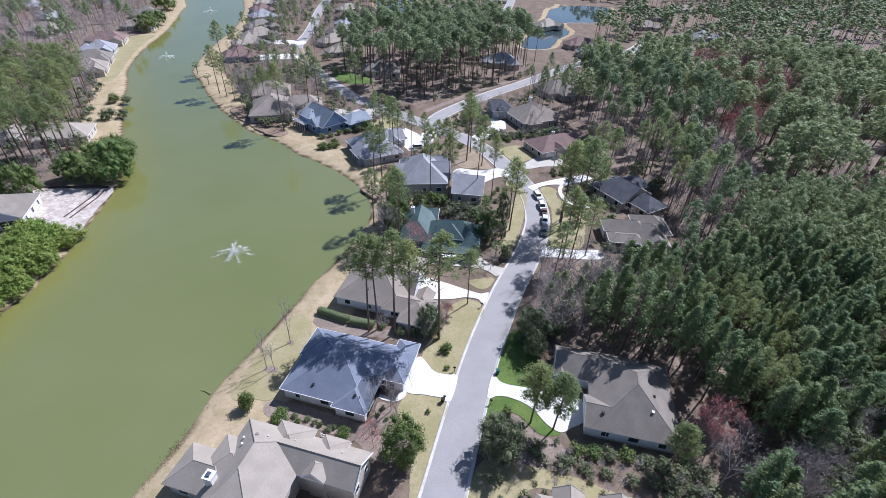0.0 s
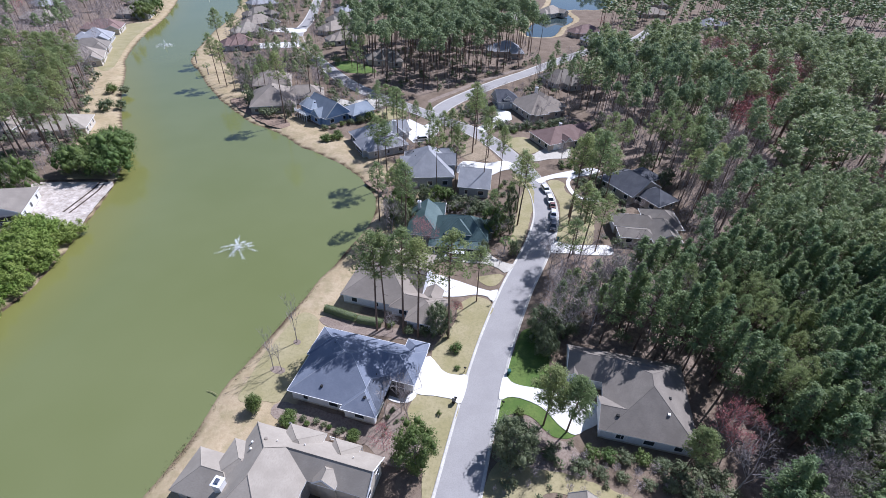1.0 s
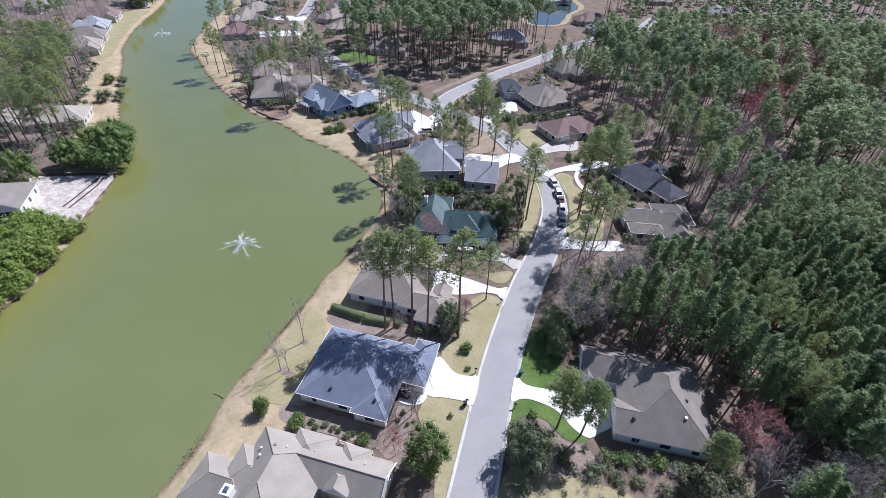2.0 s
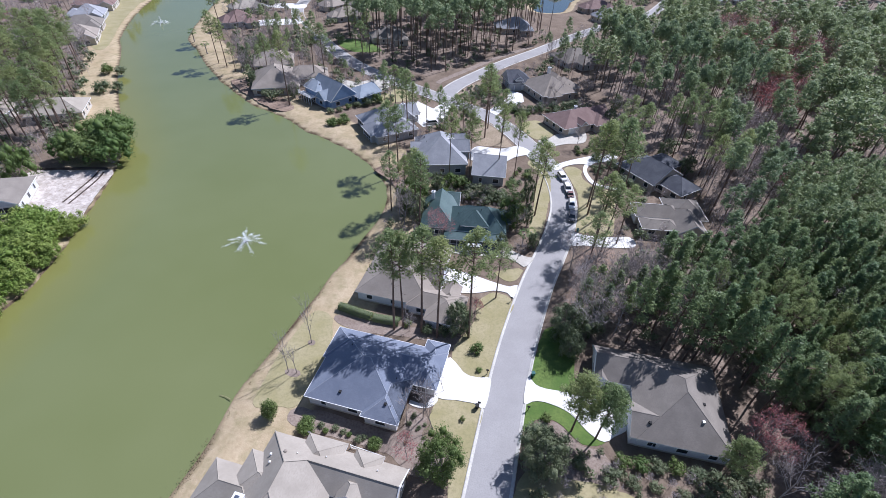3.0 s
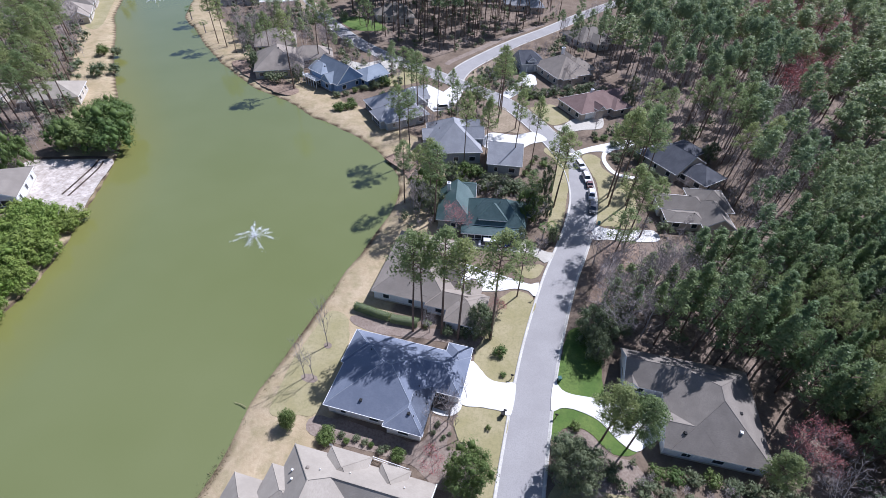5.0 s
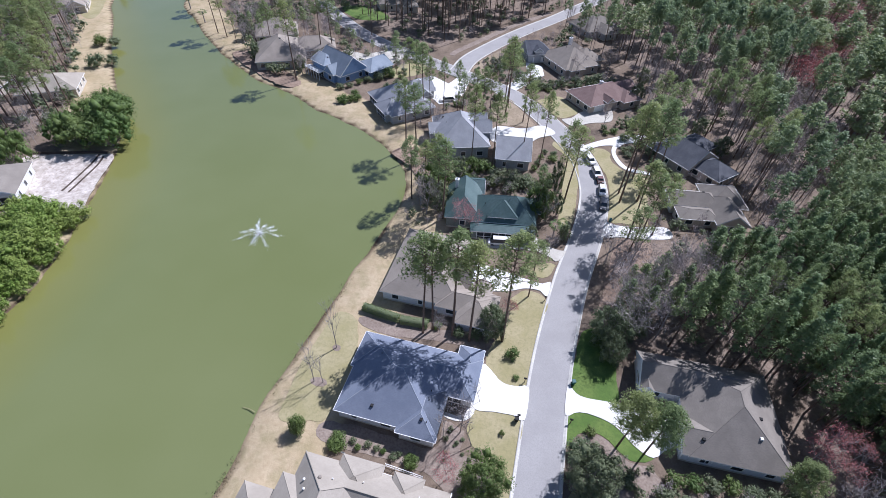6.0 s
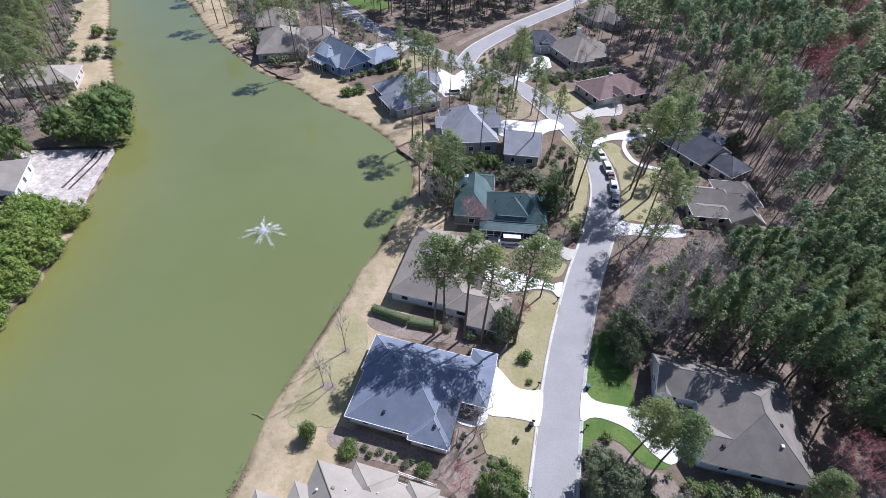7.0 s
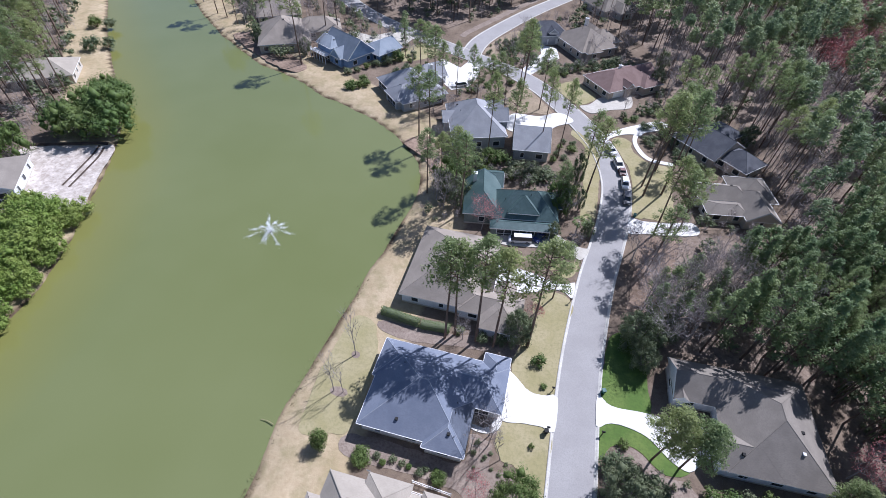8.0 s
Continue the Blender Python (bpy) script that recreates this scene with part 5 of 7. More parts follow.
def model(kind):
    """Meshes (wood, leaves) of a plant kind, made once."""
    if kind in MODELS:
        return MODELS[kind]
    base, k = kind.rsplit("_", 1)
    k = int(k)
    if base == "pine" and k == 8:
        w, v, f = pine_parts(19, 15.0, 0.52, 3.1, 44, 150, (0.36, 0.14), 0.9, core=0.4)
        out = (w.mesh("trunk", BARK), mesh_of("crown", v, f, NEEDLES))
    elif base == "pine":
        w, v, f = pine_parts(10 + k, 22.0, 0.34 + 0.035 * (k % 4), 3.3 + 0.3 * (k % 3), 40, 50, (0.48, 0.19), 0.92, core=0.28)
        out = (w.mesh("trunk", BARK), mesh_of("crown", v, f, NEEDLES))
    elif base == "young":
        w, v, f = pine_parts(40 + k, 18.0, 0.55 + 0.05 * (k % 3), 2.3 + 0.25 * (k % 3), 36, 44, (0.46, 0.25), 0.86, cone=k % 3 != 2, core=0.5)
        out = (w.mesh("trunk", BARK), mesh_of("crown", v, f, NEEDLES_YOUNG))
    elif base == "bare":
        s, tips = bare_branches(70 + k, 12.0, forks=(7, 6, 4))
        rng = np.random.default_rng(k)
        t = np.repeat(np.array(tips), 4, 0) + rng.normal(0, 0.3, (len(tips) * 4, 3))
        v, f = sprays(rng, t, 0.75, 0.055, 0.0)
        out = (s.mesh("branchwork", GREY_BARK), mesh_of("twig_haze", v, f, PALE_BUDS))
    elif base == "sapling":
        s, tips = bare_branches(90 + k, 10.0, 0.3, forks=(6, 4, 3), thick=0.6, lean=0.5)
        out = (s.mesh("branchwork", GREY_BARK), None)
    elif base == "red":
        s, tips = bare_branches(110 + k, 11.0, forks=(7, 6, 5))
        rng = np.random.default_rng(k)
        t = np.repeat(np.array(tips), 7, 0) + rng.normal(0, 0.35, (len(tips) * 7, 3))
        v, f = sprays(rng, t, 0.30, 0.15)
        out = (s.mesh("branchwork", GREY_BARK), mesh_of("crown", v, f, RED_BUDS))
    elif base in ("shrub", "darkshrub", "freshshrub"):
        w, v, f = bush_parts(130 + k, 1.0, 1.6, 560, (0.17, 0.12))
        out = (w.mesh("stem", BARK), mesh_of("leaves", v, f, {"shrub": LEAVES, "darkshrub": DARK_LEAVES, "freshshrub": BRIGHT_LEAVES}[base]))
    elif base == "boxwood":
        w, v, f = bush_parts(136 + k, 1.0, 1.6, 2600, (0.11, 0.08), 11)
        out = (w.mesh("stem", BARK), mesh_of("leaves", v, f, LEAVES))
    elif base == "thicket":
        w, v, f = bush_parts(170 + k, 2.6, 6.2, 1500, (0.36, 0.22), 26, 0.0, True)
        out = (w.mesh("stem", GREY_BARK), mesh_of("leaves", v, f, BRIGHT_LEAVES))
    elif base in ("oak", "broad"):
        fine = k == 3
        w, v, f = bush_parts(150 + k, 4.2, 8.2, 8400 if fine else 2600, (0.27, 0.15) if fine else (0.36, 0.22), 52 if fine else 40, 0.3, base == "broad" and not fine)
        w.tube([(0, 0, -0.2), (0.1, 0, 2.2), (0, 0.1, 4.5)], [0.32, 0.24, 0.12], 7)
        out = (w.mesh("trunk", GREY_BARK), mesh_of("crown", v, f, DARK_LEAVES if base == "oak" else LEAVES))
    elif base == "palm":
        rng = np.random.default_rng(k)
        w = Shape().tube([(0, 0, -0.1), (0.05, 0, 2.2), (0, 0.05, 4.4)], [0.22, 0.18, 0.17], 8)
        s = Shape()
        for j in range(22):
            a, lift = 2.4 * j, rng.uniform(-0.5, 0.9)
            d = Vector((math.cos(a), math.sin(a), lift)).normalized()
            side = d.cross(Vector((0, 0, 1))).normalized()
            tip = Vector((0, 0, 4.4)) + d * 0.9
            for b in range(-4, 5):
                e = (d + side * b * 0.22).normalized()
                end = tip + e * 1.1 - Vector((0, 0, 0.35))
                s.poly([tip, tip + e * 0.6 + side * 0.05, end, tip + e * 0.6 - side * 0.05])
        out = (w.mesh("trunk", GREY_BARK), s.mesh("fronds", LEAVES))
    MODELS[kind] = out
    return out


PARTS = {"boxwood": ("shrub", "stem", "leaves"), "thicket": ("willow_shrub", "stem", "leaves"), "pine": ("pine_tree", "trunk", "crown"), "young": ("pine_tree", "trunk", "crown"), "bare": ("bare_tree", "branchwork", "twig_haze"), "sapling": ("bare_tree", "branchwork", ""),
         "red": ("red_maple", "branchwork", "crown"), "shrub": ("shrub", "stem", "leaves"), "darkshrub": ("shrub", "stem", "leaves"), "freshshrub": ("shrub", "stem", "leaves"),
         "oak": ("evergreen_tree", "trunk", "crown"), "broad": ("broadleaf_tree", "trunk", "crown"), "palm": ("palm_tree", "trunk", "fronds")}
LABELS = {"boxwood": ("dense clipped dark-green boxwood", "shrub"), "thicket": ("fresh light-green waterside shrub", "shrub"), "pine": ("tall pine with a bare trunk and tufted green crown", "pine tree"), "young": ("dense young pine with a deep green crown", "pine tree"),
          "bare": ("leafless grey hardwood with fine branches", "tree"), "sapling": ("thin leafless sapling with grey twigs", "tree"),
          "red": ("leafless maple with red spring buds", "tree"), "shrub": ("rounded green garden shrub", "shrub"), "darkshrub": ("dark evergreen garden shrub", "shrub"),
          "freshshrub": ("fresh light-green waterside shrub", "shrub"), "oak": ("dense grey-green evergreen tree", "tree"), "broad": ("leafy green broadleaf tree", "tree"),
          "palm": ("small palm with fan fronds", "palm tree")}
TALL = {"boxwood": 1.6, "thicket": 5.6, "pine": 22.0, "young": 18.0, "bare": 12.0, "sapling": 10.0, "red": 11.0, "shrub": 1.6, "darkshrub": 1.6, "freshshrub": 1.6, "oak": 8.0, "broad": 8.0, "palm": 5.0}


def plant(kind, x, y, height, variant=0, turn=0.0, wide=1.0, z=0.0, group="", label=""):
    """A plant of its own, with its parts, at a place and height."""
    k = f"{kind}_{variant}"
    s = height / TALL[kind] if k != "pine_8" else height / 22.0
    m = Matrix.Translation((x, y, z)) @ Matrix.Rotation(radians(turn), 4, "Z") @ Matrix.Diagonal((s * wide, s * wide, s, 1))
    name, wood, leaf = PARTS[kind]
    text, cat = LABELS[kind]
    ob = root(name, m, label or text, cat, group)
    a, b = model(k)
    put(wood, a, ob)
    if b is not None:
        twigs = put(leaf, b, ob)
        if leaf == "twig_haze":
            tagged(twigs, kind="stuff")
    return ob


def free(x, y, margin=1.5, road=5.2):
    """True where a tree may stand: off the water, the streets and the houses."""
    x, y = np.asarray(x, float), np.asarray(y, float)
    ok = water_distance(x, y) > 1.5
    for line in (ROAD_MAIN, ROAD_BRANCH, ROAD_FAR):
        ok &= line_distance(line, x, y) > road
    for hx, hy, turn, x0, y0, x1, y1 in FOOTPRINTS:
        c, s = math.cos(radians(-turn)), math.sin(radians(-turn))
        lx, ly = c * (x - hx) - s * (y - hy), s * (x - hx) + c * (y - hy)
        ok &= ~((lx > x0 - margin) & (lx < x1 + margin) & (ly > y0 - margin) & (ly < y1 + margin))
    return ok


def scatter(region, spacing, seed, margin=1.5, road=5.2):
    """Points about spacing apart inside a region, jittered and clear of houses, water and streets."""
    rng = np.random.default_rng(seed)
    reg = np.array(region, float)
    lo, hi = reg.min(0), reg.max(0)
    gx, gy = np.meshgrid(np.arange(lo[0], hi[0], spacing), np.arange(lo[1], hi[1], spacing * 0.87))
    gx[1::2] += spacing / 2
    x = gx.ravel() + rng.uniform(-0.42, 0.42, gx.size) * spacing
    y = gy.ravel() + rng.uniform(-0.42, 0.42, gx.size) * spacing
    ok = inside(reg, x, y)
    x, y = x[ok], y[ok]
    ok = free(x, y, margin, road)
    return np.stack([x[ok], y[ok]], 1)


def patchy(spots, seed, size=26.0):
    """A slowly varying value at each spot, by which a wood thins out and thickens."""
    return np.array([noise.noise((x / size, y / size, seed)) + 0.45 * noise.noise((x * 2.7 / size, y * 2.7 / size, seed + 5)) for x, y in spots])


def twiggy(rng, height, limbs, twigs, wide):
    """A leafless tree for the distance: a trunk, thin limbs and a haze of twigs."""
    wood = Shape().tube([(0, 0, -0.2), (rng.normal(0, 0.2), rng.normal(0, 0.2), height * 0.55), (rng.normal(0, 0.3), rng.normal(0, 0.3), height * 0.9)], [0.16, 0.1, 0.03], 3, cap=False)
    for k in range(limbs):
        a, z = 2.4 * k, height * rng.uniform(0.3, 0.75)
        r = height * rng.uniform(0.12, 0.24)
        wood.tube([(0, 0, z), (math.cos(a) * r, math.sin(a) * r, z + r * rng.uniform(0.7, 1.4))], [0.055, 0.015], 3, cap=False)
    p = ball(rng, twigs, 0.3) * np.array([0.24, 0.24, 0.34]) * height + np.array([0, 0, 0.66 * height])
    v, f = sprays(rng, p, 0.11 * height, wide, 0.0)
    return wood, v, f


def woods(name, spots, seed, kinds, label, heights, far=False, twig=1.0, wide=1.0, crown=0.30):
    """Woodland as one thing: trunks and crowns of many trees, joined. kinds: (kind, share)."""
    rng = np.random.default_rng(seed)
    protos = []
    for kind, share in kinds:
        for k in range(4):
            if kind == "pine":
                w, v, f = pine_parts(300 + 10 * seed + k, 22.0, crown + 0.05 * k, 3.0, 10 if far else 24, 7 if far else 32, (1.4, 0.85) if far else (0.66, 0.38), 1.7 if far else 1.15, 3, False, core=0.75 if far else 0.5)
            elif kind == "bush":
                w, v, f = bush_parts(330 + k, 1.6, 2.4, 80, (0.5, 0.3), 4)
                w = Shape().tube([(0, 0, -0.1), (0, 0, 1.2)], [0.05, 0.02], 3, cap=False)
            elif kind == "red":
                w, v, f = twiggy(rng, 14.0, 5, 60 if far else 120, 0.3 if far else 0.2)
            else:
                w, v, f = twiggy(rng, 14.0, 5 if far else 8, 40 if far else 80, (0.15 if far else 0.11) * twig)
            wv, wf = np.array(w.v), np.array([t for q in w.f if len(q) == 4 for t in ((q[0], q[1], q[2]), (q[0], q[2], q[3]))])
            protos.append((kind, share, wv, wf, v, f))
    shares = np.array([p[1] for p in protos], float)
    pick = rng.choice(len(protos), len(spots), p=shares / shares.sum())
    groups = {}
    for (x, y), i in zip(spots, pick):
        kind, _, wv, wf, v, f = protos[i]
        h = rng.uniform(*heights) * (0.62 if kind in ("bare", "red") else 1.0) * (0.36 if kind == "bush" else 1.0)
        full = {"pine": 22.0, "bush": 2.4}.get(kind, 14.0)
        s = h / full
        a = rng.uniform(0, 6.28)
        c, q = math.cos(a) * s, math.sin(a) * s
        rot = np.array([[c * wide, -q * wide, 0], [q * wide, c * wide, 0], [0, 0, s]])
        off = np.array([x, y, 0])
        crown = {"pine": 1, "bush": 2, "bare": 3, "red": 4}[kind]
        bark = 0 if kind == "pine" else 5
        for part, (vv, ff) in ((bark, (wv, wf)), (crown, (v, f))):
            g = groups.setdefault(part, [[], [], 0])
            g[0].append(vv @ rot.T + off)
            g[1].append(ff + g[2])
            g[2] += len(vv)
    vs, fs, mi, n = [], [], [], 0
    for part, (a, b, count) in groups.items():
        fb = np.vstack(b)
        vs.append(np.vstack(a))
        fs.append(fb + n)
        mi.append(np.full(len(fb), part))
        n += count
    me = mesh_of(name, np.vstack(vs), np.vstack(fs), [BARK, NEEDLES_FAR, DARK_LEAVES, PALE_BUDS, RED_BUDS, GREY_BARK], np.concatenate(mi))
    return tagged(put(name, me), label, "woodland", kind="stuff")


# pines standing singly between the houses: place and height
YARD_PINES = [(-21.3, 62.0, 26.0), (-19.7, 63.2, 25.0), (-15.6, 62.9, 27.5), (-12.2, 62.5, 26.0), (-6.0, 64.3, 28.0), (-2.5, 77.2, 16.0), (-26.6, 96.9, 22.4),
              (-36.5, 102.6, 18.5), (-34.1, 107.9, 14.7), (-29.0, 100.4, 21.5), (2.4, 112.1, 22.5), (1.3, 119.0, 20.5), (-20.2, 155.1, 26.0), (-13.9, 152.8, 19.4), (-47.5, 150.5, 22.6),
              (-53.6, 163.0, 18.5), (-29.5, 147.6, 17.5), (-27.2, 150.5, 17.6), (-25.0, 152.2, 15.5), (-33.2, 146.4, 16.6), (-22.0, 165.5, 20.0), (-20.5, 163.1, 21.0), (-4.4, 105.0, 14.5)]
STREET_PINES = [(16.8, 117.1, 28.0), (18.5, 102.5, 22.0), (20.2, 99.8, 21.0), (16.4, 90.0, 19.0), (24.4, 105.6, 18.0), (16.6, 121.1, 25.5), (21.4, 118.9, 28.5), (26.9, 131.4, 19.0), (25.4, 140.7, 20.2), (20.5, 129.4, 25.0),
                (30.6, 152.0, 21.0), (27.0, 160.0, 20.0)]
COVE_PINES = [(-154, 103, 22.0), (-158, 110, 23.0), (-162, 103, 22.0), (-168, 114, 23.0), (-173, 129, 22.0), (-178, 136, 23.0), (-160, 118, 22.0), (-152, 108, 21.0), (-99.0, 158.5, 27.5), (-100.8, 183.8, 25.0), (-97.0, 186.5, 24.0), (-154, 191.5, 23.0), (-148, 189, 21.0), (-46, 127, 21.0), (-41.5, 123.0, 22.0), (-55.1, 159.8, 20.2), (-150.3, 232.0, 14.0), (-173.0, 222.9, 27.0), (-180.2, 246.4, 20.0),
              (-104.9, 237.9, 18.0), (-117.6, 258.1, 16.0), (-99.1, 240.2, 18.0), (-122, 182, 19.0), (-140, 184, 13.0), (-66, 176, 14.0), (-133, 232, 17.0), (-90, 212, 20.0)]
BACK_PINES = [(36.0, 69.6, 20.0), (41.6, 68.6, 19.0), (25.5, 72.0, 21.0), (32.6, 72.4, 22.0), (38.4, 71.4, 21.0), (44.2, 71.0, 20.0), (47.4, 63.8, 19.0), (29.4, 76.4, 20.0), (42.4, 76.6, 21.0),
              (44.0, 160.5, 22.0), (48.4, 156.0, 23.0), (40.2, 163.6, 21.0), (51.0, 150.4, 22.0), (46.6, 166.0, 24.0), (53.6, 160.8, 22.0), (49.6, 137.6, 20.0), (53.0, 132.8, 22.0), (56.4, 141.6, 21.0),
              (50.4, 62.6, 18.0), (46.4, 67.0, 18.5)]
for j, (px, py, ph) in enumerate(((15.6, 49.1, 15.5), (19.7, 48.8, 15.0), (39.4, 47.4, 11.5))):
    plant("pine", px, py, ph * 22 / 15, 8, 130 * j, 1.08, group="feathery pines beside a driveway", label="young pine with a rounded feathery crown")
k = 0
for group, rows in (("pines between the houses", YARD_PINES), ("pines along the street", STREET_PINES), ("pines by the cove", COVE_PINES), ("tall pines behind a house", BACK_PINES)):
    for px, py, ph in rows:
        near_wood = rows is BACK_PINES and py < 80
        plant("young" if near_wood else "pine", px, py, ph, k % 6 if near_wood else k % 8 if ph < 24 else k % 2 * 4, 67 * k, 0.98 if ph > 24 else 0.95 if rows is BACK_PINES else 1.05, group=group)
        k += 1

# tall pines on the west bank
WEST_STAND = [(-156, 98), (-166, 94), (-216, 126), (-234, 160), (-216, 178), (-184, 148), (-160, 118)]
for px, py in scatter(WEST_STAND, 9.6, 61, 1.5, 6.0):
    plant("pine", float(px), float(py), 21.0 + (k * 7 % 6), k % 8, 67 * k, 1.22, group="tall pines across the lake")
    k += 1

# slim pines before the grey gabled house
for px, py, ph in ((-24.6, 121.0, 25.0), (-18.6, 121.4, 24.0), (-11.3, 129.0, 24.0), (-5.9, 127.6, 23.0), (-44.0, 146.5, 20.0), (-40.5, 150.0, 19.0), (-36.0, 152.0, 18.0)):
    plant("pine", px, py, ph, k % 2 * 4, 67 * k, 0.7, group="slim pines among the houses")
    k += 1
for px, py, ph in ((-45.0, 139.5, 8.5), (-41.5, 143.0, 8.0), (-39.0, 138.0, 7.5), (-48.0, 134.0, 7.0), (-37.5, 121.0, 8.0), (-99.0, 163.5, 8.5), (-103.0, 169.5, 9.0), (-121.0, 186.0, 9.5), (-133.0, 181.0, 9.0), (-137.0, 198.0, 9.5),
                   (-146.0, 193.0, 9.0), (-117.0, 191.0, 9.0), (-62.0, 172.0, 8.0), (-52.0, 176.0, 8.0), (-9.0, 152.6, 7.0), (12.0, 157.0, 7.5), (1.0, 194.0, 9.0), (13.0, 200.0, 10.0), (-25.0, 203.0, 9.0), (23.0, 188.0, 10.0)):
    plant("bare", px, py, ph, int(abs(px)) % 3, px * 11)

# shrubs and broadleaf trees round the houses: kind, place, height, width
GARDEN = [("broad", -4.4, 36.0, 9.5, 0.85), ("oak", 11.2, 41.6, 8.5, 1.0), ("oak", 13.6, 70.4, 8.4, 0.95), ("oak", 18.2, 73.0, 6.4, 0.9), ("oak", 14.4, 66.0, 6.0, 0.9), ("oak", -8.4, 65.2, 8.0, 0.75), ("shrub", -3.7, 61.4, 2.4, 1.0),
          ("boxwood", -35.2, 37.6, 4.2, 0.62), ("boxwood", -28.3, 37.2, 1.9, 1.5), ("boxwood", -16.0, 37.4, 2.0, 1.1), ("shrub", -3.0, 46.0, 1.0, 0.9), ("shrub", -2.2, 56.9, 1.0, 1.1), ("darkshrub", -14.5, 63.4, 2.4, 1.0),
          ("darkshrub", -11.2, 63.8, 2.6, 1.1), ("shrub", -19.0, 64.0, 1.6, 1.0), ("broad", -4.0, 105.4, 9.5, 0.8), ("oak", -28.2, 100.0, 8.0, 0.8), ("broad", -31.4, 106.0, 10.0, 0.8), ("darkshrub", -22.0, 114.0, 3.0, 1.3)]
GARDEN_B = [("darkshrub", -17.0, 114.8, 3.2, 1.3), ("darkshrub", -12.0, 114.4, 3.0, 1.2), ("shrub", -24.5, 114.6, 2.8, 1.3), ("shrub", -73.5, 149.0, 2.6, 1.1), ("shrub", -71.6, 150.6, 2.4, 1.1), ("shrub", -75.2, 147.2, 2.2, 1.2),
            ("darkshrub", -65.0, 157.6, 2.6, 1.0), ("darkshrub", -61.5, 164.0, 3.6, 0.9), ("darkshrub", -64.0, 161.0, 3.4, 0.9), ("darkshrub", -15.2, 186.0, 2.4, 1.3), ("darkshrub", -13.0, 182.0, 2.4, 1.2), ("darkshrub", -3.6, 187.0, 3.4, 1.2),
            ("darkshrub", 1.4, 189.0, 3.2, 1.2), ("darkshrub", 6.0, 191.8, 3.2, 1.2), ("darkshrub", -9.6, 180.6, 2.6, 1.2), ("darkshrub", 18.4, 143.6, 2.0, 1.2), ("darkshrub", 19.6, 141.2, 1.9, 1.2), ("darkshrub", 20.6, 145.0, 2.0, 1.2)]
GARDEN_C = [("shrub", 23.8, 45.4, 2.2, 1.2), ("shrub", 26.8, 46.0, 2.0, 1.3), ("darkshrub", 29.6, 46.4, 2.0, 1.3), ("shrub", 32.4, 46.8, 2.2, 1.2), ("darkshrub", 35.4, 46.4, 2.1, 1.3), ("darkshrub", 38.4, 46.6, 2.2, 1.3), ("darkshrub", 22.0, 42.6, 2.2, 1.4),
            ("darkshrub", 25.6, 42.6, 1.6, 1.4), ("darkshrub", 29.0, 42.8, 1.6, 1.3), ("darkshrub", 33.0, 42.6, 1.6, 1.4), ("darkshrub", 17.0, 43.6, 1.8, 1.3), ("shrub", 14.2, 45.2, 1.5, 1.3), ("shrub", 11.2, 50.0, 1.7, 1.0), ("darkshrub", 9.4, 46.2, 3.0, 1.2)]
GARDEN_C += [("darkshrub", 41.0, 45.6, 2.4, 1.3), ("darkshrub", 42.6, 43.0, 2.2, 1.4), ("darkshrub", 39.4, 43.2, 2.0, 1.3), ("darkshrub", 44.2, 47.0, 2.6, 1.3), ("darkshrub", 41.8, 48.6, 2.0, 1.3), ("darkshrub", 45.4, 44.0, 2.4, 1.4), ("darkshrub", 36.4, 43.4, 1.8, 1.4)]
GARDEN_D = [("broad", -128.5, 101.5, 10.5, 1.15), ("broad", -135.0, 100.0, 11.5, 1.1), ("broad", -131.5, 107.0, 12.5, 1.15), ("broad", -138.0, 106.5, 11.5, 1.1), ("broad", -136.0, 113.0, 10.5, 1.0), ("broad", -142.0, 100.0, 9.0, 1.0), ("broad", -145, 84.5, 13.0, 0.8), ("broad", -143, 118, 9.0, 0.9), ("shrub", -189.5, 164.0, 5.0, 1.0), ("darkshrub", -184.4, 165.6, 3.6, 1.3),
            ("darkshrub", -175.0, 146.0, 5.5, 1.0), ("darkshrub", -171.5, 150.0, 4.0, 1.1), ("broad", -290.0, 296.0, 13.0, 1.2), ("broad", -302.0, 318.0, 12.0, 1.2), ("broad", -340.0, 372.0, 14.0, 1.2), ("oak", -298.0, 306.0, 11.0, 1.1),
            ("oak", -4.4, 94.4, 5.0, 0.7), ("oak", 3.2, 97.4, 4.6, 0.7), ("palm", 0.8, 97.6, 4.6, 1.0), ("palm", 2.4, 99.4, 4.2, 1.0), ("palm", -186.5, 217.0, 5.5, 1.2), ("palm", -168.0, 202.0, 5.0, 1.2)]
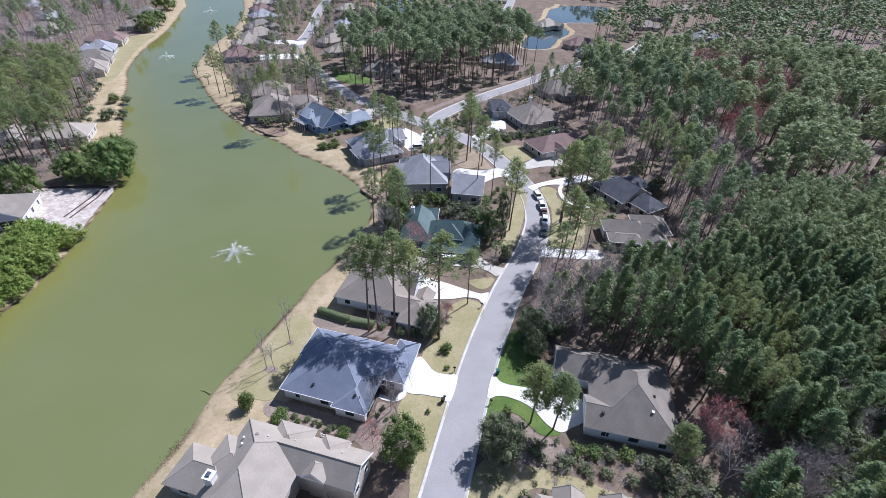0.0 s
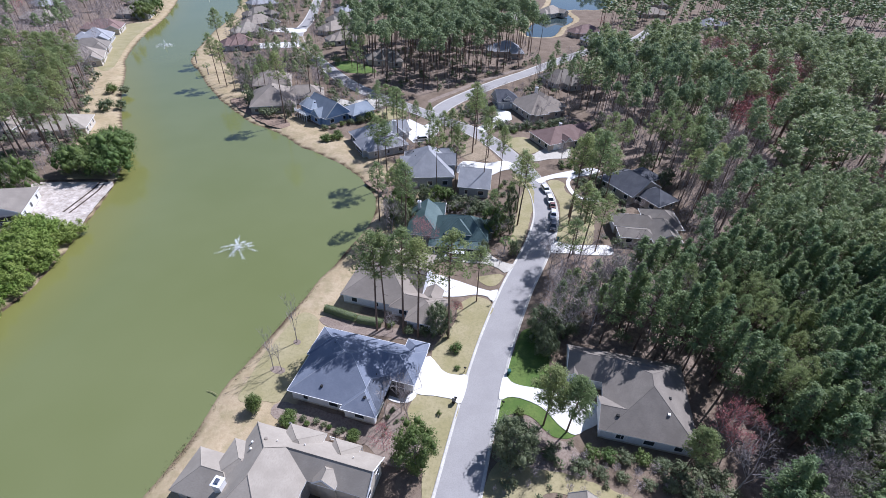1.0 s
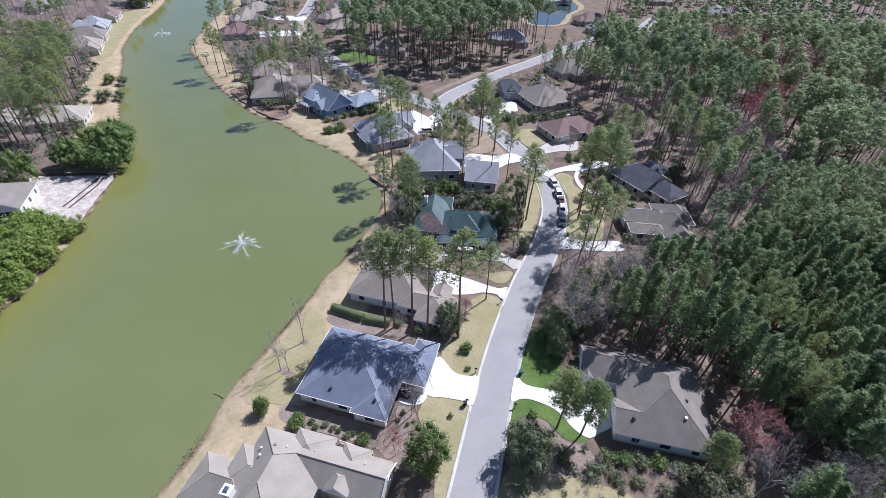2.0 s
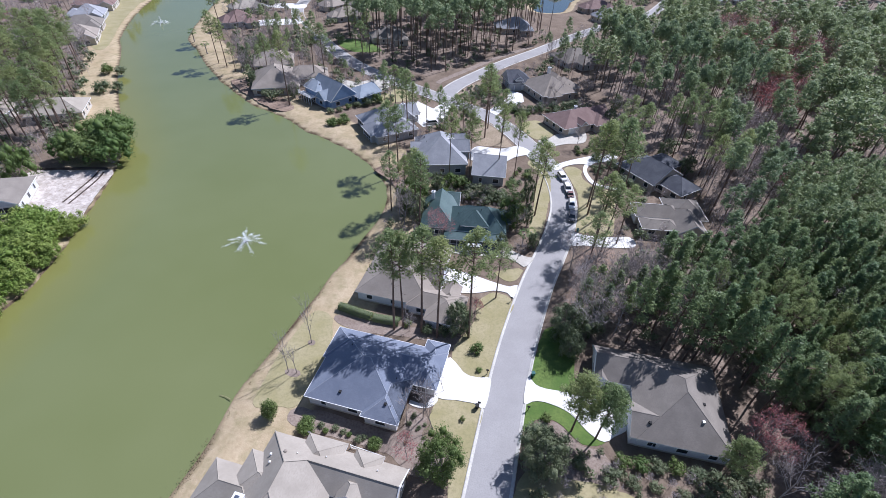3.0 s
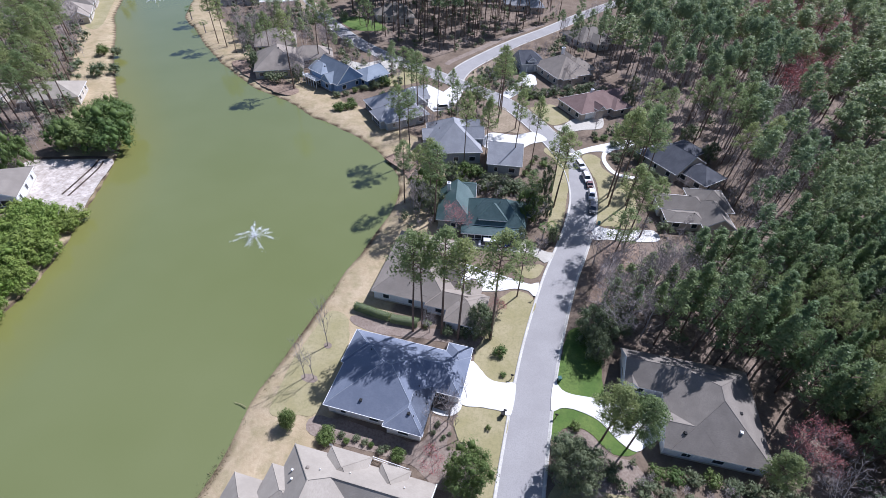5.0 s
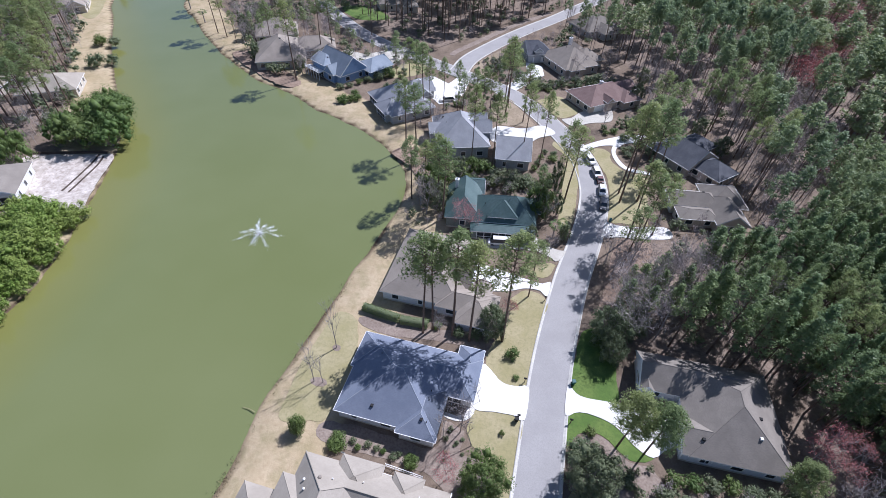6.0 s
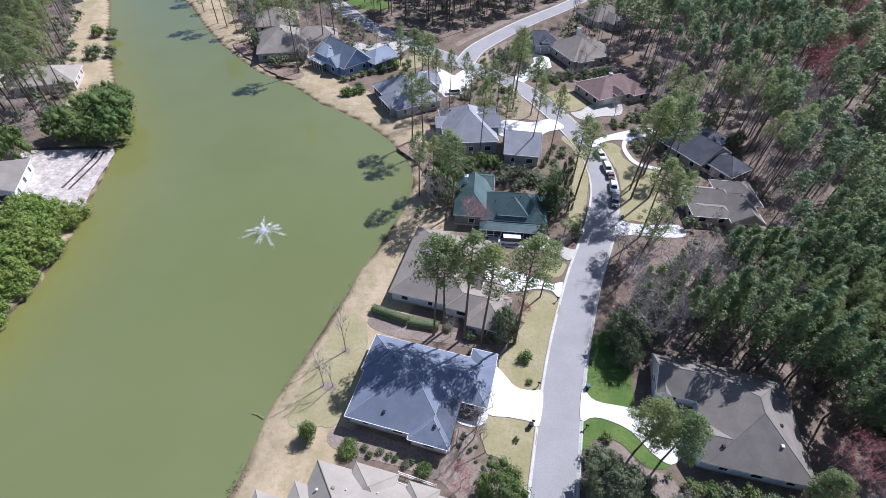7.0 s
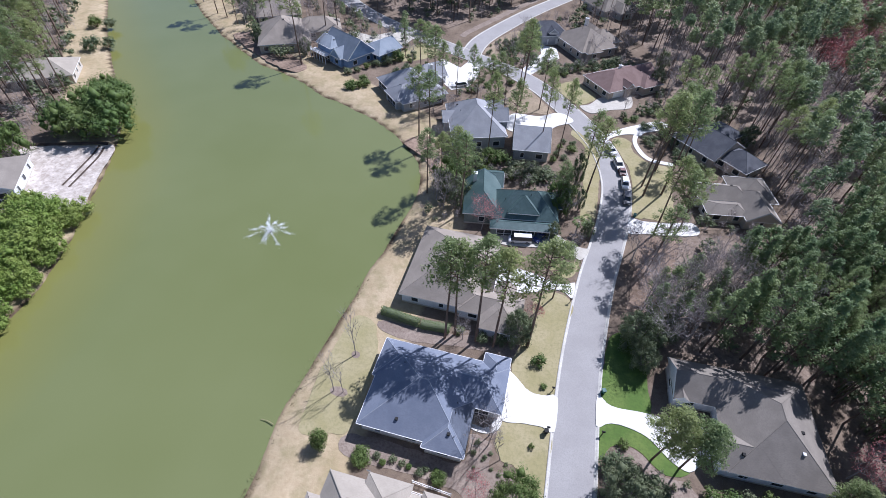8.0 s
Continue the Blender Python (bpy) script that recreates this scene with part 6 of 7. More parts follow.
GARDEN_E = [("darkshrub", -80.6, 157.0, 2.4, 1.1), ("darkshrub", -78.2, 159.5, 2.2, 1.1), ("shrub", -76.0, 162.9, 2.2, 1.1), ("darkshrub", -73.6, 166.0, 2.6, 1.1), ("darkshrub", -70.5, 168.6, 3.6, 1.1), ("shrub", -67.6, 172.6, 4.0, 1.1),
            ("shrub", -76.0, 147.6, 3.0, 1.2), ("shrub", -73.3, 152.6, 3.0, 1.1), ("broad", -23.6, 120.0, 5.0, 0.9), ("shrub", -20.5, 121.4, 3.4, 1.3), ("freshshrub", -26.0, 119.0, 3.6, 1.4), ("darkshrub", -16.5, 117.6, 3.6, 1.3),
            ("darkshrub", -12.3, 118.0, 3.8, 1.4), ("darkshrub", -9.0, 116.6, 3.6, 1.4), ("shrub", -17.4, 114.8, 2.6, 1.4), ("oak", -30.6, 112.0, 6.5, 0.9), ("oak", -27.0, 115.6, 6.0, 0.9), ("oak", -33.6, 104.0, 6.0, 0.8)]
GARDEN_F = [("darkshrub", 18.6, 151.0, 2.4, 1.3), ("darkshrub", 24.0, 148.0, 3.0, 1.3), ("darkshrub", 26.0, 144.0, 3.4, 1.3), ("darkshrub", 27.4, 137.0, 3.2, 1.3), ("oak", 30.0, 156.0, 6.0, 0.9), ("oak", 41.0, 160.0, 6.5, 0.9), ("oak", 46.6, 150.0, 6.5, 0.9),
            ("darkshrub", 19.0, 183.0, 3.4, 1.5), ("darkshrub", 15.0, 188.0, 3.4, 1.5), ("oak", 23.0, 180.0, 6.5, 0.9), ("oak", 26.0, 196.0, 6.5, 0.9), ("darkshrub", 9.6, 193.6, 3.4, 1.5), ("darkshrub", -20.6, 190.0, 2.6, 1.3), ("darkshrub", -23.0, 196.0, 3.0, 1.3),
            ("oak", -96.0, 172.0, 6.5, 0.9), ("oak", -101.0, 166.0, 6.0, 0.9), ("oak", -122.0, 170.0, 6.5, 0.8), ("darkshrub", -126.0, 178.0, 3.6, 1.4), ("oak", -138.0, 190.0, 7.0, 0.9), ("oak", -146.0, 199.0, 7.0, 0.9), ("broad", -141.0, 208.0, 8.0, 0.9)]
for j, (kind, px, py, ph, wide) in enumerate(GARDEN + GARDEN_B + GARDEN_C + GARDEN_D + GARDEN_E + GARDEN_F):
    plant(kind, px, py, ph, 3 if kind in ("oak", "broad") and py < 74 and abs(px) < 25 else j % 3, 41 * j, wide)
# narrow dark magnolias by the street
for px, py, ph in ((-0.5, 116.6, 9.5), (0.9, 106.4, 6.5)):
    plant("oak", px, py, ph, 1, 20, 0.42, label="narrow dark magnolia beside the lawn")
# fresh green thicket on the west bank
rng = random.Random(4)
SHORE = sorted((y, x) for x, y in WEST_BANK if -20 < y < 110)
for j in range(84):
    py = rng.uniform(32, 74)
    sx = float(np.interp(py, [q[0] for q in SHORE], [q[1] for q in SHORE]))
    inland = rng.uniform(-0.2, 13.0)
    plant("thicket", sx - inland, py - 0.3 * inland, rng.uniform(3.4, 7.0) * (0.7 if inland < 3 else 1.0), j % 3, 53 * j, rng.uniform(1.0, 1.35), z=-0.3 if inland < 3 else 0.0, group="west bank thicket")
# bare lakeside trees
for px, py, ph, kd in ((-36.0, 54.1, 10.0, "sapling"), (-36.9, 46.5, 8.5, "sapling"), (-35.3, 46.8, 6.5, "sapling"), (-9.7, 46.2, 6.5, "bare"), (-9.7, 44.4, 10.0, "sapling"), (-12.2, 42.9, 9.0, "sapling"), (-7.4, 42.7, 7.6, "sapling"),
                       (-7.6, 50.6, 5.5, "sapling"), (-18.0, 62.6, 5.0, "bare"), (15.2, 79.0, 12.5, "bare"), (14.6, 88.6, 9.5, "bare"), (18.5, 92.0, 10.5, "bare"), (20.5, 98.0, 9.0, "bare"), (16.4, 70.4, 11.0, "bare"), (14.3, 75.8, 11.0, "bare"), (19.6, 74.0, 12.0, "bare"), (27.9, 84.3, 13.5, "bare"), (24.3, 81.6, 12.5, "bare"), (30.5, 82.5, 13.0, "bare"), (13.2, 92.0, 9.5, "bare"), (21.0, 79.0, 12.5, "bare"), (26.0, 86.6, 12.0, "bare"), (16.0, 81.6, 10.0, "bare"), (23.0, 73.2, 11.0, "bare"), (22.5, 86.5, 11.0, "bare"),
                       (-31.0, 97.5, 8.5, "bare"), (-33.5, 100.5, 7.5, "bare"), (0.4, 92.0, 5.5, "bare"), (-1.4, 103.0, 6.5, "bare"), (-105, 171, 10, "bare"), (-95, 166, 9, "bare"), (-150, 205, 9, "bare"),
                       (-160, 212, 10, "bare"), (-145, 215, 10, "bare")):
    plant(kd, px, py, ph, int(px) % 3, px * 7)
for px, py, ph in ((-20.6, 93.2, 8.6), (-6.0, 70.4, 5.0), (45.0, 54.2, 8.8), (46.6, 52.8, 7.8), (-10.0, 36.6, 5.0), (81, 303, 17), (89, 297, 17), (95, 294, 17), (105, 300, 17), (111, 268, 17), (116, 260, 17), (106, 276, 16), (86, 210, 15), (91, 215, 15), (84, 216, 14)):
    plant("red", px, py, ph, int(abs(px)) % 3, px * 9)

# the wood on the east side: dense young pines at its edge
WOOD_EDGE = [(11, 74), (13, 80), (16, 84), (22, 87), (30, 91), (37, 94.5), (45, 99), (51, 102), (60, 120), (72, 140), (122, 140), (100, 85), (86, 52), (76, 24), (46, 22), (46, 47), (46.5, 72)]
spots = scatter(WOOD_EDGE, 3.7, 5, 2.2, 9.0)
rng = random.Random(8)
REST = []
HOUSE_SIDE = np.array([(40, 85), (58, 88), (63, 76), (57, 60), (44, 59)], float)
for px, py in spots:
    if math.hypot(px - 47.5, py - 52.0) < 6.5:
        continue
    if math.hypot((px - 21) / 9.5, (py - 80) / 10) < 1:
        if rng.random() < 0.45:
            plant("young", float(px), float(py), rng.uniform(9.5, 13.5), rng.randrange(6), rng.uniform(0, 360), 1.15, group="trees of the east wood")
        continue
    if inside(HOUSE_SIDE, np.array([px]), np.array([py]))[0]:
        if rng.random() < 0.6:
            plant("pine", float(px), float(py), rng.uniform(14, 17), rng.randrange(8), rng.uniform(0, 360), 0.85, group="slim pines behind a house")
        else:
            plant("young", float(px), float(py), rng.uniform(12, 15), rng.randrange(6), rng.uniform(0, 360), 0.85, group="slim pines behind a house")
        if rng.random() < 0.5:
            plant("darkshrub", float(px) + 1.8, float(py) + 1.2, rng.uniform(1.2, 2.6), rng.randrange(3), rng.uniform(0, 360), 1.1, group="undergrowth behind a house")
        continue
    if py < 50 and rng.random() < 0.45:
        plant("bare", float(px), float(py), rng.uniform(9, 12), rng.randrange(3), rng.uniform(0, 360), 0.95, group="trees of the east wood")
        continue
    if px < 46 and py < 86 and rng.random() < 0.35:
        plant("bare", float(px), float(py), rng.uniform(9, 13), rng.randrange(3), rng.uniform(0, 360))
        continue
    if py > 112 or px > 84:
        REST.append((float(px), float(py)))
        continue
    kd = "young" if rng.random() < 0.84 else ("oak" if rng.random() < 0.5 else "bare")
    plant(kd, float(px), float(py), rng.uniform(14.5, 18.5) if kd == "young" else rng.uniform(7, 11), rng.randrange(6 if kd == "young" else 3), rng.uniform(0, 360), rng.uniform(0.85, 1.2), group="trees of the east wood")

# woodland further off, joined
woods("pine_thicket", np.array(REST + [tuple(p) for p in scatter([(72, 140), (93, 153), (112, 157), (165, 178), (180, 150), (118, 112), (122, 140)], 4.6, 20)]), 10,
      [("pine", 0.93), ("bare", 0.07)], "dense green pine thicket", (14, 19), crown=0.45)
EAST_WOOD = [(72, 142), (58, 122), (49, 128), (48, 160), (24, 168), (28, 200), (16, 216), (22, 250), (18, 290), (40, 330), (210, 340), (250, 330), (210, 230), (165, 180), (112, 160), (93, 156)]
OPEN_WOOD = np.array([(47, 118), (60, 128), (76, 150), (86, 185), (76, 226), (60, 238), (30, 234), (26, 200), (24, 168), (48, 160)], float)
east = scatter(EAST_WOOD, 6.6, 21, 2.0, 7.0)
red_patch = (np.hypot((east[:, 0] - 99) / 28, (east[:, 1] - 281) / 14) < 1) | (np.hypot(east[:, 0] - 102, east[:, 1] - 240) < 13) | (np.hypot(east[:, 0] - 82, east[:, 1] - 202) < 9)
clearing = (np.hypot((east[:, 0] - 138) / 24, (east[:, 1] - 216) / 13) < 1) | (np.hypot(east[:, 0] - 188, east[:, 1] - 338) < 12)
sparse = inside(OPEN_WOOD, east[:, 0], east[:, 1]) & ~red_patch
glade = patchy(east, 3) < -0.16
rest = ~(red_patch | sparse | clearing)
woods("glade_hardwoods", east[rest & glade], 24, [("bare", 0.9), ("red", 0.1)], "leafless hardwoods in gaps of the pine wood", (15, 22), twig=1.3)
woods("east_woodland", east[rest & ~glade], 1, [("pine", 0.86), ("bare", 0.14)], "mixed wood of tall pines and bare hardwoods", (18, 26), twig=1.2, wide=1.3)
woods("open_woodland", east[sparse], 23, [("pine", 0.36), ("bare", 0.64)], "open wood of bare trees and tall pines over brown litter", (17, 25), wide=0.95, crown=0.22)
trunks = scatter([(20, 206), (30, 182), (54, 176), (74, 190), (78, 226), (62, 244), (24, 262), (18, 230)], 7.6, 71, 2.0, 7.0)
woods("trunk_stand", trunks, 26, [("pine", 0.8), ("bare", 0.2)], "close stand of tall pines with dark bare trunks", (21, 28), wide=0.72, crown=0.14)
thick = scatter(EAST_WOOD, 4.6, 41, 2.0, 7.0)
hollow = (np.hypot((thick[:, 0] - 99) / 28, (thick[:, 1] - 281) / 14) < 1) | (np.hypot(thick[:, 0] - 102, thick[:, 1] - 240) < 13) | (np.hypot(thick[:, 0] - 82, thick[:, 1] - 202) < 9)
woods("red_hardwoods", thick[hollow], 11, [("bare", 0.35), ("red", 0.65)], "reddish leafless maples in a hollow", (24, 30), twig=1.6)
woods("grey_hardwoods", thick[np.hypot((thick[:, 0] - 70) / 9, (thick[:, 1] - 172) / 26) < 1], 18, [("bare", 1.0)], "grey leafless hardwoods", (16, 24), twig=1.6)
PINE_STAND = [(-98, 230), (-76, 219), (-58, 211), (-48, 216), (-38, 238), (-22, 264), (-5, 294), (-24, 336), (-64, 346), (-112, 300), (-122, 262)]
woods("pine_stand", scatter(PINE_STAND, 7.5, 22, 2.0, 7.0), 2, [("pine", 1.0)], "tall pine stand with bare dark trunks", (24, 30), crown=0.16)
woods("stand_brush", scatter(PINE_STAND, 4.6, 42, 1.2, 6.0), 19, [("bush", 0.25), ("bare", 0.75)], "dark bare brush under the pine stand", (4, 10), twig=2.0)
BEND_WOOD = [(-2, 222), (20, 214), (22, 290), (4, 284), (-12, 250)]
woods("roadside_trees", scatter(BEND_WOOD, 6.5, 23, 1.5, 6.5), 3, [("pine", 0.5), ("bare", 0.5)], "pines and bare trees beside the street", (15, 23))
WEST_WOOD = [(-222, 150), (-208, 174), (-224, 188), (-246, 210), (-262, 240), (-290, 288), (-340, 360), (-430, 430), (-530, 360), (-350, 210), (-240, 128)]
woods("west_woodland", scatter(WEST_WOOD, 7.4, 24, 2.0, 6.0), 4, [("pine", 0.12), ("bare", 0.84), ("red", 0.04)], "mixed pines and bare trees across the lake", (17, 25), twig=1.7)
MID_GARDENS = [(-130, 176), (-150, 200), (-200, 262), (-240, 350), (-290, 430), (-250, 500), (-150, 430), (-130, 320), (-130, 262), (-95, 214), (-100, 178)]
woods("garden_trees", scatter(MID_GARDENS, 7.0, 25, 1.5, 6.0), 5, [("pine", 0.18), ("bare", 0.62), ("bush", 0.3)], "bare trees and shrubs among far houses", (10, 18), twig=1.7)
FAR_EAST = [(40, 330), (210, 340), (330, 560), (480, 900), (100, 780), (-30, 660), (60, 610), (50, 480), (20, 400)]
far = scatter(FAR_EAST, 9.8, 26, 2.0, 7.0)
far = far[(np.hypot((far[:, 0] - 88) / 46, (far[:, 1] - 545) / 48) > 1) & (np.hypot((far[:, 0] - 204) / 30, (far[:, 1] - 416) / 24) > 1)]
far = far[patchy(far, 7, 40.0) > -0.22]
woods("far_woodland", far, 6, [("pine", 0.7), ("bare", 0.29), ("red", 0.01)], "distant pine wood with bare patches", (15, 23), True, wide=1.4)
FAR_NORTH = [(-120, 350), (-60, 350), (-30, 352), (-30, 400), (-60, 430), (-60, 650), (-200, 570), (-340, 500), (-260, 500), (-170, 430)]
woods("north_woodland", scatter(FAR_NORTH, 9.5, 27, 2.0, 7.0), 7, [("pine", 0.6), ("bare", 0.4)], "distant woodland beyond the ponds", (16, 23), True, wide=1.3)
UNDER = [(11, 74), (22, 102), (49, 107), (58, 122), (49, 160), (24, 168), (30, 200), (60, 260), (140, 220), (110, 110), (76, 24), (46, 22), (46, 72)]
under = scatter(UNDER, 4.9, 28, 1.2, 8.5)
under = under[np.arange(len(under)) % 3 == 0]
woods("undergrowth", under, 8, [("bush", 0.5), ("bare", 0.5)], "low evergreen and bare undergrowth in the wood", (8, 14), twig=1.9)
WEST_UNDER = [(-146, 92), (-152, 112), (-178, 142), (-206, 172), (-246, 210), (-300, 190), (-236, 122), (-160, 66)]
woods("west_undergrowth", scatter(WEST_UNDER, 5.0, 29, 1.2, 6.0), 9, [("bush", 0.3), ("bare", 0.7)], "grey bare undergrowth across the lake", (8, 15), twig=1.9)

YARD_BRUSH = [(-36, 92), (-38, 110), (-44, 124), (-36, 128), (-22, 116), (2, 120), (-2, 100), (-14, 110), (-24, 94)]
woods("yard_brush", scatter(YARD_BRUSH, 2.6, 31, 0.6, 5.0), 12, [("bush", 0.35), ("bare", 0.65)], "low bare brush and evergreen shrubs between houses", (3, 7), twig=3.2)
BEND_BRUSH = [(-28, 180), (-22, 190), (-14, 186), (0, 188), (16, 196), (24, 190), (26, 168), (20, 158), (16, 160), (24, 176), (12, 188), (-6, 180), (-18, 180)]
woods("bend_brush", scatter(BEND_BRUSH, 2.4, 32, 0.6, 5.0), 13, [("bush", 0.6), ("bare", 0.4)], "evergreen shrubs and bare brush beside houses", (4, 8), twig=3.2)
CORNER_BRUSH = [(-36, 184), (-34, 196), (-26, 212), (-22, 206), (-26, 192), (-24, 184)]
woods("corner_brush", scatter(CORNER_BRUSH, 2.6, 33, 0.6, 5.0), 14, [("bush", 0.4), ("bare", 0.6)], "grey brush on the street corner", (3, 8), twig=3.2)
LOT_BRUSH = [(24, 106), (30, 132), (26, 140), (28, 160), (46, 162), (50, 128), (49, 108)]
woods("lot_brush", scatter(LOT_BRUSH, 3.4, 34, 0.8, 5.0), 15, [("bush", 0.4), ("bare", 0.6)], "shrubs and bare brush round shaded houses", (4, 10), twig=3.2)
FRONT_BRUSH = [(8.5, 33), (9, 47), (20, 47), (24, 44), (44, 46), (45, 38), (28, 38), (12, 30)]
woods("front_brush", scatter(FRONT_BRUSH, 2.4, 35, 0.6, 4.6), 16, [("bush", 0.35), ("bare", 0.65)], "bare brush and shrubs beside a driveway", (2.5, 7), twig=3.2)
STRAW_BRUSH = [(-40, 160), (-30, 158), (-22, 148), (-34, 142), (-44, 150)]
woods("straw_brush", scatter(STRAW_BRUSH, 3.0, 36, 0.6, 5.0), 17, [("bush", 0.2), ("bare", 0.8)], "thin bare brush under pines", (3, 8), twig=3.2)

COVE_BRUSH = [(-160, 214), (-136, 184), (-112, 160), (-98, 160), (-70, 176), (-62, 196), (-84, 206), (-104, 222), (-126, 246), (-146, 262)]
woods("cove_brush", scatter(COVE_BRUSH, 4.2, 38, 0.8, 5.0), 27, [("bare", 0.66), ("bush", 0.26), ("pine", 0.08)], "bare trees and shrubs round the cove houses", (7, 13), twig=1.6)
SIDE_BRUSH = [(-34, 196), (-28, 218), (-16, 232), (-4, 250), (6, 268), (16, 262), (10, 236), (-2, 224), (-24, 196)]
woods("side_brush", scatter(SIDE_BRUSH, 4.0, 39, 0.8, 5.2), 28, [("bare", 0.7), ("bush", 0.3)], "bare brush and shrubs along the side street", (5, 12), twig=1.6)
LOT_WOOD = [(47, 104), (52, 110), (62, 124), (74, 142), (60, 165), (49, 162), (50, 128)]
woods("lot_hardwoods", scatter(LOT_WOOD, 4.4, 37, 1.0, 6.0), 20, [("bare", 0.72), ("pine", 0.28)], "grey leafless trees with a few pines beside the houses", (15, 22), twig=1.5)
bed_rng = random.Random(31)
for region in ([(-9, 118), (-8, 124), (-6, 138), (-1, 134), (0, 122), (0, 112)], [(10, 148), (16, 154), (24, 160), (27, 166), (20, 164), (12, 158), (6, 152)], [(-30, 150), (-26, 158), (-24, 172), (-32, 174), (-40, 160)],
               [(-46, 188), (-40, 200), (-30, 206), (-24, 196), (-30, 184)], [(-20, 176), (-8, 178), (2, 186), (-4, 190), (-14, 186)], [(-60, 166), (-56, 172), (-64, 180), (-70, 182), (-66, 170)]):
    for px, py in scatter(region, 2.9, 51, 0.8, 4.6):
        if bed_rng.random() < 0.6:
            plant(bed_rng.choice(("shrub", "darkshrub", "darkshrub")), float(px), float(py), bed_rng.uniform(0.8, 2.2), bed_rng.randrange(3), bed_rng.uniform(0, 360), bed_rng.uniform(0.9, 1.3), group="low shrubs beside the bend")

# clipped hedge
def hedge(pts, width, height, seed):
    line = smooth_line(pts, 0.5)
    rng = np.random.default_rng(seed)
    v, f = ribbon(line, [-width / 2 * 0.8, -width / 2 * 0.75, width / 2 * 0.75, width / 2 * 0.8], [0, height * 0.9, height * 0.9, 0])
    t = np.repeat(line, 60, 0)
    u = rng.uniform(-1, 1, (len(t), 2))
    pos = np.stack([t[:, 0] + rng.uniform(-0.3, 0.3, len(t)), t[:, 1] + u[:, 0] * width / 2, height * (0.12 + 0.9 * np.abs(u[:, 1]) ** 0.5)], 1)
    lv, lf = sprays(rng, pos, 0.2, 0.12)
    ob = root("hedge", at(0, 0), "clipped green hedge along a garden", "hedge")
    put("stem", mesh_of("stem", v, f, DARK_LEAVES), ob)
    put("leaves", mesh_of("leaves", lv, lf, LEAVES), ob)


hedge([(-34.6, 64.4), (-30.5, 63.9), (-26.8, 63.5)], 1.7, 1.5, 1)
hedge([(-26.4, 63.4), (-23.4, 63.6), (-20.8, 63.8)], 2.0, 1.3, 2)
rng = random.Random(12)
for j in range(8):
    plant(("darkshrub", "boxwood", "darkshrub")[j % 3], -26.0 + 1.35 * j + rng.uniform(-0.3, 0.3), 38.0 + rng.uniform(-0.5, 0.6), rng.uniform(0.8, 1.3), j % 3, 31 * j, 1.0, group="row of small shrubs")
for j in range(12):
    plant("darkshrub", -11.8 + rng.uniform(0, 5.5), 37.6 + rng.uniform(0, 7), rng.uniform(0.4, 0.8), j % 3, 37 * j, 1.1, group="low shrubs in mulch")


# ---- cars ----
def car_paint(name, c):
    m, n, l = tree_of(name)
    p = n["Principled BSDF"]
    l.new(ramp_mix(n, l, noise_of(n, l, 1.5), c, tuple(v * 0.9 for v in c)), p.inputs["Base Color"])
    p.inputs["Roughness"].default_value, p.inputs["Coat Weight"].default_value = 0.35, 0.6
    return m


def car(x, y, turn, paint, label, length=4.7, height=1.6, van=False):
    c = root("car", at(x, y, 0.06, turn), label, "car", "parked cars")
    h, w = height, 0.92
    lower = [(0.0, 0.35), (0.0, 0.75), (0.06, 0.95), (0.24, 1.0), (0.26, 1.0), (0.93, 0.98), (1.0, 0.9), (1.0, 0.35)]
    body, cabin = Shape(), Shape()

    def loft(s, prof, wid, mat=0):
        n = len(prof)
        for side in (-1, 1):
            pts = [((q - 0.5) * length, side * wid[k], z) for k, (q, z) in enumerate(prof)]
            s.poly(pts if side < 0 else pts[::-1], mat)
        for k in range(n):
            j = (k + 1) % n
            (q0, z0), (q1, z1) = prof[k], prof[j]
            s.poly([((q0 - 0.5) * length, -wid[k], z0), ((q0 - 0.5) * length, wid[k], z0), ((q1 - 0.5) * length, wid[j], z1), ((q1 - 0.5) * length, -wid[j], z1)], mat)

    loft(body, lower, [w * 0.9, w * 0.95, w * 0.93, w * 0.95, w * 0.95, w * 0.93, w * 0.92, w * 0.9])
    top = [(0.20, 0.98), (0.33, h), (0.84, h), (0.97, 0.98)] if not van else [(0.10, 0.98), (0.22, h), (0.98, h), (0.995, 0.98)]
    loft(cabin, top, [w * 0.9, w * 0.72, w * 0.72, w * 0.9])
    put("body", body.mesh("body", paint), c)
    put("glazing", cabin.mesh("glazing", GLASS), c)
    roof = Shape().box((top[1][0] - 0.5) * length - 0.02, -w * 0.74, h - 0.01, (top[2][0] - 0.5) * length + 0.02, w * 0.74, h + 0.05)
    put("roof", roof.mesh("roof", paint), c)
    for sx in (-0.31, 0.31):
        for sy in (-1, 1):
            t = Shape().tube([(0, -0.11, 0), (0, 0.11, 0)], [0.33, 0.33], 14)
            wheel = put("wheel", t.mesh("wheel", BLACK_RUBBER), c, m=at(sx * length, sy * 0.80, 0.33))
            put("rim", Shape().tube([(0, -0.12, 0), (0, 0.12, 0)], [0.2, 0.2], 10).mesh("rim", STEEL), wheel)
    for sy in (-0.6, 0.6):
        put("headlight", Shape().box(-length / 2 - 0.02, sy - 0.18, 0.68, -length / 2 + 0.06, sy + 0.18, 0.85).mesh("headlight", STEEL), c)
    return c


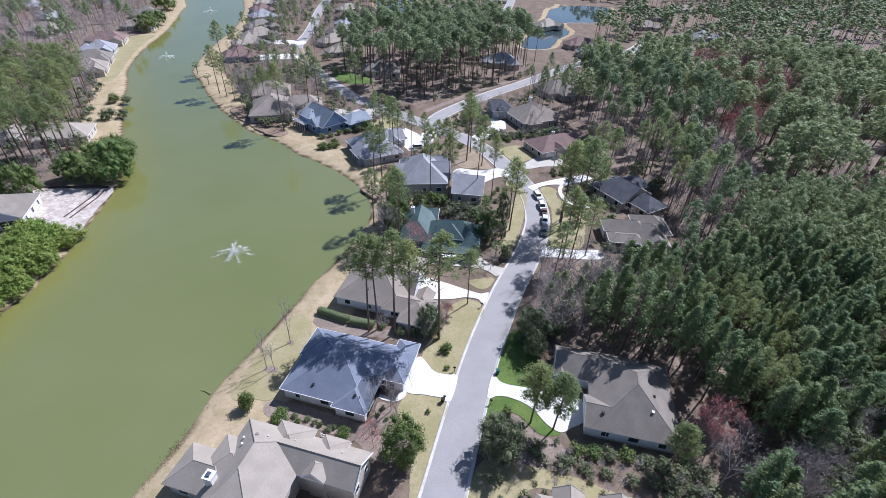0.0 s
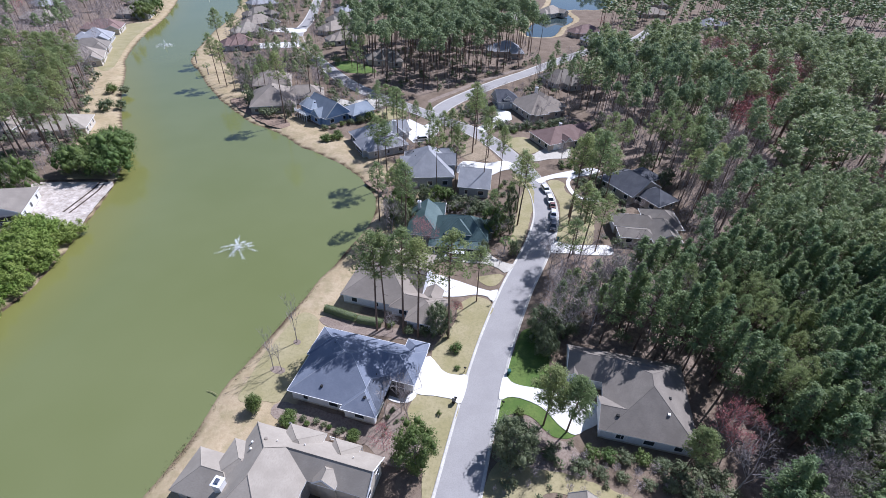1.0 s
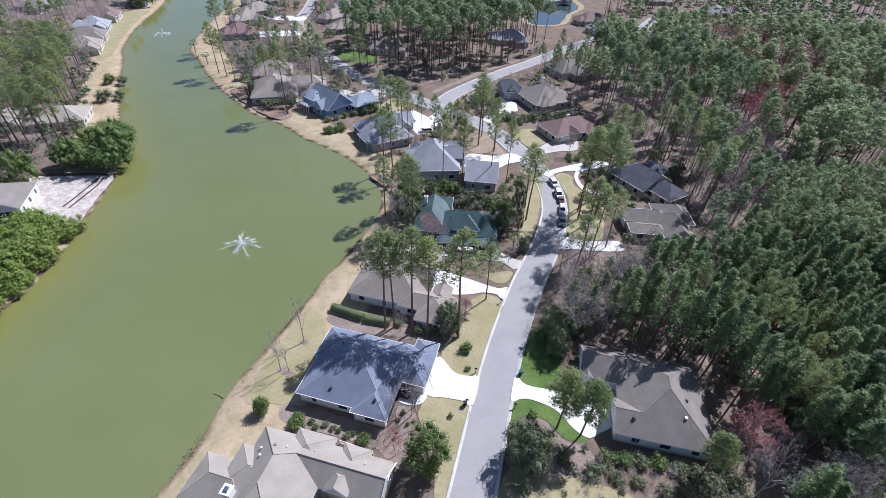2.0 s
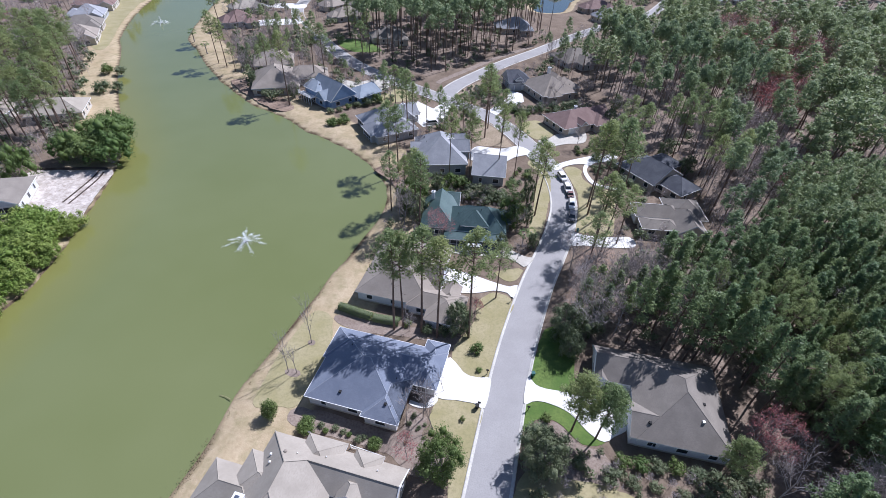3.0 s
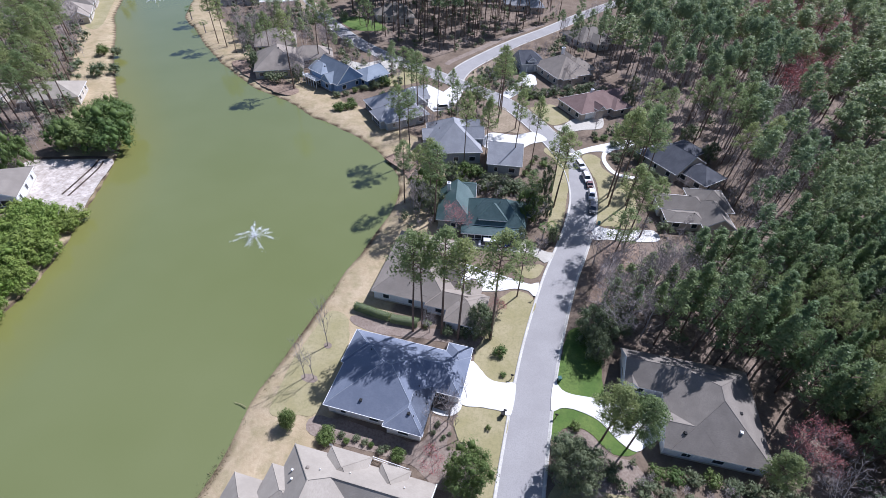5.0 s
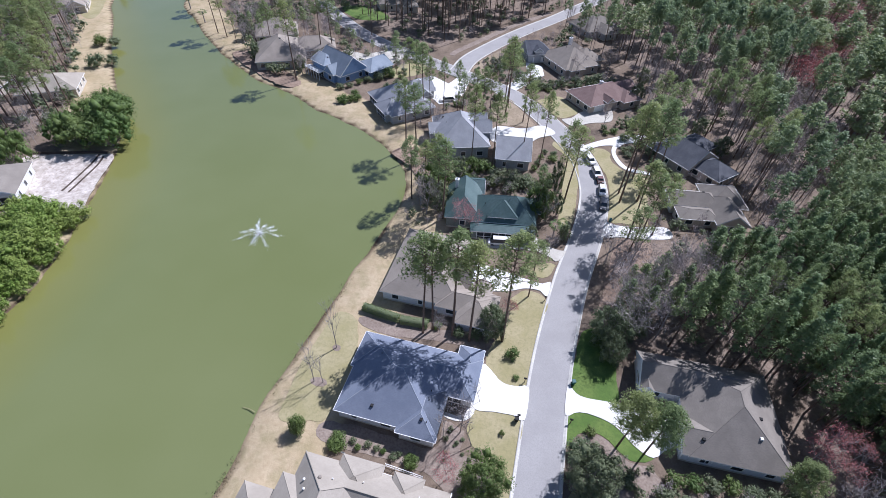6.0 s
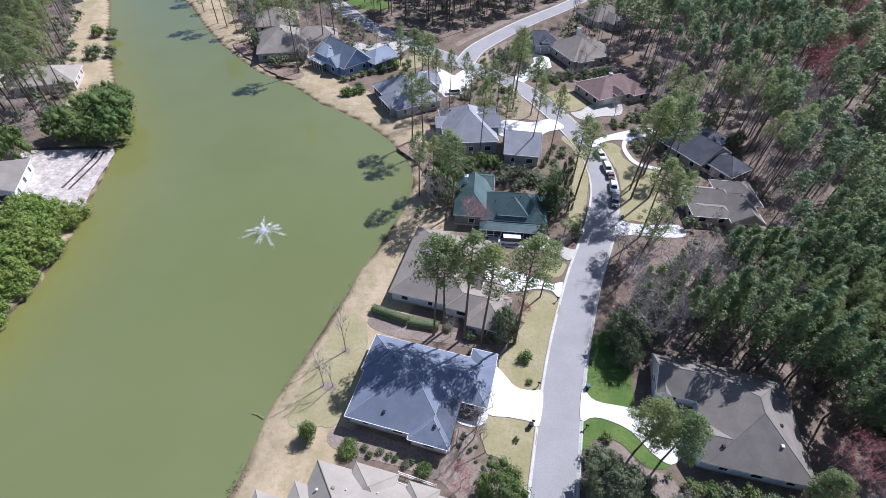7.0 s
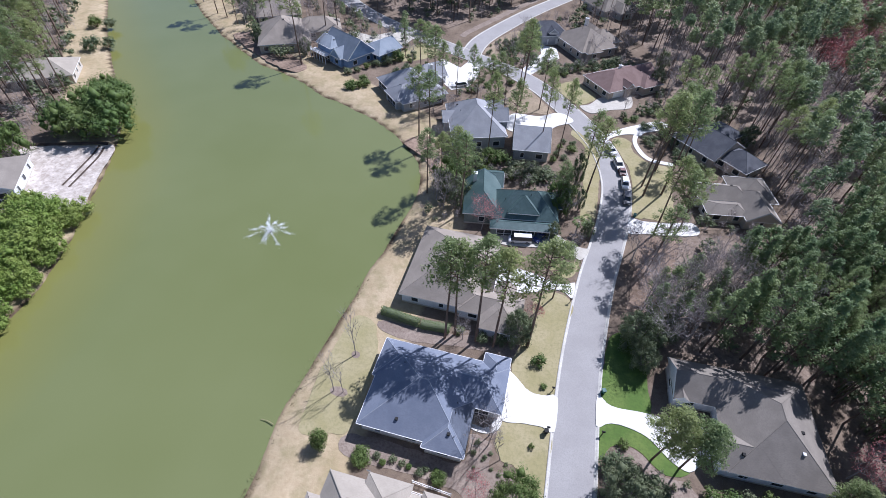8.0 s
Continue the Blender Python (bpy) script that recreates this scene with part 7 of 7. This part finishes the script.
WHITE_PAINT, DARK_PAINT, RED_PAINT, BLUE_PAINT = (car_paint("white_paint", (0.78, 0.78, 0.78)), car_paint("dark_paint", (0.03, 0.035, 0.045)),
                                                  car_paint("rust_red_paint", (0.16, 0.06, 0.05)), car_paint("blue_paint", (0.02, 0.04, 0.16)))
car(8.4, 135.0, 116, WHITE_PAINT, "white car parked at the kerb")
car(10.4, 128.6, 106, WHITE_PAINT, "white sport utility car parked at the kerb", 4.9, 1.75)
car(11.5, 125.0, 100, RED_PAINT, "small rust-red cart parked between white cars", 2.4, 1.5)
car(12.1, 120.2, 94, WHITE_PAINT, "white car parked on the street")
car(12.5, 114.0, 90, DARK_PAINT, "dark blue-black car parked on the street", 4.9, 1.7)
car(-11.4, 91.6, 12, WHITE_PAINT, "white van parked on a driveway", 5.2, 2.0, True)
car(-6.8, 94.0, 60, BLUE_PAINT, "dark blue car parked under trees")
car(-41.6, 159.8, 30, WHITE_PAINT, "white pickup parked on a concrete court", 5.2, 1.7)


# ---- lake fountains ----
def fountain(x, y, label, size=1.0):
    rng = np.random.default_rng(int(abs(x)))
    fo = root("fountain", at(x, y, WATER_Z, 0, size), label, "fountain", "lake fountains")
    put("float", Shape().tube([(0, 0, -0.1), (0, 0, 0.12)], [0.55, 0.5], 12).mesh("float", BLACK_RUBBER), fo)
    z = rng.uniform(0, 1, 420) ** 1.2
    r = 0.10 + 0.30 * (1 - z)
    v, f = sprays(rng, np.column_stack([rng.normal(0, r), rng.normal(0, r), 0.1 + 3.0 * z]), 0.20, 0.10, 0.6)
    put("jet", mesh_of("jet", v, f, SPRAY), fo, "white upright water jet")
    for k in range(11):
        a = 2 * math.pi * k / 11 + rng.uniform(-0.3, 0.3)
        reach = rng.uniform(2.6, 5.4)
        s = np.concatenate([rng.uniform(0.1, 1, 70), rng.normal(0.85, 0.16, 80)])
        spread = 0.05 + 0.17 * np.abs(s)
        h = np.maximum(0.04, 0.9 * np.sin(math.pi * np.minimum(1, 0.1 + 0.9 * s)) * rng.uniform(0.2, 1, 150))
        arm = np.column_stack([math.cos(a) * s * reach + rng.normal(0, spread), math.sin(a) * s * reach + rng.normal(0, spread), h])
        v, f = sprays(rng, arm, 0.17, 0.075, 1.6)
        put("spray", mesh_of("spray", v, f, SPRAY), fo, "arching white spray")
    q = np.column_stack([rng.normal(0, 0.9, 150), rng.normal(0, 0.9, 150), rng.uniform(0.03, 0.06, 150)])
    v, f = sprays(rng, q, 0.16, 0.10, 6.0)
    put("foam", mesh_of("foam", v, f, SPRAY), fo)


fountain(-67.5, 79.5, "white fountain spraying on the green lake", 1.0)
fountain(-228, 242, "white fountain spraying on the green lake", 1.15)
fountain(-308, 389, "distant white fountain spraying on the lake", 1.15)


# ---- street and garden furniture ----
def mailbox(x, y, turn):
    m = root("mailbox", at(x, y, 0.1, turn), "dark mailbox on a post beside the kerb", "mailbox", "kerbside mailboxes")
    put("post", Shape().box(-0.06, -0.06, -0.1, 0.06, 0.06, 1.1).mesh("post", BARK), m)
    b = Shape()
    prof = [(math.cos(a) * 0.13, 1.22 + math.sin(a) * 0.13) for a in np.linspace(0, math.pi, 7)] + [(-0.13, 1.08), (0.13, 1.08)]
    for e in (-0.26, 0.26):
        b.poly([(e, y2, z2) for y2, z2 in prof])
    for k in range(len(prof)):
        (a0, b0), (a1, b1) = prof[k], prof[(k + 1) % len(prof)]
        b.poly([(-0.26, a0, b0), (0.26, a0, b0), (0.26, a1, b1), (-0.26, a1, b1)])
    put("box", b.mesh("box", BLACK_RUBBER), m)


TEAL = surface("teal_plastic", (0.01, 0.09, 0.085), (0.015, 0.12, 0.11), None, 1.0, 6.0, 0.45, 0.0)


def wheelie_bin(x, y, turn, mat, label):
    b = root("wheelie_bin", at(x, y, 0.1, turn), label, "bin")
    s = Shape()
    lo, hi = 0.24, 0.31
    c = [(-lo, -lo, 0.1), (lo, -lo, 0.1), (lo, lo, 0.1), (-lo, lo, 0.1), (-hi, -hi, 0.98), (hi, -hi, 0.98), (hi, hi, 0.98), (-hi, hi, 0.98)]
    for q in ((0, 3, 2, 1), (4, 5, 6, 7), (0, 1, 5, 4), (1, 2, 6, 5), (2, 3, 7, 6), (3, 0, 4, 7)):
        s.poly([c[k] for k in q])
    put("body", s.mesh("body", mat), b)
    put("lid", Shape().box(-0.33, -0.35, 0.98, 0.33, 0.33, 1.07).mesh("lid", mat), b)
    for sx in (-0.25, 0.25):
        put("wheel", Shape().tube([(sx - 0.04, 0.25, 0.1), (sx + 0.04, 0.25, 0.1)], [0.12, 0.12], 10).mesh("wheel", BLACK_RUBBER), b)


mailbox(-0.75, 49.4, 0)
mailbox(-0.6, 56.6, 0)
mailbox(1.0, 77.0, 0)
mailbox(7.9, 51.0, 180)
mailbox(14.4, 101.0, 180)
wheelie_bin(-1.0, 48.9, 10, BLACK_RUBBER, "black wheeled bin beside a driveway")
wheelie_bin(7.9, 58.6, 20, TEAL, "teal wheeled bin on the kerb")
wheelie_bin(14.3, 107.8, 0, TEAL, "teal wheeled bin at the kerb")


def deck_rail(x, y, turn, length):
    d = root("deck_railing", at(x, y, 0, turn), "white wooden deck railing behind a house", "railing")
    n = int(length / 1.5)
    for k in range(n + 1):
        put("post", Shape().box(-0.06, -0.06, 0, 0.06, 0.06, 1.15).mesh("post", WHITE_TRIM), d, m=at(length * k / n, 0))
    for z in (0.25, 1.0):
        put("rail", Shape().box(0, -0.04, z, length, 0.04, z + 0.07).mesh("rail", WHITE_TRIM), d)
    for k in range(int(length / 0.28)):
        put("slat", Shape().box(-0.025, -0.02, 0.25, 0.025, 0.02, 1.0).mesh("slat", WHITE_TRIM), d, m=at(0.14 + 0.28 * k, 0))


deck_rail(-19.6, 34.6, -3, 6.0)
deck_rail(-19.6, 36.0, -3, 6.0)
dish = root("satellite_dish", at(-25.6, 34.6, 0), "white satellite dish on a roof edge", "dish")
s = Shape()
for r0, r1, z0, z1 in ((0.0, 0.2, 0.0, 0.02), (0.2, 0.38, 0.02, 0.09)):
    for k in range(14):
        a, b = 2 * math.pi * k / 14, 2 * math.pi * (k + 1) / 14
        s.poly([(r0 * math.cos(a), z0 - 0.1, r0 * math.sin(a) + 4.5), (r1 * math.cos(a), z1 - 0.1, r1 * math.sin(a) + 4.5), (r1 * math.cos(b), z1 - 0.1, r1 * math.sin(b) + 4.5), (r0 * math.cos(b), z0 - 0.1, r0 * math.sin(b) + 4.5)])
put("reflector", s.mesh("reflector", WHITE_TRIM), dish)
put("mast", Shape().tube([(0, 0, 0), (0, 0, 4.45)], [0.04, 0.03], 6).mesh("mast", STEEL), dish)
log = Shape().tube([(-46.6, 39.0, -0.62), (-45.4, 39.0, -0.56), (-44.1, 38.7, -0.5)], [0.05, 0.07, 0.08], 6)
tagged(put("driftwood_log", log.mesh("driftwood_log", DORMANT)), "pale dead branch lying in the shallows", "log")


# dry reeds and grass along the water's edge
rng = np.random.default_rng(77)
DRY = foliage("dry_reeds", (0.13, 0.095, 0.055), (0.27, 0.205, 0.125), (0.17, 0.15, 0.07), 0.2, 0.9)
edge = smooth_line(EAST_BANK[1:22], 0.10)
edge = edge[rng.uniform(size=len(edge)) < 0.3 + 0.6 * (np.sin(edge[:, 1] * 0.31) > -0.2)]
edge = np.vstack([edge + np.array([0.9, 0.3]), smooth_line(WEST_BANK[5:], 0.2) - np.array([0.7, 0.0])])
spot = np.repeat(edge, 2, 0) + rng.normal(0, 0.55, (2 * len(edge), 2))
v, f = sprays(rng, np.column_stack([spot, rng.uniform(-0.72, -0.45, len(spot))]), 0.4, 0.09, 0.2)
tagged(put("shore_reeds", mesh_of("shore_reeds", v, f, DRY)), "dry brown reeds along the waterline", "reeds", kind="stuff")
